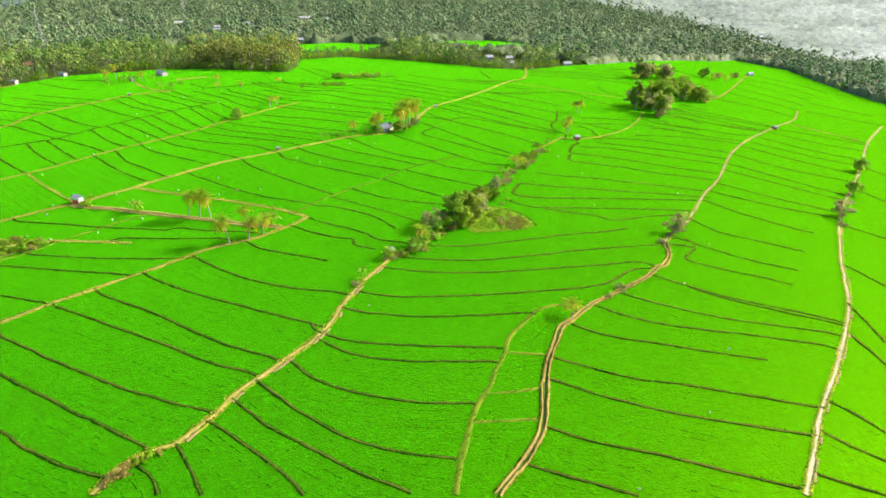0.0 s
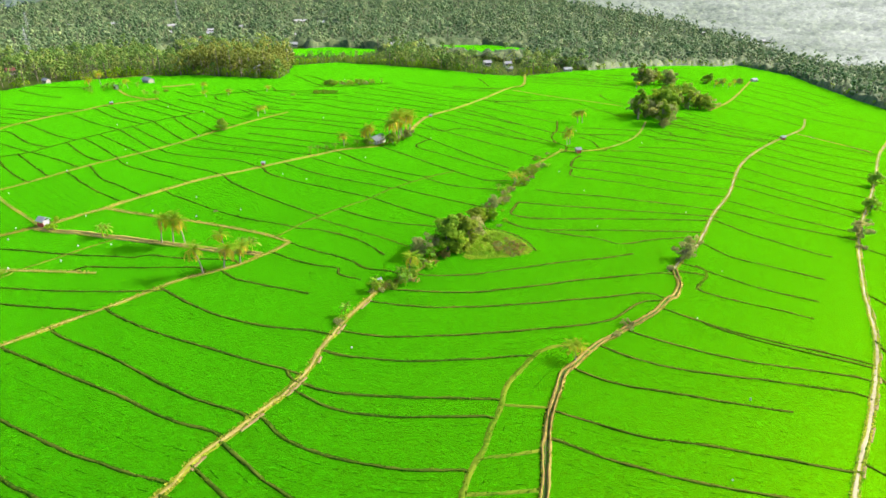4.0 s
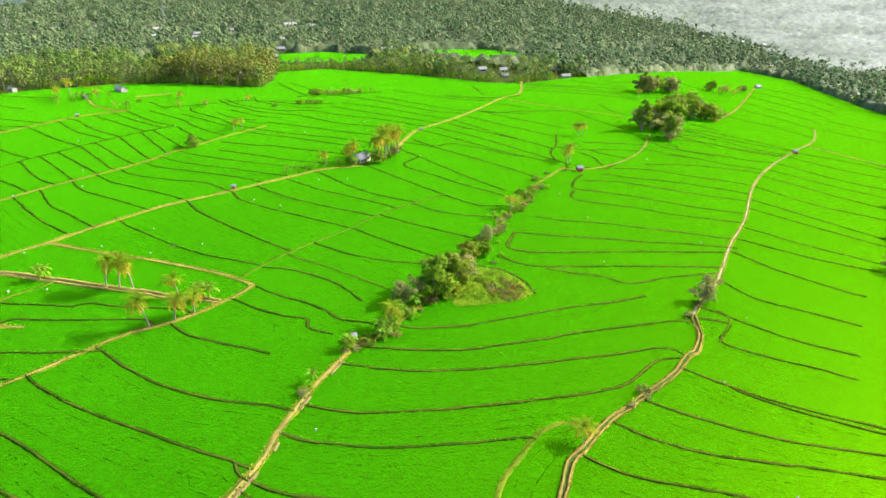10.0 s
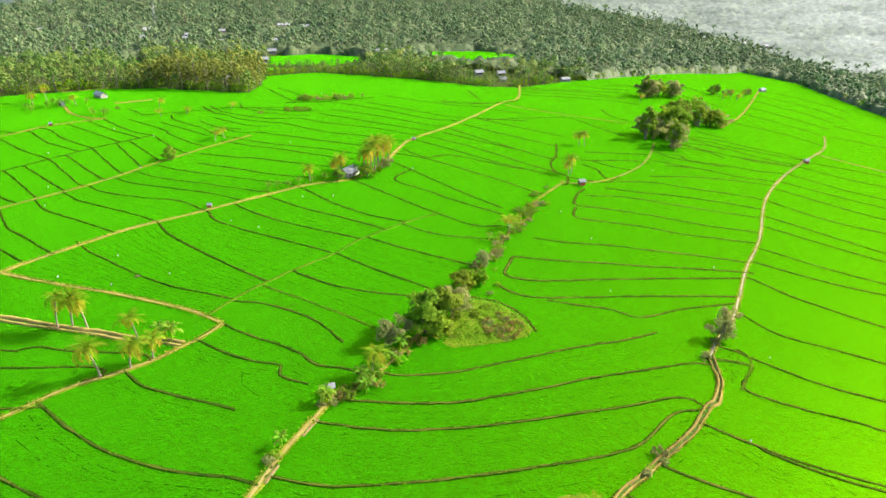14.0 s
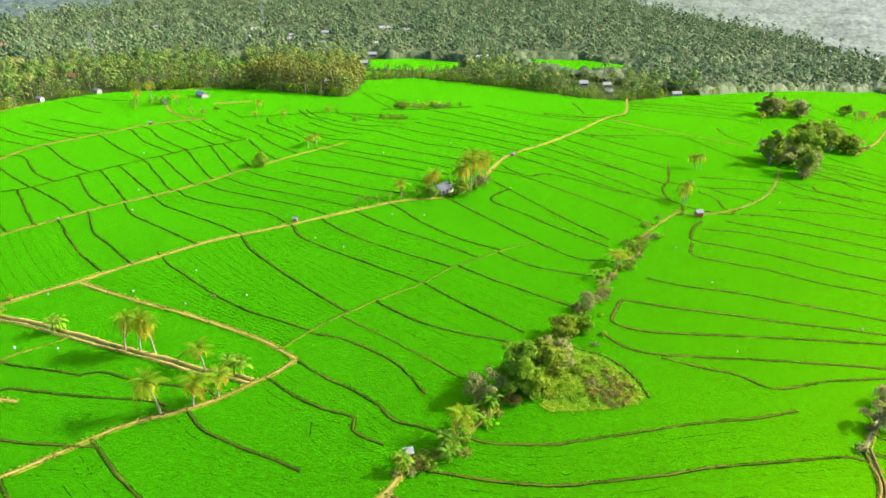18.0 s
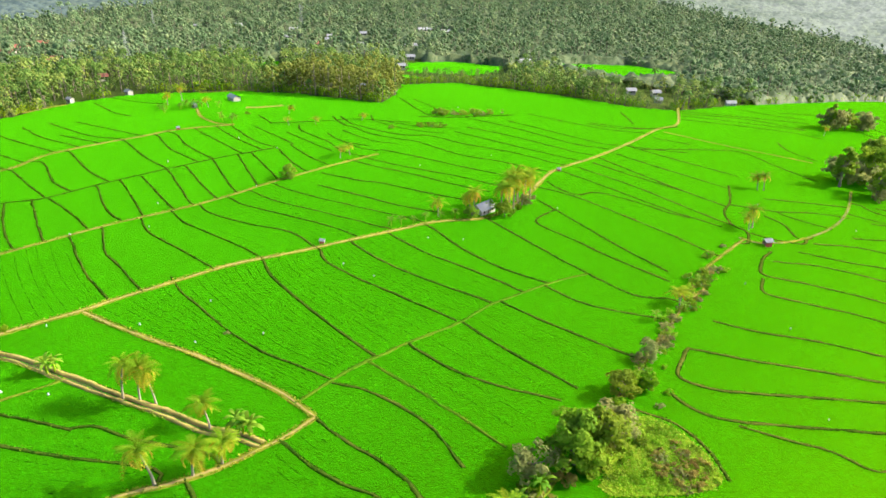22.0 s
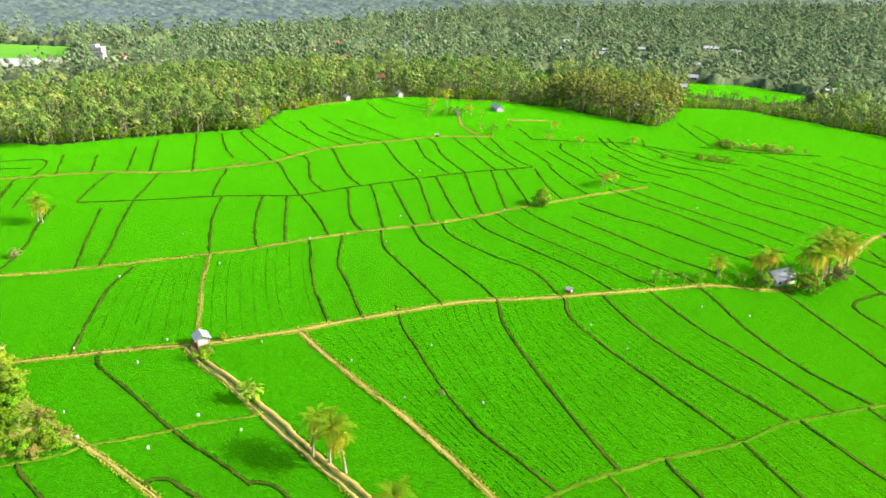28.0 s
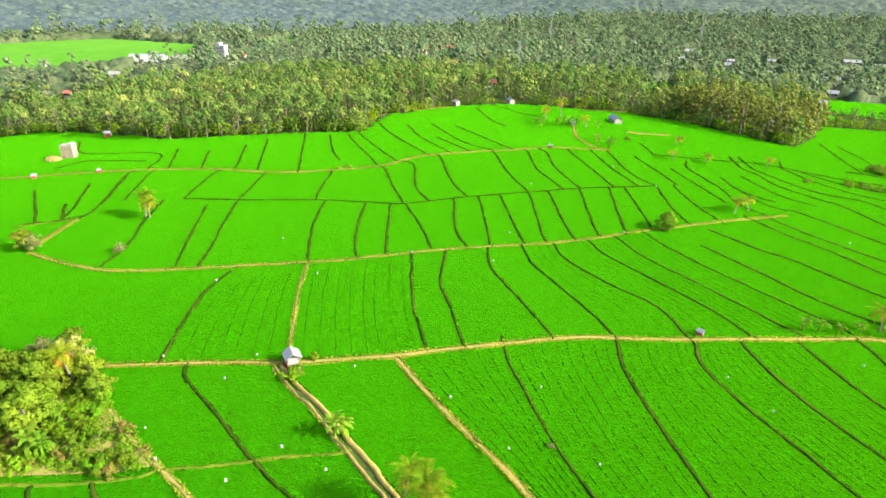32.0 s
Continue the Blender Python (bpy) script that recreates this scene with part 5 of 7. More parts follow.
def block_house(x, y):
    """A tall windowless swiftlet house of bare blocks with a parapet and vent holes."""
    ob = tagged(new("nesting_house"), "tall windowless block building with pale bare walls", "building")
    ob.matrix_basis = pose(x, y, ground_at(x, y), 0, 0, 38) @ Matrix.Scale(.62, 4)
    bm = box(bmesh.new(), -3.6, -2.2, -.5, 3.6, 2.2, 7.6)
    part("wall", bm, BRICKWORK, ob)
    part("parapet", box(bmesh.new(), -3.75, -2.35, 7.6, 3.75, 2.35, 7.9), WALL, ob, "pale concrete parapet")
    part("roof_box", box(bmesh.new(), 1.2, -2.0, 7.9, 3.4, 2.0, 9.0), WALL, ob)
    for k in range(4):
        part("vent", box(bmesh.new(), -2.8 + k * 1.7, -2.26, 5.4, -2.4 + k * 1.7, -2.204, 5.7), DARK, ob)
    part("door", box(bmesh.new(), -2.6, -2.27, -.2, -1.7, -2.204, 1.9), TIMBER, ob)
    for s in (-1, 0, 1):
        part("pilaster", box(bmesh.new(), s * 3.4 - .15, -2.3, -.5, s * 3.4 + .15, -2.203, 7.6), WALL, ob)
    return ob


def rubble(x, y):
    """A heap of broken blocks and soil beside the new building."""
    rng = np.random.default_rng(6)
    ob = tagged(new("rubble_heap"), "heap of pale broken blocks and building soil", "rubble")
    ob.matrix_basis = pose(x, y, ground_at(x, y) + .2)
    heap = bmesh.new()
    bmesh.ops.create_icosphere(heap, subdivisions=3, radius=1, matrix=Matrix.Diagonal((4.2, 2.4, 1.3, 1)))
    for v in heap.verts:
        v.co *= 1 + .25 * noise.noise(v.co * .9)
    part("soil_heap", heap, EARTH, ob)
    for k in range(14):
        a, r = rng.uniform(0, 6.28), rng.uniform(1, 4.4)
        b = part("block", box(bmesh.new(), -.35, -.2, -.18, .35, .2, .18), BRICKWORK, ob)
        b.matrix_basis = pose(r * math.cos(a), .6 * r * math.sin(a), max(.1, 1.2 - r * .28), *rng.uniform(-40, 40, 3))
    return ob


def white_tower(x, y):
    ob = tagged(new("concrete_tower"), "white four-storey concrete tower house", "building")
    ob.matrix_basis = pose(x, y, ground_at(x, y), 0, 0, 30) @ Matrix.Scale(.72, 4)
    part("wall", box(bmesh.new(), -5, -4.5, -1, 5, 4.5, 15), ROOF_WHITE, ob)
    part("parapet", box(bmesh.new(), -5.2, -4.7, 15, 5.2, 4.7, 15.5), ROOF_WHITE, ob)
    part("stair_head", box(bmesh.new(), -4.8, -4.2, 15.5, -.5, 4.2, 18), ROOF_WHITE, ob)
    for f in range(4):
        for k in range(3):
            part("window", box(bmesh.new(), -3.4 + k * 2.8, -4.56, 2.0 + f * 3.3, -2.2 + k * 2.8, -4.504, 3.4 + f * 3.3), DARK, ob)
    return ob


def pylon(x, y, h):
    """A lattice pylon: four legs, braces and three arms."""
    ob = tagged(new("power_pylon"), "slim grey lattice power pylon above the trees", "pylon", "pylons")
    ob.matrix_basis = pose(x, y, ground_at(x, y))
    for sx in (-1, 1):
        for sy in (-1, 1):
            part("leg", mesh_np("leg", *tube([(sx * 2, sy * 2, 0), (sx * .7, sy * .7, h * .6), (sx * .25, sy * .25, h)], [.14, .11, .08], 4), [STEEL]), STEEL, ob)
    for k in range(6):
        z, r = h * (.08 + .15 * k), 2 - 1.6 * (.08 + .15 * k)
        for s in (-1, 1):
            part("brace", mesh_np("brace", *tube([(-r, s * r, z), (r, s * r, z + h * .12)], [.07, .07], 4), [STEEL]), STEEL, ob)
    for k in range(3):
        part("arm", mesh_np("arm", *tube([(-2.6 + .4 * k, 0, h * (.72 + .1 * k)), (2.6 - .4 * k, 0, h * (.72 + .1 * k))], [.09, .09], 4), [STEEL]), STEEL, ob)
    return ob


def make_marker():
    ob = tagged(new("bird_scarer"), "white sack tied on a cane to scare birds", "bird scarer", "bird scarers")
    part("cane", mesh_np("cane", *tube([(0, 0, -.2), (.02, 0, .7), (.03, .02, 1.25)], [.025, .022, .015], 5), [TIMBER]), TIMBER, ob)
    bm = bmesh.new()
    bmesh.ops.create_icosphere(bm, subdivisions=2, radius=1, matrix=Matrix.Translation((.05, 0, .95)) @ Matrix.Diagonal((.24, .17, .36, 1)))
    for v in bm.verts:
        v.co += Vector((.06, .05, .05)) * noise.noise(v.co * 6)
        if v.co.z < .8:
            v.co.x, v.co.y = v.co.x * 1.25, v.co.y * 1.25
    part("sack", bm, SACK, ob)
    return ob


MARKER = make_marker()


def marker(x, y):
    planted(MARKER, x, y, turns.uniform(.65, .95), 1.0, .2)


# ---- scrub ground under the hedge and the copse ----
# low plants on the spit
SPIT = [(7.5, 176.7), (11.3, 184.1), (14.5, 185.4), (17.5, 184.1), (20.3, 181.8), (22.9, 178.2), (24.4, 173.0), (22.8, 170.6), (18.4, 168.1), (12.8, 166.1), (7.8, 164.8), (6.1, 166.4), (7.4, 168.9), (6.0, 171.0), (3.2, 170.2), (4.6, 174.2)]
COPSE = [(-140.7, 143.6), (-131.6, 154.7), (-118.4, 152.8), (-101.7, 151.0), (-95.7, 151.0), (-98.7, 146.3), (-110.2, 134.7)]
HEDGE = [(-14.1, 145.5), (-9.6, 149.9), (-4.6, 157.1), (-1.2, 164.1), (3.7, 169.9), (7.5, 176.7), (9.8, 186.6), (14.7, 198.7), (20.8, 216.1), (28.0, 234.2), (38.9, 259.7)]


def rough_ground(label, poly, lift, material=SCRUB):
    p = np.array(poly)
    lo, hi = p.min(0), p.max(0)
    me = sheet("scrub_ground", np.arange(lo[0] - 1, hi[0] + 1, .3), np.arange(lo[1] - 1, hi[1] + 1, .3), material, CANOPY + lift, inside(poly))
    tagged(new("scrub_ground", me), label, "scrub", kind="structure")


rough_ground("weedy scrub ground with yellowing fern", SPIT, .12)
rough_ground("bare and weedy soil under the copse", COPSE, .12, EARTH)



# palms along the channel
palm(-68.2, 166.7, 8.6, 0)
palm(-65.4, 166.9, 9.2, 1)
palm(-62.6, 166.8, 8.4, 2)
palm(-51.6, 163.4, 5.6, 1)
palm(-46.3, 156.9, 6.6, 2)
palm(-49.1, 153.9, 7.4, 0)
palm(-53.1, 151.1, 8.2, 1)

# palms round the farmhouse and over the fields
palm(-36.1, 262.0, 6.5, 2)
palm(-26.7, 266.9, 9, 0)
palm(-28.0, 268.2, 7, 2)
palm(-18.6, 272.3, 11, 1)
palm(-16.5, 277.1, 12.5, 0)
palm(-14.3, 281.0, 12, 2)
palm(-12.4, 287.1, 11.5, 1)
palm(-18.0, 279.4, 12.5, 0)
palm(-14.2, 287.4, 11, 2)
palm(-16.1, 284.4, 11.5, 1)
palm(-19.9, 275.5, 10, 2)
palm(-15.4, 281.6, 10, 0)
palm(54.6, 293.4, 8, 0)
palm(53.2, 291.3, 6, 1)
palm(68.9, 340.2, 8, 2)
palm(66.6, 339.6, 7, 0)
palm(-184.3, 193.2, 7.2, 1)
palm(-182.6, 193.4, 6.4, 2)
palm(-79.1, 305.2, 4.6, 1)
palm(-77.3, 310.3, 4.8, 2)
palm(-6.8, 154.7, 6.5, 2)
palm(-121.5, 150.8, 7.5, 0)
palm(-181.8, 367.7, 7, 2)
palm(-181.4, 379.1, 8, 1)
palm(-122.9, 365.8, 4.5, 0)
palm(-114.2, 344.7, 3.5, 1)
palm(-105.3, 351.2, 3.5, 2)
palm(-89.7, 365.4, 3.5, 0)
palm(-161.7, 367.2, 5, 1)
palm(26.1, 121.0, 4.2, 0)
palm(25.1, 229.0, 4.5, 1)
palm(25.5, 231.3, 4, 2)
palm(131.3, 474.9, 6, 1)
palm(204.8, 527.5, 6, 0)
palm(216.5, 541.2, 7, 1)
palm(228.9, 548.6, 7, 2)
palm(214.7, 526.7, 6, 0)

# hedge trees and the spit of scrub
tree(-3.4, 165.5, 6.4, 'grey')
tree(2.5, 170.1, 8.6, 'round')
tree(5.4, 172.4, 8.8, 'round')
tree(8.0, 176.8, 7, 'grey')
tree(16.3, 204.0, 4.2, 'grey')
tree(14.0, 202.1, 3.8, 'grey')
tree(10.4, 190.4, 4.8, 'round')
tree(12.4, 193.1, 4.2, 'bright')
tree(15.3, 193.3, 3.8, 'bright')
banana(-178.3, 355.4, 3.2)
banana(-176.6, 355.5, 2.8)
banana(-176.9, 358.9, 3.4)
banana(-170.8, 360.7, 3.0)
banana(-170.7, 364.5, 3.4)
banana(-168.3, 363.8, 2.8)
banana(-169.4, 368.2, 3.2)
banana(-166.6, 367.8, 3.0)
banana(-145.2, 347.1, 2.8)
banana(-139.6, 346.9, 3.0)
banana(-137.8, 346.2, 2.6)
banana(-156.6, 367.4, 3.2)
banana(-104.0, 348.5, 2.6)
tree(-86.5, 278.1, 4.2, 'round')
tree(-166.7, 178.6, 3.6, 'grey')
tree(175.7, 274.3, 5.5, 'round')
tree(130.3, 205.9, 6, 'grey')
tree(151.2, 236.0, 5, 'round')
tree(64.4, 175.0, 5, 'grey')
tree(69.4, 183.2, 4, 'grey')
tree(-185.0, 165.8, 4.5, 'round')
tree(-183.6, 166.7, 4.2, 'grey')
tree(-100.6, 179.6, 3.6, 'bright')
tree(-27.0, 264.0, 3.6, 'round')
tree(-18.3, 269.1, 4.5, 'round')
tree(-21.9, 266.2, 3, 'bright')
tree(-14.9, 275.8, 4.5, 'bright')
tree(-12.9, 281.7, 4, 'grey')

# groves among the far paddies
tree(147.5, 505.8, 10.9, 'grey')
tree(143.5, 504.2, 11.6, 'grey')
tree(162.0, 508.7, 10.1, 'grey')
tree(148.5, 505.8, 9.5, 'grey')
tree(168.9, 519.2, 12.1, 'grey')
tree(163.9, 514.8, 10.5, 'grey')
tree(141.7, 498.1, 12.2, 'grey')
tree(144.7, 501.0, 9.4, 'grey')
tree(140.4, 500.0, 12.4, 'grey')
tree(164.3, 512.2, 11.0, 'grey')
tree(153.0, 508.5, 10.5, 'round')
tree(142.0, 499.5, 13.8, 'tall')
tree(149.8, 429.6, 11.2, 'round')
tree(140.8, 424.2, 11.0, 'grey')
tree(132.8, 416.8, 10.8, 'grey')
tree(156.4, 433.5, 8.5, 'grey')
tree(134.7, 415.6, 12.0, 'round')
tree(138.6, 423.4, 10.3, 'round')
tree(139.9, 425.5, 12.5, 'grey')
tree(145.7, 415.6, 8.3, 'grey')
tree(138.4, 423.7, 11.1, 'round')
tree(137.4, 422.6, 10.2, 'grey')
tree(133.8, 414.9, 8.9, 'round')
tree(137.9, 419.0, 9.9, 'grey')
tree(162.7, 421.5, 7.4, 'grey')
tree(152.7, 418.7, 6.2, 'round')
tree(157.6, 418.9, 9.1, 'round')
tree(154.1, 417.2, 7.0, 'round')
tree(146.3, 413.8, 8.5, 'tall')
tree(157.1, 420.9, 6.6, 'tall')
tree(152.9, 419.8, 7.3, 'grey')
tree(114.5, 376.8, 10.0, 'grey')
tree(105.7, 375.4, 10.2, 'grey')
tree(116.6, 377.9, 10.3, 'grey')
tree(103.0, 364.7, 11.7, 'tall')
tree(118.4, 375.3, 13.2, 'round')
tree(113.8, 381.4, 10.0, 'grey')
tree(108.5, 370.9, 12.8, 'grey')
tree(116.7, 376.4, 12.1, 'grey')
tree(109.9, 375.2, 11.4, 'grey')
tree(112.1, 349.7, 7.7, 'grey')
tree(113.6, 357.0, 10.9, 'grey')
tree(112.0, 353.0, 9.4, 'tall')
tree(114.7, 358.4, 7.5, 'grey')
tree(202.3, 542.5, 4.4, 'tall')
tree(238.8, 566.5, 6.1, 'grey')
tree(208.9, 547.8, 5.9, 'tall')
tree(240.8, 568.2, 4.3, 'round')
tree(221.5, 554.3, 5.5, 'grey')
tree(205.3, 548.1, 6.1, 'round')
tree(215.0, 552.8, 4.3, 'tall')
tree(217.3, 552.1, 4.8, 'grey')

# bananas
banana(-84.0, 169.7, 3.6)
banana(-83.2, 170.5, 3.4)
banana(-47.6, 164.1, 3.8)
banana(-45.1, 163.2, 4.2)
banana(-46.2, 163.3, 3.4)
banana(-8.3, 152.0, 3.6)
banana(-5.8, 154.6, 3.4)
banana(-4.8, 158.4, 3.4)
banana(-2.2, 162.6, 3.6)
banana(-13.7, 146.1, 3.2)
banana(-6.9, 151.1, 3)
banana(-18.7, 134.8, 2.6)
banana(25.7, 226.9, 2.5)
banana(-46.5, 250.3, 2.8)
banana(-44.2, 251.9, 3)
banana(-41.4, 254.3, 2.4)
banana(-38.7, 257.1, 2.8)
banana(-34.9, 259.9, 2.6)
banana(-31.4, 262.2, 2.8)
banana(-22.6, 271.9, 3.4)
banana(-20.7, 269.5, 3.2)
banana(-109.7, 141.0, 3.6)
banana(-107.9, 141.6, 3.4)
banana(-112.2, 141.4, 3.4)
banana(-141.8, 342.2, 3)
banana(-136.8, 340.6, 3)
banana(-172.4, 349.4, 2.8)
banana(19.0, 220.3, 2.8)
banana(-60.1, 396.1, 2.6)
banana(-56.1, 398.5, 2.8)
banana(-51.7, 401.2, 2.4)
banana(-48.3, 404.7, 2.8)
banana(-44.4, 405.7, 2.4)
banana(-39.7, 410.1, 2.4)
banana(-34.6, 413.4, 2.2)
banana(-170.6, 359.0, 3)
banana(-166.4, 360.9, 3)
banana(-164.1, 365.8, 2.8)
banana(-7.3, 149.0, 3)
banana(-13.3, 145.6, 2.6)

# bushes
bush(-46.3, 71.7, 1.4, 'brown')
bush(-45.3, 73.0, 1.6, 'brown')
bush(-44.4, 74.8, 1.5, 'bright')
bush(-43.4, 75.6, 1.6, 'bright')
bush(-42.1, 76.7, 1.2, 'brown')
bush(-46.9, 70.4, 1.4, 'brown')
bush(-19.3, 132.3, 1.8, 'bright')
bush(-19.7, 131.0, 1.4, 'grey')
bush(-12.4, 145.6, 1.8, 'grey')
bush(-10.6, 147.4, 2, 'round')
bush(-4.5, 159.9, 2.2, 'bright')
bush(-6.3, 154.9, 2.2, 'round')
bush(40.0, 134.8, 1.6, 'grey')
bush(37.3, 133.2, 1.4, 'bright')
bush(62.9, 173.6, 2, 'grey')
bush(67.1, 178.0, 2, 'grey')
bush(14.8, 175.3, 1.8, 'brown')
bush(17.1, 173.4, 1.8, 'brown')
bush(19.8, 172.6, 1.6, 'brown')
bush(13.1, 170.8, 1.5, 'bright')
bush(11.6, 168.9, 1.4, 'bright')
bush(15.4, 169.9, 1.4, 'bright')
bush(10.3, 172.4, 1.8, 'bright')
bush(13.0, 178.2, 1.8, 'round')
bush(18.4, 177.1, 1.4, 'brown')
bush(21.6, 172.0, 1.3, 'brown')
bush(9.3, 168.3, 1.2, 'bright')
bush(16.8, 188.6, 1.6, 'grey')
bush(18.8, 193.3, 1.4, 'bright')
bush(23.1, 221.8, 2, 'grey')
bush(27.3, 230.9, 1.6, 'grey')
bush(31.8, 238.2, 1.5, 'grey')
bush(35.7, 252.0, 1.6, 'grey')
bush(36.4, 262.7, 2.4, 'round')
bush(42.1, 272.2, 1.8, 'grey')
bush(29.6, 234.5, 1.6, 'brown')
bush(-99.0, 173.4, 2.8, 'bright')
bush(-99.6, 175.6, 2.2, 'round')
bush(-180.1, 255.6, 1.6, 'round')
bush(-181.1, 253.0, 1.4, 'bright')
bush(-74.1, 356.7, 2, 'round')
bush(-64.3, 364.9, 2.6, 'round')
bush(-59.9, 367.4, 2.4, 'round')
bush(-56.2, 369.0, 2.2, 'round')
bush(-138.7, 358.4, 1.6, 'round')
bush(-61.8, 188.8, 1.2, 'grey')
bush(36.6, 131.9, 1.8, 'grey')
bush(39.7, 136.9, 1.8, 'grey')
bush(58.5, 167.1, 2.4, 'grey')
bush(124.9, 196.1, 2.2, 'grey')
bush(143.9, 224.8, 2.0, 'grey')

# shrubs along a far bund
bush(-62.0, 395.0, 4.2, 'round')
bush(-59.8, 394.8, 3.6, 'round')
bush(-55.4, 397.3, 2.6, 'grey')
bush(-52.2, 399.1, 3.2, 'round')
bush(-49.5, 400.7, 2.4, 'bright')
bush(-46.5, 402.5, 3.0, 'round')
bush(-43.5, 404.3, 2.6, 'grey')
bush(-40.6, 407.6, 2.8, 'round')
bush(-34.8, 414.2, 1.8, 'grey')

# the copse by the track
bush(-129.7, 148.6, 1.5, 'bright')
tree(-132.2, 150.7, 3.9, 'grey')
tree(-124.5, 149.3, 3.9, 'round')
bush(-131.4, 144.0, 2.5, 'brown')
tree(-133.1, 142.6, 4.1, 'grey')
tree(-134.9, 145.6, 5.6, 'bright')
tree(-120.4, 140.0, 4.0, 'round')
tree(-110.3, 147.4, 5.0, 'bright')
bush(-104.6, 142.8, 1.8, 'bright')
bush(-104.1, 150.4, 1.7, 'round')
bush(-104.7, 144.1, 2.3, 'round')
tree(-125.1, 152.0, 5.9, 'grey')
bush(-118.8, 138.1, 2.1, 'round')
tree(-122.5, 146.5, 5.6, 'round')
bush(-97.7, 148.4, 2.0, 'bright')
tree(-112.3, 143.9, 4.8, 'bright')
tree(-112.9, 149.6, 4.4, 'bright')
bush(-105.9, 141.7, 2.0, 'bright')
bush(-114.4, 146.2, 2.4, 'round')
bush(-99.1, 145.9, 2.2, 'brown')
tree(-129.9, 144.9, 4.9, 'round')
tree(-128.1, 144.4, 5.0, 'round')
bush(-102.2, 144.1, 2.2, 'bright')
bush(-106.0, 143.1, 2.5, 'brown')
tree(-120.0, 147.0, 4.7, 'bright')
tree(-126.5, 143.4, 3.8, 'bright')
bush(-124.4, 143.8, 2.5, 'round')
tree(-127.7, 152.0, 6.0, 'grey')
tree(-127.7, 142.3, 5.6, 'bright')
bush(-100.9, 146.4, 2.3, 'round')
bush(-128.2, 149.2, 2.0, 'round')
bush(-109.1, 148.7, 2.3, 'bright')
bush(-101.1, 149.2, 2.3, 'bright')
bush(-120.9, 142.5, 2.6, 'round')
tree(-125.0, 150.9, 4.6, 'bright')
tree(-129.2, 145.7, 4.2, 'round')
bush(-113.0, 135.6, 1.8, 'bright')
bush(-110.0, 138.9, 1.9, 'round')
bush(-110.6, 136.6, 2.3, 'brown')
bush(-99.6, 151.0, 1.6, 'brown')
tree(-116.1, 152.2, 4.1, 'round')
tree(-115.4, 138.5, 6.0, 'bright')
tree(-126.2, 145.5, 5.1, 'bright')
bush(-116.4, 137.9, 2.2, 'brown')
bush(-99.4, 148.9, 1.6, 'bright')
tree(-130.1, 154.4, 4.2, 'round')
tree(-118.3, 140.3, 3.9, 'round')
bush(-114.7, 148.4, 2.5, 'bright')
bush(-106.8, 145.9, 1.9, 'bright')
tree(-112.4, 151.6, 4.9, 'bright')
tree(-124.0, 141.6, 4.3, 'round')
tree(-125.2, 148.1, 4.8, 'round')
bush(-117.2, 146.0, 2.4, 'bright')
tree(-110.1, 144.7, 4.9, 'bright')
bush(-135.2, 149.0, 1.7, 'bright')
tree(-115.6, 145.6, 4.9, 'bright')
bush(-138.5, 145.3, 1.9, 'bright')
tree(-121.1, 153.1, 4.1, 'round')
bush(-116.4, 144.3, 1.7, 'bright')
bush(-129.9, 147.1, 2.2, 'bright')
tree(-118.9, 144.0, 4.6, 'round')
bush(-124.1, 139.2, 2.0, 'bright')
bush(-108.9, 141.6, 2.2, 'bright')
tree(-121.3, 147.7, 4.1, 'round')
bush(-102.8, 145.7, 1.9, 'bright')
bush(-113.3, 137.4, 2.4, 'round')
tree(-107.8, 147.2, 4.2, 'bright')
bush(-121.7, 151.6, 1.8, 'round')
bush(-130.3, 142.6, 1.7, 'bright')
bush(-123.1, 148.1, 1.5, 'bright')
bush(-106.1, 147.9, 1.9, 'round')
tree(-115.6, 142.7, 5.6, 'round')

# huts and houses
field_hut(-102.2, 176.4, 2.25, -25)
field_hut(55.6, 279.5, 2.0, 20)
field_hut(174.7, 352.5, 1.9, 10)
field_hut(-13.4, 149.2, 1.3, 20)
house(-24.6, 270.6, 8.4, 5.4, 58, 'grey')
house(-159.3, 387.2, 9.5, 4.6, -40, 'grey')
house(-167.2, 365.3, 2.6, 2.2, -30, 'grey')
house(-216.6, 390.4, 5, 3.5, -30, 'grey')
house(-230.4, 366.3, 4, 3, -20, 'grey')
house(95.4, 538.4, 8, 5, 10, 'white')
house(48.7, 511.3, 6, 5, 0, 'grey')
house(266.3, 600.1, 6, 5, 20, 'grey')
house(-116.0, 449.0, 6, 5, 20, 'grey')
field_hut(-150.6, 323.6, 1.2, 30)
field_hut(-253.0, 190.9, 1.3, 60)
field_hut(-239.4, 205.2, 1.1, 60)
field_hut(-4.6, 324.0, 1.1, -20)
field_hut(-59.4, 233.5, 1.1, 0)
field_hut(-300.0, 234.4, 2.2, 40)
block_house(-274.1, 209.7)
rubble(-276.2, 205.1)

# white sacks on canes
marker(-105.9, 166.6)
marker(-103.8, 153.1)
marker(-86.9, 154.9)
marker(-78.3, 187.0)
marker(-70.3, 198.8)
marker(-65.4, 184.0)
marker(-55.1, 190.1)
marker(-42.3, 219.3)
marker(-35.3, 244.7)
marker(-136.7, 184.0)
marker(-124.9, 199.6)
marker(-145.0, 205.9)
marker(-118.7, 163.5)
marker(-96.8, 150.9)
marker(-94.4, 182.5)
marker(-108.1, 173.8)
marker(-103.4, 229.8)
marker(-79.7, 164.5)
marker(-92.0, 266.7)
marker(-118.5, 220.5)
marker(-103.5, 308.3)
marker(-56.2, 413.5)
marker(-129.3, 281.2)
marker(-122.3, 317.1)
marker(45.6, 194.0)
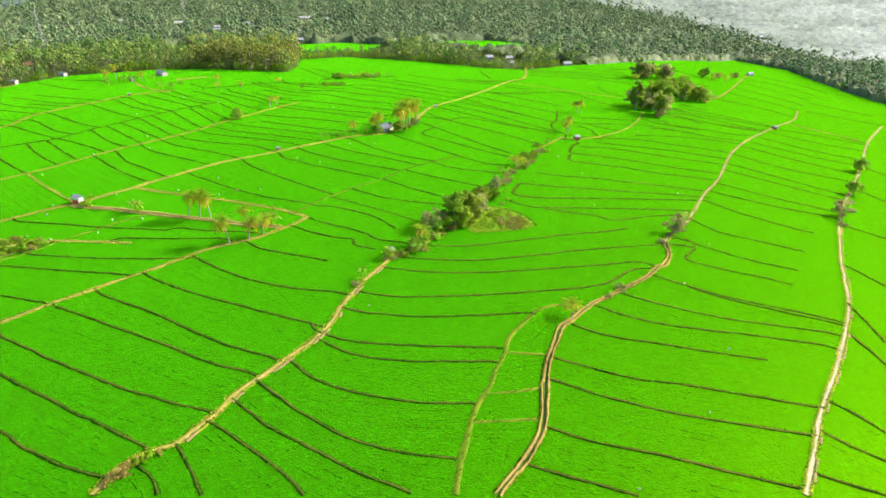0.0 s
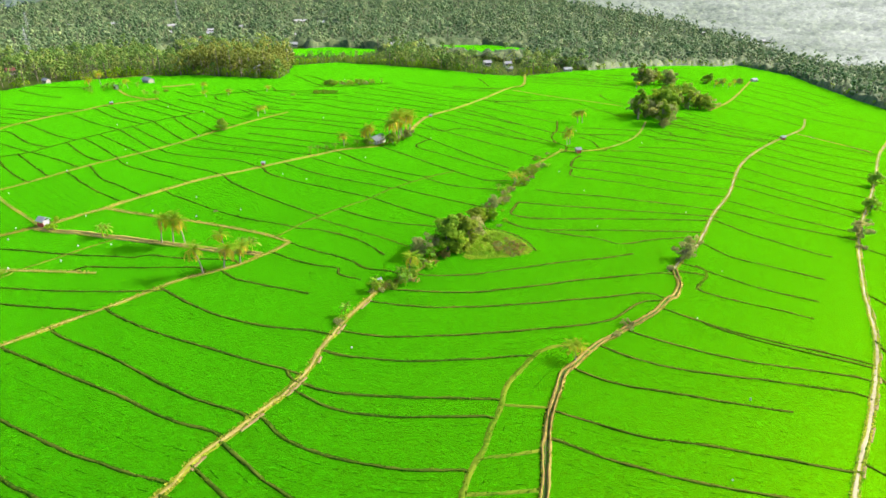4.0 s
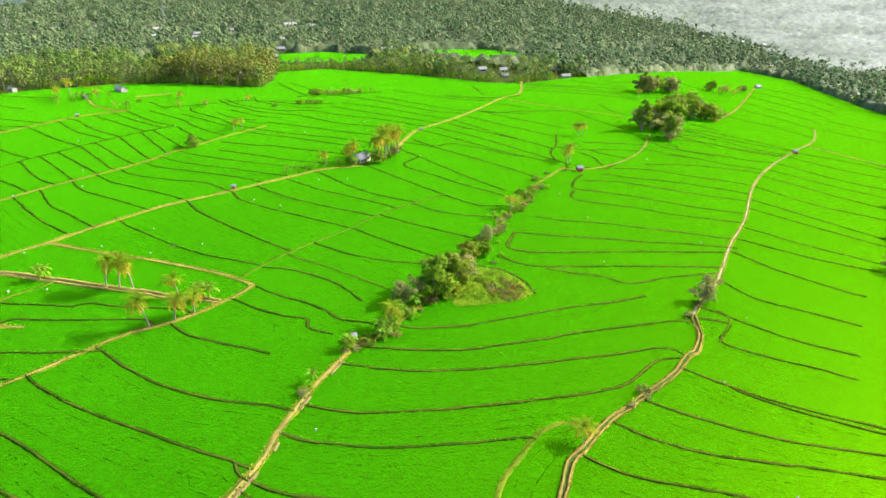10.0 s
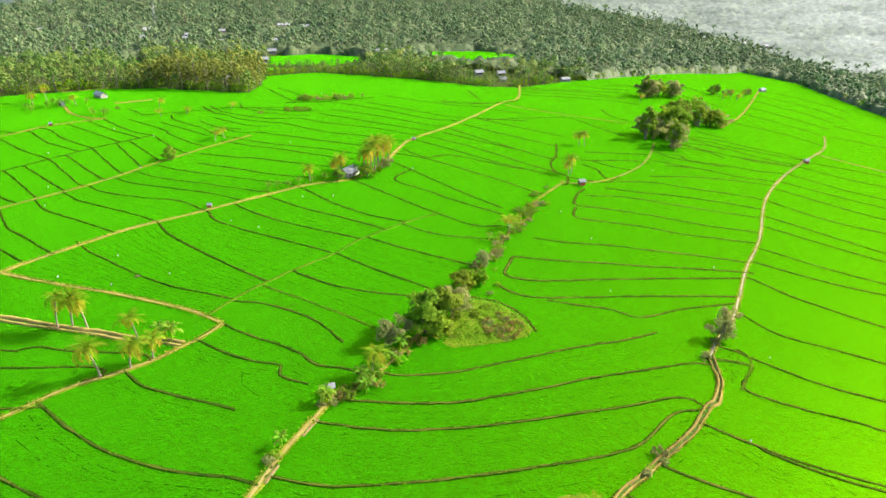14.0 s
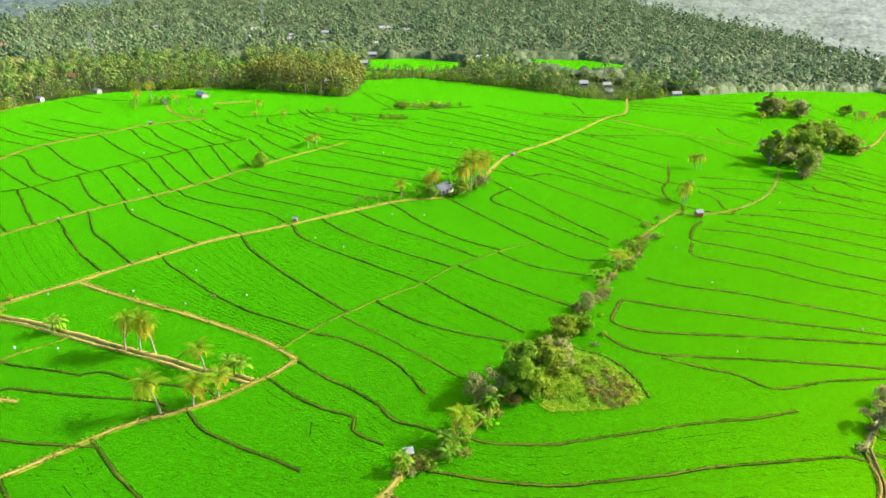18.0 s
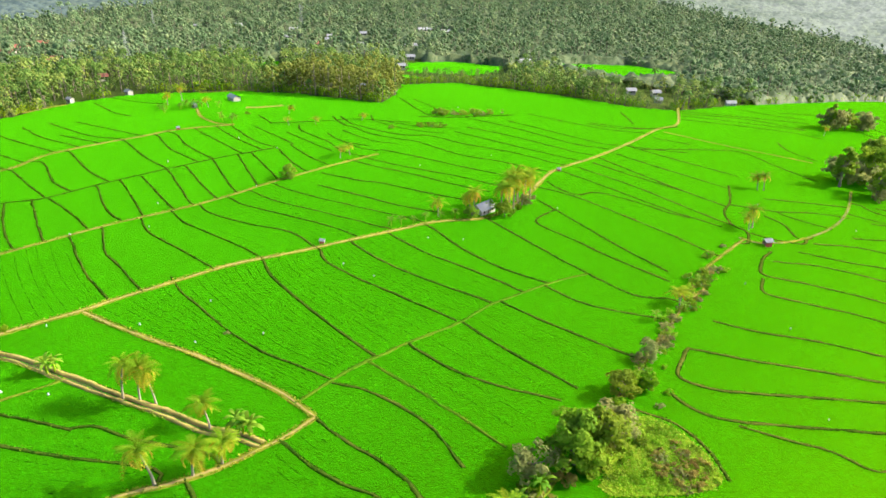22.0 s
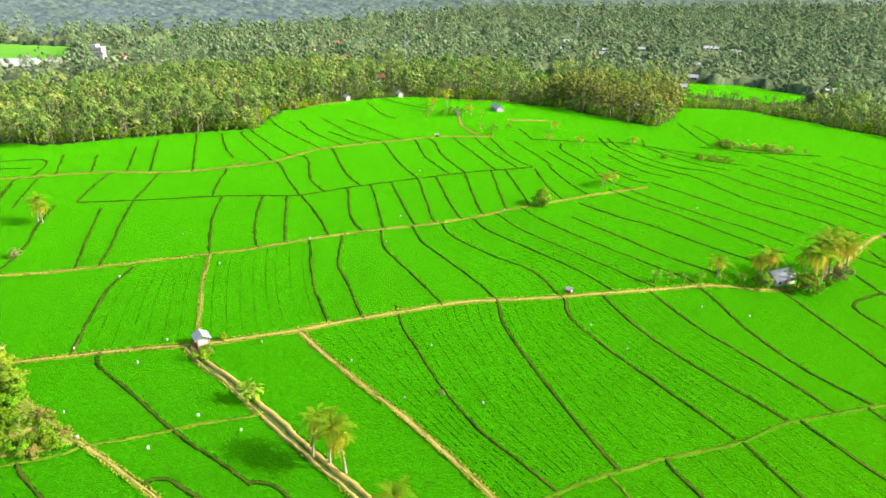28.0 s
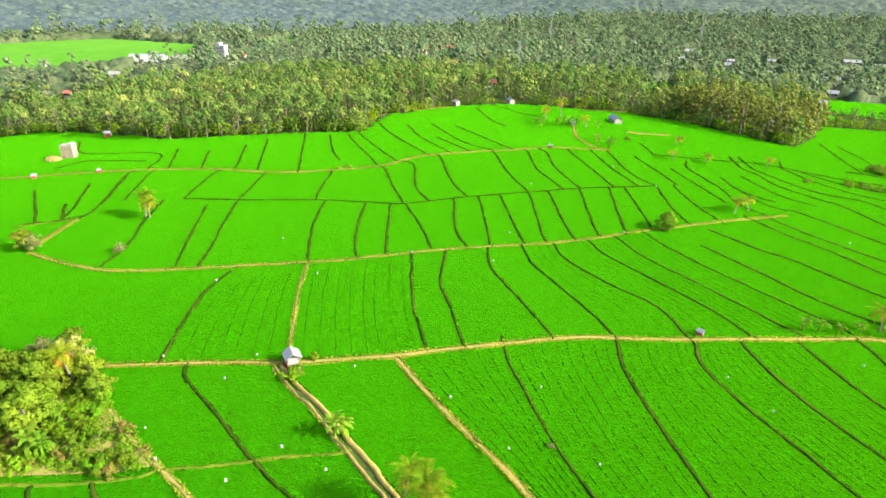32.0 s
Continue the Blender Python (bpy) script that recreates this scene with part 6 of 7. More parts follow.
marker(48.1, 227.0)
marker(77.9, 213.4)
marker(56.2, 141.0)
marker(72.2, 168.5)
marker(42.9, 247.6)
marker(-51.1, 306.5)
marker(-29.8, 331.4)
marker(61.8, 318.2)
marker(89.2, 307.1)
marker(-15.9, 121.7)
marker(43.9, 90.5)
marker(55.3, 111.3)
marker(27.0, 71.7)
marker(-87.1, 163.2)
marker(-110.6, 245.4)
marker(-50.6, 223.2)
marker(-26.6, 247.1)
marker(-3.8, 281.9)

# houses among the trees
far_house(-162.5, 828.1, 13.6, 5.9, 10, 'white')
far_house(-137.6, 816.3, 8.7, 5.3, 0, 'white')
far_house(-41.3, 632.1, 9.9, 5.3, 15, 'white')
far_house(-218.2, 788.2, 6.2, 5.3, 0, 'grey')
far_house(-246.7, 767.3, 5.6, 4.6, 0, 'white')
far_house(-289.1, 759.8, 5.6, 4.6, 20, 'grey')
far_house(-126.7, 611.4, 6.2, 4.6, 0, 'grey')
far_house(-240.0, 708.0, 5.6, 4.6, 30, 'red')
far_house(412.1, 980.3, 7.4, 5.3, 20, 'white')
far_house(433.1, 964.4, 6.2, 5.3, 0, 'white')
far_house(361.7, 996.5, 5.0, 4.0, 0, 'white')
far_house(-379.9, 843.6, 5.0, 4.0, 0, 'white')
far_house(-430.6, 833.9, 5.0, 4.0, 0, 'grey')
far_house(-264.1, 436.9, 4.3, 4.0, 30, 'red')
far_house(-538.1, 370.0, 27.3, 14.4, 25, 'white')
far_house(-534.6, 393.4, 9.9, 5.9, 25, 'white')
far_house(-480.7, 627.6, 12.4, 6.6, 20, 'red')
far_house(-490.6, 664.1, 9.9, 5.9, 0, 'red')
far_house(-633.0, 759.0, 8.7, 5.3, 0, 'red')
far_house(-335.2, 518.8, 5.6, 4.6, 20, 'red')
far_house(-512.1, 434.1, 7.4, 5.3, 0, 'red')
far_house(-487.2, 565.7, 6.2, 5.3, 0, 'grey')
far_house(-384.6, 848.9, 8.7, 5.3, 0, 'white')
far_house(-305.9, 816.2, 8.7, 5.3, 10, 'white')
far_house(-239.1, 742.9, 7.4, 5.3, 0, 'grey')
far_house(-198.3, 712.0, 7.4, 5.3, 0, 'white')
far_house(-149.8, 708.7, 11.2, 5.9, 20, 'white')
far_house(-117.8, 546.0, 5.6, 4.0, 0, 'grey')
far_house(-500.6, 326.9, 7.4, 4.6, 20, 'white')
far_house(-587.9, 314.1, 4.3, 4.0, 0, 'white')
far_house(-466.6, 282.8, 4.3, 4.0, 20, 'red')
far_house(-719.5, 488.9, 5.0, 4.0, 0, 'white')
far_house(-136.2, 457.3, 2.5, 2.6, 0, 'grey')
far_house(-458.4, 584.9, 9.9, 5.9, 0, 'red')
far_house(-468.5, 625.6, 8.7, 5.9, 0, 'red')
far_house(-604.8, 713.3, 7.4, 5.3, 0, 'red')
far_house(-476.7, 680.9, 7.4, 5.3, 0, 'grey')
far_house(-383.3, 547.4, 7.4, 5.3, 0, 'red')
far_house(-370.8, 523.0, 6.2, 5.3, 0, 'red')
far_house(-413.9, 620.7, 5.6, 4.6, 0, 'red')
far_house(49.3, 535.7, 5.0, 4.0, 0, 'grey')
far_house(33.7, 530.7, 5.0, 4.0, 0, 'grey')
white_tower(-518.7, 420.5)

# pylons
pylon(-439.1, 764.4, 26)
pylon(-347.6, 951.1, 24)
pylon(-268.4, 468.5, 26)
pylon(-310.1, 850.3, 26)



def ground_cover(name, label, poly, n, tall, material, seed):
    """Low leafy growth over a patch of rough ground, running a little past its edge."""
    rng = np.random.default_rng(seed)
    p = np.array(poly)
    q = rng.uniform(p.min(0) - .5, p.max(0) + .5, (n, 2))
    q = q[inside(poly)(q[:, 0], q[:, 1])] + rng.normal(0, .45, (int(inside(poly)(q[:, 0], q[:, 1]).sum()), 2))
    c = np.column_stack([q, height(q[:, 0], q[:, 1]) + CANOPY + .15 + rng.uniform(0, tall, len(q))])
    v, f = leaves(rng, c, rng.normal(0, .5, (len(q), 3)) + (.3, .1, 1.0), .16)
    tagged(new(name, mesh_np(name, v, f, [material])), label, "undergrowth", kind="stuff")


ground_cover("undergrowth", "low green ferns and grass on the scrub spit", SPIT, 6500, .4, LEAF_BRIGHT, 3)
ground_cover("undergrowth", "dry yellowing ferns on the scrub spit", SPIT, 4000, .4, GRASS, 4)
ground_cover("undergrowth", "low leafy weeds under the copse trees", COPSE, 11000, .6, LEAF_BRIGHT, 5)
ground_cover("undergrowth", "dry yellow grass under the copse trees", COPSE, 5000, .35, GRASS, 6)
spit_rng = np.random.default_rng(21)
FERN = (18.3, 174.3)
for sx, sy in spit_rng.uniform(np.min(SPIT, axis=0), np.max(SPIT, axis=0), (170, 2)):
    if inside(SPIT)(np.array([sx]), np.array([sy]))[0]:
        dry = math.hypot(sx - FERN[0], (sy - FERN[1]) * .8) < 4.2
        bush(sx, sy, spit_rng.uniform(1.1, 1.7) if dry else spit_rng.uniform(.6, 1.2), ("brown", "brown", "brown", "grey")[spit_rng.integers(4)] if dry else ("bright", "round", "bright", "bright")[spit_rng.integers(4)])
for sx, sy in spit_rng.uniform(np.min(COPSE, axis=0), np.max(COPSE, axis=0), (90, 2)):
    if inside(COPSE)(np.array([sx]), np.array([sy]))[0]:
        bush(sx, sy, spit_rng.uniform(1.0, 3.0), ("bright", "bright", "round", "bright", "brown")[spit_rng.integers(5)])
for (hx, hy), (kx, ky) in zip(HEDGE[:-1], HEDGE[1:]):
    for k in range(max(2, int(math.hypot(kx - hx, ky - hy) / 1.5))):
        u = spit_rng.uniform(0, 1)
        bush(hx + (kx - hx) * u + spit_rng.normal(0, 1.1), hy + (ky - hy) * u + spit_rng.normal(0, 1.1), spit_rng.uniform(.9, 2.4),
             ("bright", "round", "bright", "grey", "brown")[spit_rng.integers(5)])


# ---- woods beyond the paddies ----
CLEARINGS = [[(-8, 615), (41, 699), (85, 686), (74, 619), (20, 583)],
             [(-124, 587), (-92, 613), (-37, 598), (-64, 543), (-108, 527)],
             [(-18, 654), (39, 692), (87, 687), (78, 635), (31, 615), (-8, 605)],
             [(-612, 269), (-747, 307), (-735, 359), (-707, 419), (-621, 457), (-550, 414), (-546, 346), (-567, 299)],
             [(-217, 542), (-213, 567), (-198, 532), (-202, 510)],
             [(-213, 517), (-212, 562), (-201, 528), (-205, 506)],
             [(-638, 523), (-635, 576), (-582, 537), (-575, 499)],
             [(-111, 507), (-105, 517), (-95, 507), (-103, 484)]]
clear_tests = [inside(c) for c in CLEARINGS]
for c in CLEARINGS:
    p = np.array(c, float)
    lo, hi = p.min(0), p.max(0)
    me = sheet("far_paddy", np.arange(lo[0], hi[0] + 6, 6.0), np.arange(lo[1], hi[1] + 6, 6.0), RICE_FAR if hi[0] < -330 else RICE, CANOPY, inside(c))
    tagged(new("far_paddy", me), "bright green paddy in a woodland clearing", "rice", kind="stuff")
HOMES = [(o.matrix_basis.translation.x, o.matrix_basis.translation.y) for o in scene.objects if o.name.startswith(("village_house", "farmhouse", "concrete_tower"))]


ICO = bmesh.new()
bmesh.ops.create_icosphere(ICO, subdivisions=1, radius=1.0)
ICO_V, ICO_F = np.array([v.co[:] for v in ICO.verts]), np.array([[v.index for v in f.verts] for f in ICO.faces])
ICO.free()


def lobes(rng, centres, radii):
    """Uneven leafy masses, one to a centre."""
    vs, fs = [], []
    for k, (c, r) in enumerate(zip(centres, radii)):
        vs.append(c + ICO_V * r * rng.uniform(.55, 1.4, (len(ICO_V), 1)) * (1, 1, .85))
        fs.append(ICO_F[:, [0, 1, 2, 2]] + k * len(ICO_V))
    return np.concatenate(vs), np.concatenate(fs)


def wood_templates(count, sprays, grain, wide=1.0):
    """Trees of a wood, from far or near: trunk, count leafy masses and sprays of leaves on their outside; and two palms."""
    out = []
    for seed, h, sp, lo in ((1, 13, 3.8, .6), (2, 11, 4.3, .2), (3, 16, 3.0, 2.2), (4, 9, 3.8, .0)):
        rng = np.random.default_rng(seed)
        th, u = np.arange(count) * 2.4 + rng.uniform(0, .8, count), np.linspace(-.7, 1.0, count)
        r = np.sqrt(1 - np.minimum(u * u, .96)) * rng.uniform(.35, 1.0, count) * sp * wide
        c = np.stack([r * np.cos(th), r * np.sin(th), lo + (h - lo) * (.5 + .42 * u)], 1)
        rad = sp * wide * rng.uniform(.5, 1.0, count) * .95 / math.sqrt(count)
        lv, lf = lobes(rng, c, rad)
        k = rng.integers(0, count, sprays)
        d = rng.normal(0, 1, (sprays, 3)) + (0, 0, .25)
        d /= np.linalg.norm(d, axis=1)[:, None]
        cv, cf = leaves(rng, c[k] + d * (rad[k] * rng.uniform(.8, 1.7, sprays))[:, None] * (1, 1, .8), d, grain)
        tv, tf = tube([(0, 0, -1), (.1, 0, h * .35), (.2, .1, h * .75)], [.26, .2, .1], 5)
        v, f = joined([(tv, tf), (lv, lf), (cv, cf)])
        out.append((v, f, np.r_[np.zeros(len(tf), int), np.ones(len(f) - len(tf), int)]))
    for seed, h in ((5, 11.0), (6, 13.0)):          # coconut palms
        rng = np.random.default_rng(seed)
        vs, fs = [], []
        tv, tf = tube([(0, 0, -1), (.4, 0, h * .5), (.9, .2, h)], [.22, .17, .13], 5)
        n = len(tv)
        for k in range(19):
            a, up = k * 2.4, rng.uniform(-.6, 1.1)
            d = np.array([math.cos(a), math.sin(a), 0])
            sd = np.array([-d[1], d[0], 0])
            o = np.array([.9, .2, h])
            m = o + d * 1.9 + (0, 0, up * 1.4)
            e = o + d * 3.6 + (0, 0, up * 1.4 - 1.7)
            vs.append(np.array([o, m - sd * .55 - (0, 0, .25), m, m, m + sd * .55 - (0, 0, .25), o, m, m - sd * .55 - (0, 0, .25), e, e, m + sd * .55 - (0, 0, .25), m]))
            fs.append(np.array([(0, 1, 2, 2), (3, 4, 5, 5), (6, 7, 8, 8), (9, 10, 11, 11)]) + n)
            n += 12
        f = np.concatenate([tf] + fs)
        out.append((np.concatenate([tv] + vs), f, np.r_[np.zeros(len(tf), int), np.ones(len(f) - len(tf), int)]))
    return out


def woods(name, label, spots, mats, templates, low, high):
    """One joined wood: a turned and scaled tree on each spot."""
    rng = np.random.default_rng(len(spots))
    vs, fs, ms, ts, n = [], [], [], [], 0
    for x, y in spots:
        v, f, m = templates[rng.integers(len(templates))]
        a, s = rng.uniform(0, 6.28), rng.uniform(low, high)
        r = np.array([[math.cos(a), math.sin(a), 0], [-math.sin(a), math.cos(a), 0], [0, 0, 1]])
        w = (v * (s, s, s * rng.uniform(.85, 1.2))) @ r
        w = w + (x, y, ground_at(x, y))
        vs.append(w)
        fs.append(f + n)
        ms.append(m)
        ts.append(np.full(len(f), rng.uniform(0, 1)))
        n += len(v)
    f = np.concatenate(fs)
    quads = f[f[:, 2] != f[:, 3]]
    mi = np.concatenate(ms)
    tri = f[f[:, 2] == f[:, 3]][:, :3]
    v = np.concatenate(vs)
    faces = np.concatenate([quads[:, [0, 1, 2]], quads[:, [0, 2, 3]], tri])
    full = f[:, 2] != f[:, 3]
    idx, tone = (np.concatenate([q[full], q[full], q[~full]]) for q in (mi, np.concatenate(ts)))
    me = mesh_np(name, v, faces, mats, idx, smooth=True)
    me.attributes.new("tone", "FLOAT", "FACE").data.foreach_set("value", tone.astype(np.float32))
    return tagged(new(name, me), label, "woodland", kind="stuff")


def reach(a):
    """How far the green woods go before the blue distance takes over, by bearing."""
    return np.interp(a, [-44, -30, -18, -5, 15, 30, 54], [800, 860, 1080, 1180, 1120, 1100, 840])


def spread(rng, n, r0, r1, a0, a1, gap):
    """Random spots between two ranges and bearings, off the fields, clearings and the fronts of houses."""
    r = np.sqrt(rng.uniform(r0 * r0, r1 * r1, n * 6))
    a = np.radians(rng.uniform(a0, a1, n * 6))
    x, y = -r * np.sin(a), 60 + r * np.cos(a)
    bad = in_field(x, y) | (r > reach(np.degrees(a)) * (r1 < 1200) + 9999 * (r1 >= 1200)) | (r < reach(np.degrees(a)) * (r1 >= 1200))
    dx, dy = -x, 90 - y
    d = np.hypot(dx, dy)
    dx, dy = dx / d, dy / d
    low = np.zeros(len(x), bool)
    for t in clear_tests:
        bad |= t(x, y)
        for q in (18, 36, 54):
            low |= t(x - dx * q, y - dy * q)
    for hx, hy in HOMES:
        al, ac = (x - hx) * dx + (y - hy) * dy, (x - hx) * dy - (y - hy) * dx
        bad |= (al > -10) & (al < 9) & (np.abs(ac) < 10)
        low |= (al >= 9) & (al < 50) & (np.abs(ac) < 9)
    out, cells = [], set()
    for k in np.nonzero(~bad)[0]:
        c = (int(x[k] // gap), int(y[k] // gap))
        if c in cells:
            continue
        cells.add(c)
        (LOW if low[k] else out).append((float(x[k]), float(y[k])))
        if len(out) >= n:
            break
    return out


LOW = []
wrng = np.random.default_rng(77)
NEAR = wood_templates(18, 180, .46)
TEMPL = wood_templates(13, 80, .6)
LIGHT = wood_templates(8, 28, .7, 1.1)
NEAR, TEMPL, LIGHT = NEAR[:4] * 2 + NEAR[4:] * 3, TEMPL[:4] * 2 + TEMPL[4:] * 3, LIGHT[:4] * 2 + LIGHT[4:]
woods("woodland", "mixed broadleaf and coconut woodland along the paddies", spread(wrng, 1500, 215, 340, -40, 84, 4.6), [BARK, WOODS], NEAR, .4, .95)
woods("woodland", "mixed broadleaf and coconut woodland behind the paddies", spread(wrng, 2500, 340, 520, -40, 84, 5.2), [BARK, WOODS], TEMPL, .42, 1.0)
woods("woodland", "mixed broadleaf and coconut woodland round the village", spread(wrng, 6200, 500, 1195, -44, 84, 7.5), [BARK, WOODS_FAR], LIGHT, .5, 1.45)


def backdrop_material():
    """Far hills, blue with distance on one side, bright towards the sun's side: this haze is painted into a glow."""
    m, nt, lk = nodes_of("far_hills")
    geo = nt.new("ShaderNodeNewGeometry").outputs["Position"]
    sep = nt.new("ShaderNodeSeparateXYZ")
    lk.new(geo, sep.inputs[0])
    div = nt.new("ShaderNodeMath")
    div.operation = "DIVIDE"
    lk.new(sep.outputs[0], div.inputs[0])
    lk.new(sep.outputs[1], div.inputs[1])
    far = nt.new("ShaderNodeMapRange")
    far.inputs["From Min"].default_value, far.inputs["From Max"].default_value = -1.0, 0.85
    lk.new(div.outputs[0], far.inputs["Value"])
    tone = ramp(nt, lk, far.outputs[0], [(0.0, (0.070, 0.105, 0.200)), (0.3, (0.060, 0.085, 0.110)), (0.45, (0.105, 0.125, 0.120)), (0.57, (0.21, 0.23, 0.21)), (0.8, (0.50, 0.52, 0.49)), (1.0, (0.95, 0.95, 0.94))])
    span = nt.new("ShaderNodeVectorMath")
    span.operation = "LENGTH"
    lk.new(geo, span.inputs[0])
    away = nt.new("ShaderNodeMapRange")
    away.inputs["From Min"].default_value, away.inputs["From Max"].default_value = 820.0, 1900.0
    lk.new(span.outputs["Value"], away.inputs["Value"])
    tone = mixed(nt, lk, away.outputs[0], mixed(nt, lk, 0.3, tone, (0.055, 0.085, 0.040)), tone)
    f = noise_tex(nt, lk, 0.11, 6, 0.7, geo)
    col = mixed(nt, lk, ramp(nt, lk, f, [(0.40, (0, 0, 0)), (0.60, (0.6, 0.6, 0.6))]), tone, mixed(nt, lk, 0.62, tone, (0.02, 0.035, 0.02)))
    groves = noise_tex(nt, lk, 0.014, 5, 0.6, geo)
    col = mixed(nt, lk, ramp(nt, lk, groves, [(0.42, (0, 0, 0)), (0.58, (0.65, 0.65, 0.65))]), col, mixed(nt, lk, 0.6, col, (0.025, 0.04, 0.03)))
    b = nt["Principled BSDF"]
    tint = nt.new("ShaderNodeAttribute")
    tint.attribute_name = "tone"
    lk.new(ramp(nt, lk, tint.outputs["Fac"], [(0.0, (0.035, 0.048, 0.036)), (0.5, (0.052, 0.07, 0.05)), (1.0, (0.085, 0.105, 0.065))]), b.inputs["Base Color"])
    b.inputs["Roughness"].default_value, b.inputs["Specular IOR Level"].default_value = 1.0, 0.0
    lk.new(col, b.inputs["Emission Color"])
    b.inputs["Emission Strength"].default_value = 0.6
    return m


def canopy_ring(name, label, r0, r1, growth, step, lift, material, kind):
    """A lumpy roof of treetops between two ranges."""
    rng = np.random.default_rng(int(r0))
    rs = r0 * growth ** np.arange(int(math.log(r1 / r0) / math.log(growth)) + 1)
    an = np.radians(np.arange(-62, 104, step))
    R, A = np.meshgrid(rs, an)
    R = R * (1 + rng.normal(0, (growth - 1) * .3, R.shape))
    if r1 > 1200:
        R = R * reach(np.degrees(A)) / 1130
    A = A + rng.normal(0, radians(step) * .3, A.shape)
    X, Y = -R * np.sin(A), 60 + R * np.cos(A)
    Z = height(X, Y) + rng.uniform(.1, 1.0, X.shape) ** 1.3 * lift
    n = len(rs)
    i = np.arange(len(an) - 1)[:, None] * n + np.arange(n - 1)[None]
    f = np.stack([i, i + 1, i + n + 1, i + n], -1).reshape(-1, 4)
    v = np.stack([X, Y, Z], -1).reshape(-1, 3)
    c = v[f].mean(1)
    bad = in_field(c[:, 0], c[:, 1])
    if r1 < 1200:
        bad |= np.hypot(c[:, 0], c[:, 1] - 60) > reach(np.degrees(np.arctan2(-c[:, 0], c[:, 1] - 60))) + 15
    for k in range(4):
        bad |= in_field(v[f[:, k], 0], v[f[:, k], 1])
    for t in clear_tests:
        for k in range(4):
            bad |= t(v[f[:, k], 0], v[f[:, k], 1])
    for hx, hy in HOMES:
        d = np.array([-hx, 90 - hy]) / math.hypot(hx, 90 - hy)
        al = (c[:, 0] - hx) * d[0] + (c[:, 1] - hy) * d[1]
        ac = (c[:, 0] - hx) * d[1] - (c[:, 1] - hy) * d[0]
        bad |= (al > -14) & (al < 40) & (np.abs(ac) < 13)
    rimmed = np.unique(np.concatenate([f[bad].ravel(), np.arange(0, len(v), n)]))
    v[rimmed, 2] = height(v[rimmed, 0], v[rimmed, 1]) - .3      # the canopy comes down to the ground at its edges
    me = mesh_np(name, v, f[~bad], [material], smooth=True)
    me.attributes.new("tone", "FLOAT", "FACE").data.foreach_set("value", rng.uniform(.3, .7, int((~bad).sum())).astype(np.float32))
    return tagged(new(name, me), label, "woodland", kind=kind)


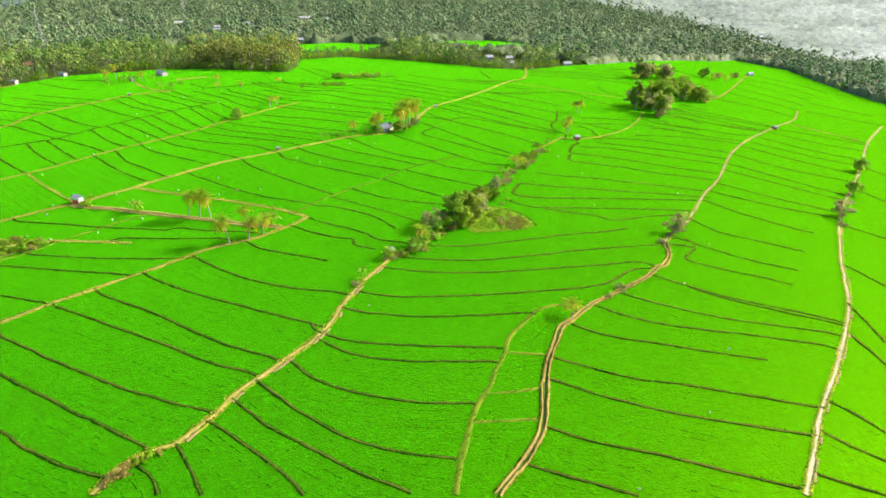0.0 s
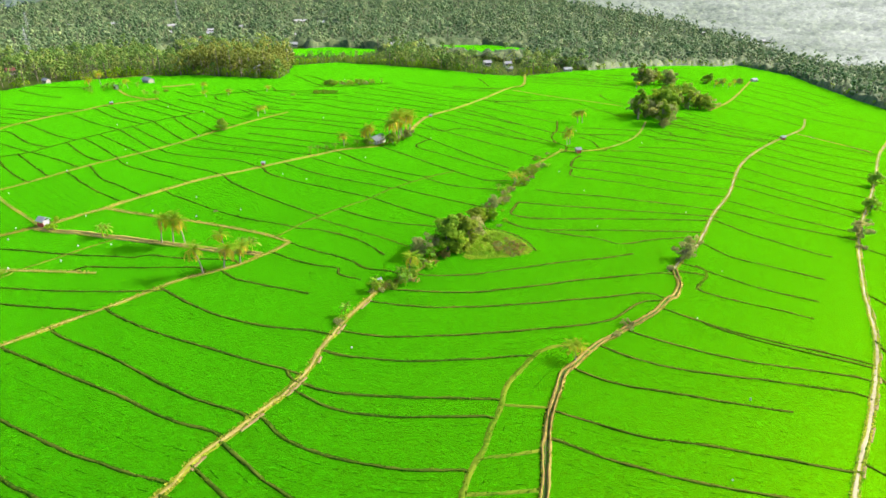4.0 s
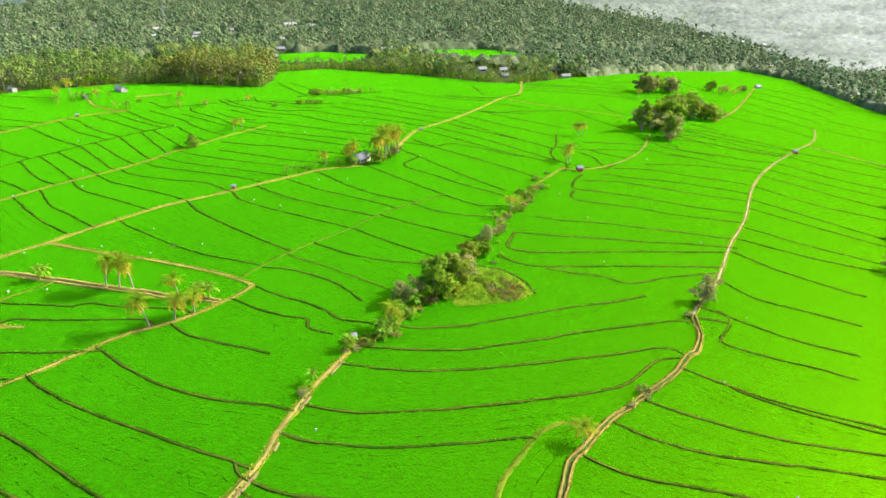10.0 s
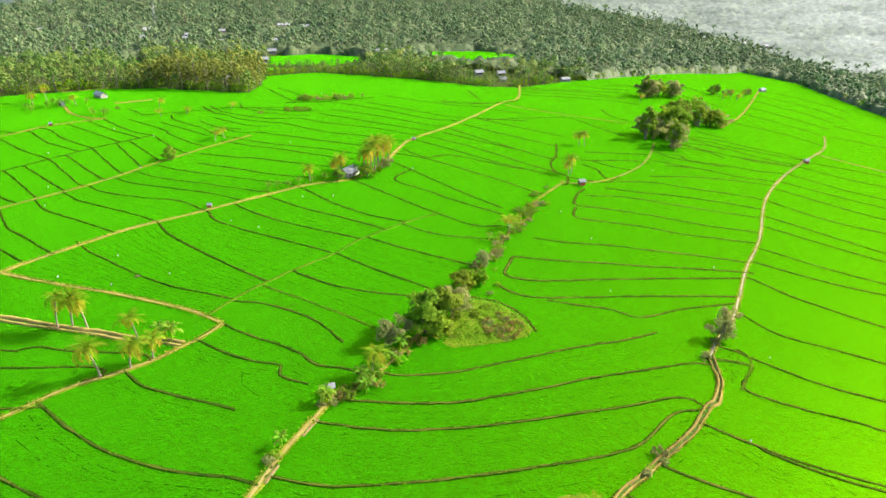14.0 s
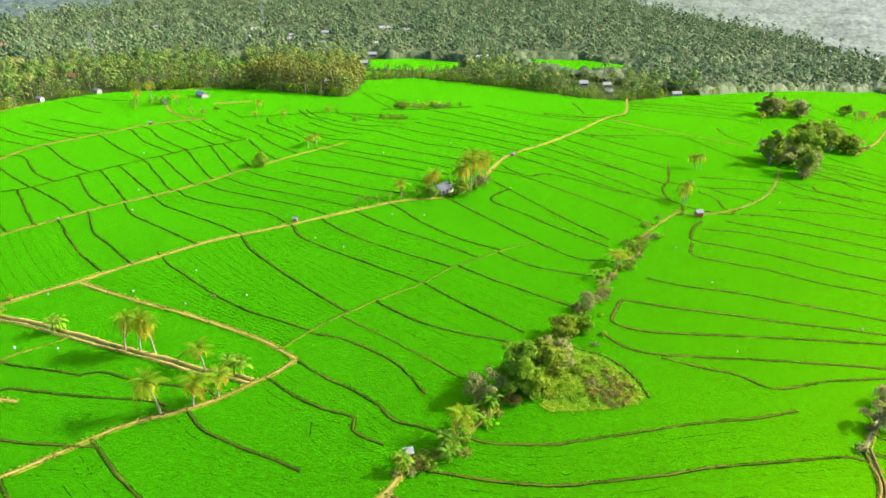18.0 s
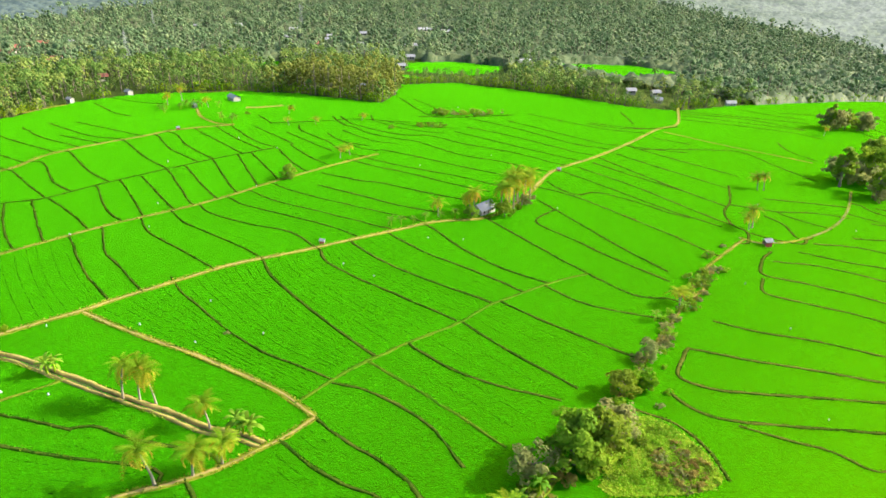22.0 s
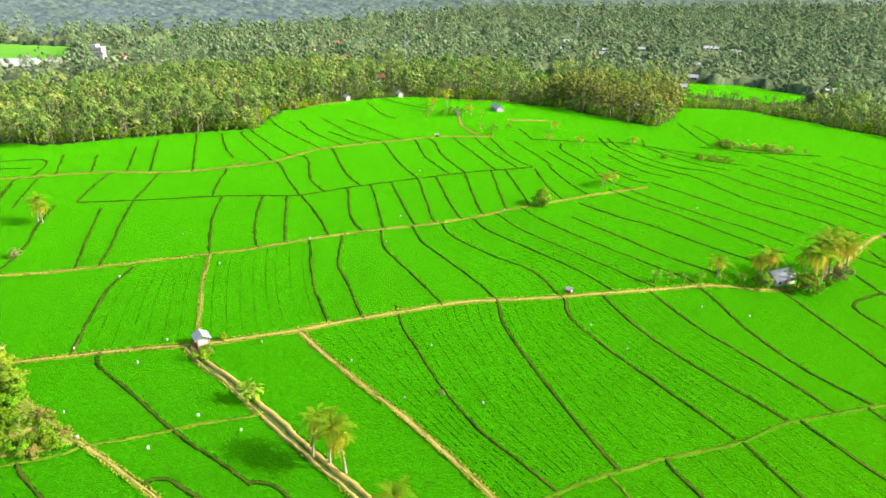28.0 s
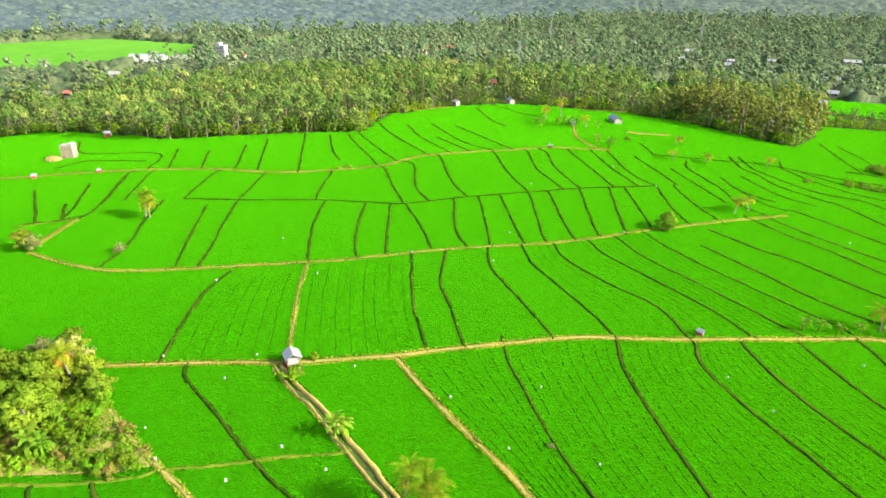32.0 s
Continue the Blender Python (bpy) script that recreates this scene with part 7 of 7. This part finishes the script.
def crown_roof(name, label, lo, hi, cell, grid, tall, material, kind):
    """Treetops crowding together, seen from afar: a rounded crown for each tree, between two ranges."""
    rng = np.random.default_rng(int(lo * 7 + hi))
    ox, oy = -hi, -60.0
    xs, ys = np.arange(ox, min(hi, 1150), grid), np.arange(oy, hi + 60, grid)
    X, Y = np.meshgrid(xs, ys)
    X, Y = X + rng.uniform(-.3, .3, X.shape) * grid, Y + rng.uniform(-.3, .3, Y.shape) * grid
    r, a = np.hypot(X, Y - 60), np.degrees(np.arctan2(-X, Y - 60))
    nx, ny = int((xs[-1] - ox) / cell) + 3, int((ys[-1] - oy) / cell) + 3
    jx, jy = rng.uniform(.1, .9, (ny, nx)), rng.uniform(.1, .9, (ny, nx))
    top, wide, tone = tall * rng.uniform(.35, 1.0, (ny, nx)), cell * rng.uniform(.55, 1.0, (ny, nx)), rng.uniform(0, 1, (ny, nx))
    ci, cj = ((Y - oy) / cell).astype(int), ((X - ox) / cell).astype(int)
    Z, T = np.full(X.shape, tall * .18), np.full(X.shape, .3)
    for di in (-1, 0, 1):
        for dj in (-1, 0, 1):
            i, j = np.clip(ci + di, 0, ny - 1), np.clip(cj + dj, 0, nx - 1)
            d = np.hypot(X - ox - (j + jx[i, j]) * cell, Y - oy - (i + jy[i, j]) * cell) / wide[i, j]
            z = top[i, j] * np.sqrt(np.maximum(0, 1 - d * d))
            T = np.where(z > Z, tone[i, j], T)
            Z = np.maximum(Z, z)
    Z = Z * (1 + rng.normal(0, .07, Z.shape)) + height(X, Y)
    n = len(xs)
    i = np.arange(len(ys) - 1)[:, None] * n + np.arange(n - 1)[None]
    f = np.stack([i, i + 1, i + n + 1, i + n], -1).reshape(-1, 4)
    v, T = np.stack([X, Y, Z], -1).reshape(-1, 3), T.ravel()
    limit = reach(a).ravel()
    c = f[:, 0]
    rc, ac = r.ravel()[c], a.ravel()[c]
    keep = (ac > -46) & (ac < 86) & (rc > (lo if kind == "stuff" else limit[c])) & (rc < (limit[c] + grid if kind == "stuff" else hi))
    f = f[keep]
    m = v[f].mean(1)
    bad = in_field(m[:, 0], m[:, 1])
    for t in clear_tests:
        bad |= t(m[:, 0], m[:, 1])
    for hx, hy in HOMES:
        d = np.array([-hx, 90 - hy]) / math.hypot(hx, 90 - hy)
        al = (m[:, 0] - hx) * d[0] + (m[:, 1] - hy) * d[1]
        across = (m[:, 0] - hx) * d[1] - (m[:, 1] - hy) * d[0]
        bad |= (al > -10) & (al < 34) & (np.abs(across) < 9)
    rim = np.unique(f[bad])
    v[rim, 2] = height(v[rim, 0], v[rim, 1]) - .3
    f = f[~bad]
    used = np.unique(f)
    back = np.zeros(len(v), int)
    back[used] = np.arange(len(used))
    me = mesh_np(name, v[used], back[f], [material], smooth=True)
    me.attributes.new("tone", "FLOAT", "FACE").data.foreach_set("value", T[f[:, 0]].astype(np.float32))
    return tagged(new(name, me), label, "woodland", kind=kind)


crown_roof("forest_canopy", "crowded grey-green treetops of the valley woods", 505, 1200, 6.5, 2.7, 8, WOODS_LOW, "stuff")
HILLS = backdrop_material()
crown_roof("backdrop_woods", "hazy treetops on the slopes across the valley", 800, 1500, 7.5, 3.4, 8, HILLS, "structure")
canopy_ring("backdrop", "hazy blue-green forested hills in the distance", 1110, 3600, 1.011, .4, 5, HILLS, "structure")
EDGE = np.array(FIELD_EDGE, float)
rim = []
for (x0, y0), (x1, y1) in zip(EDGE[:34], EDGE[1:35]):
    L = math.hypot(x1 - x0, y1 - y0)
    nx, ny = -(y1 - y0) / L, (x1 - x0) / L
    for k in range(int(L / 1.0)):
        t = (k + wrng.uniform(0, 1)) * 1.0 / L
        o = wrng.uniform(1.2, 9)
        x, y = x0 + (x1 - x0) * t + nx * o, y0 + (y1 - y0) * t + ny * o
        d = np.array([-x, 90 - y]) / math.hypot(x, 90 - y)
        if not in_field(np.array([x]), np.array([y]))[0] and not any(-8 < (x - hx) * d[0] + (y - hy) * d[1] < 30 and abs((x - hx) * d[1] - (y - hy) * d[0]) < 8 for hx, hy in HOMES):
            rim.append((x, y))
woods("wood_edge", "low leafy trees and bananas at the paddy edge", rim, [BARK, LEAF_BRIGHT], [LIGHT[1], LIGHT[3]], .16, .48)
stand = [(-152 + 60 * wrng.uniform(0, 1), 0) for k in range(60)]
stand = [(x, 393 + (x + 136) * .42 + wrng.uniform(3, 42) if x > -136 else 410 + wrng.uniform(2, 30)) for x, _ in stand]
woods("tall_stand", "stand of tall olive-green trees at the paddy edge", [s for s in stand if not in_field(np.array([s[0]]), np.array([s[1]]))[0]], [PALM_BARK, BAMBOO], NEAR[:3], 1.0, 1.35)
woods("low_scrub", "low bananas and shrubs before the far paddies", LOW, [BARK, WOODS], LIGHT[:8], .22, .42)
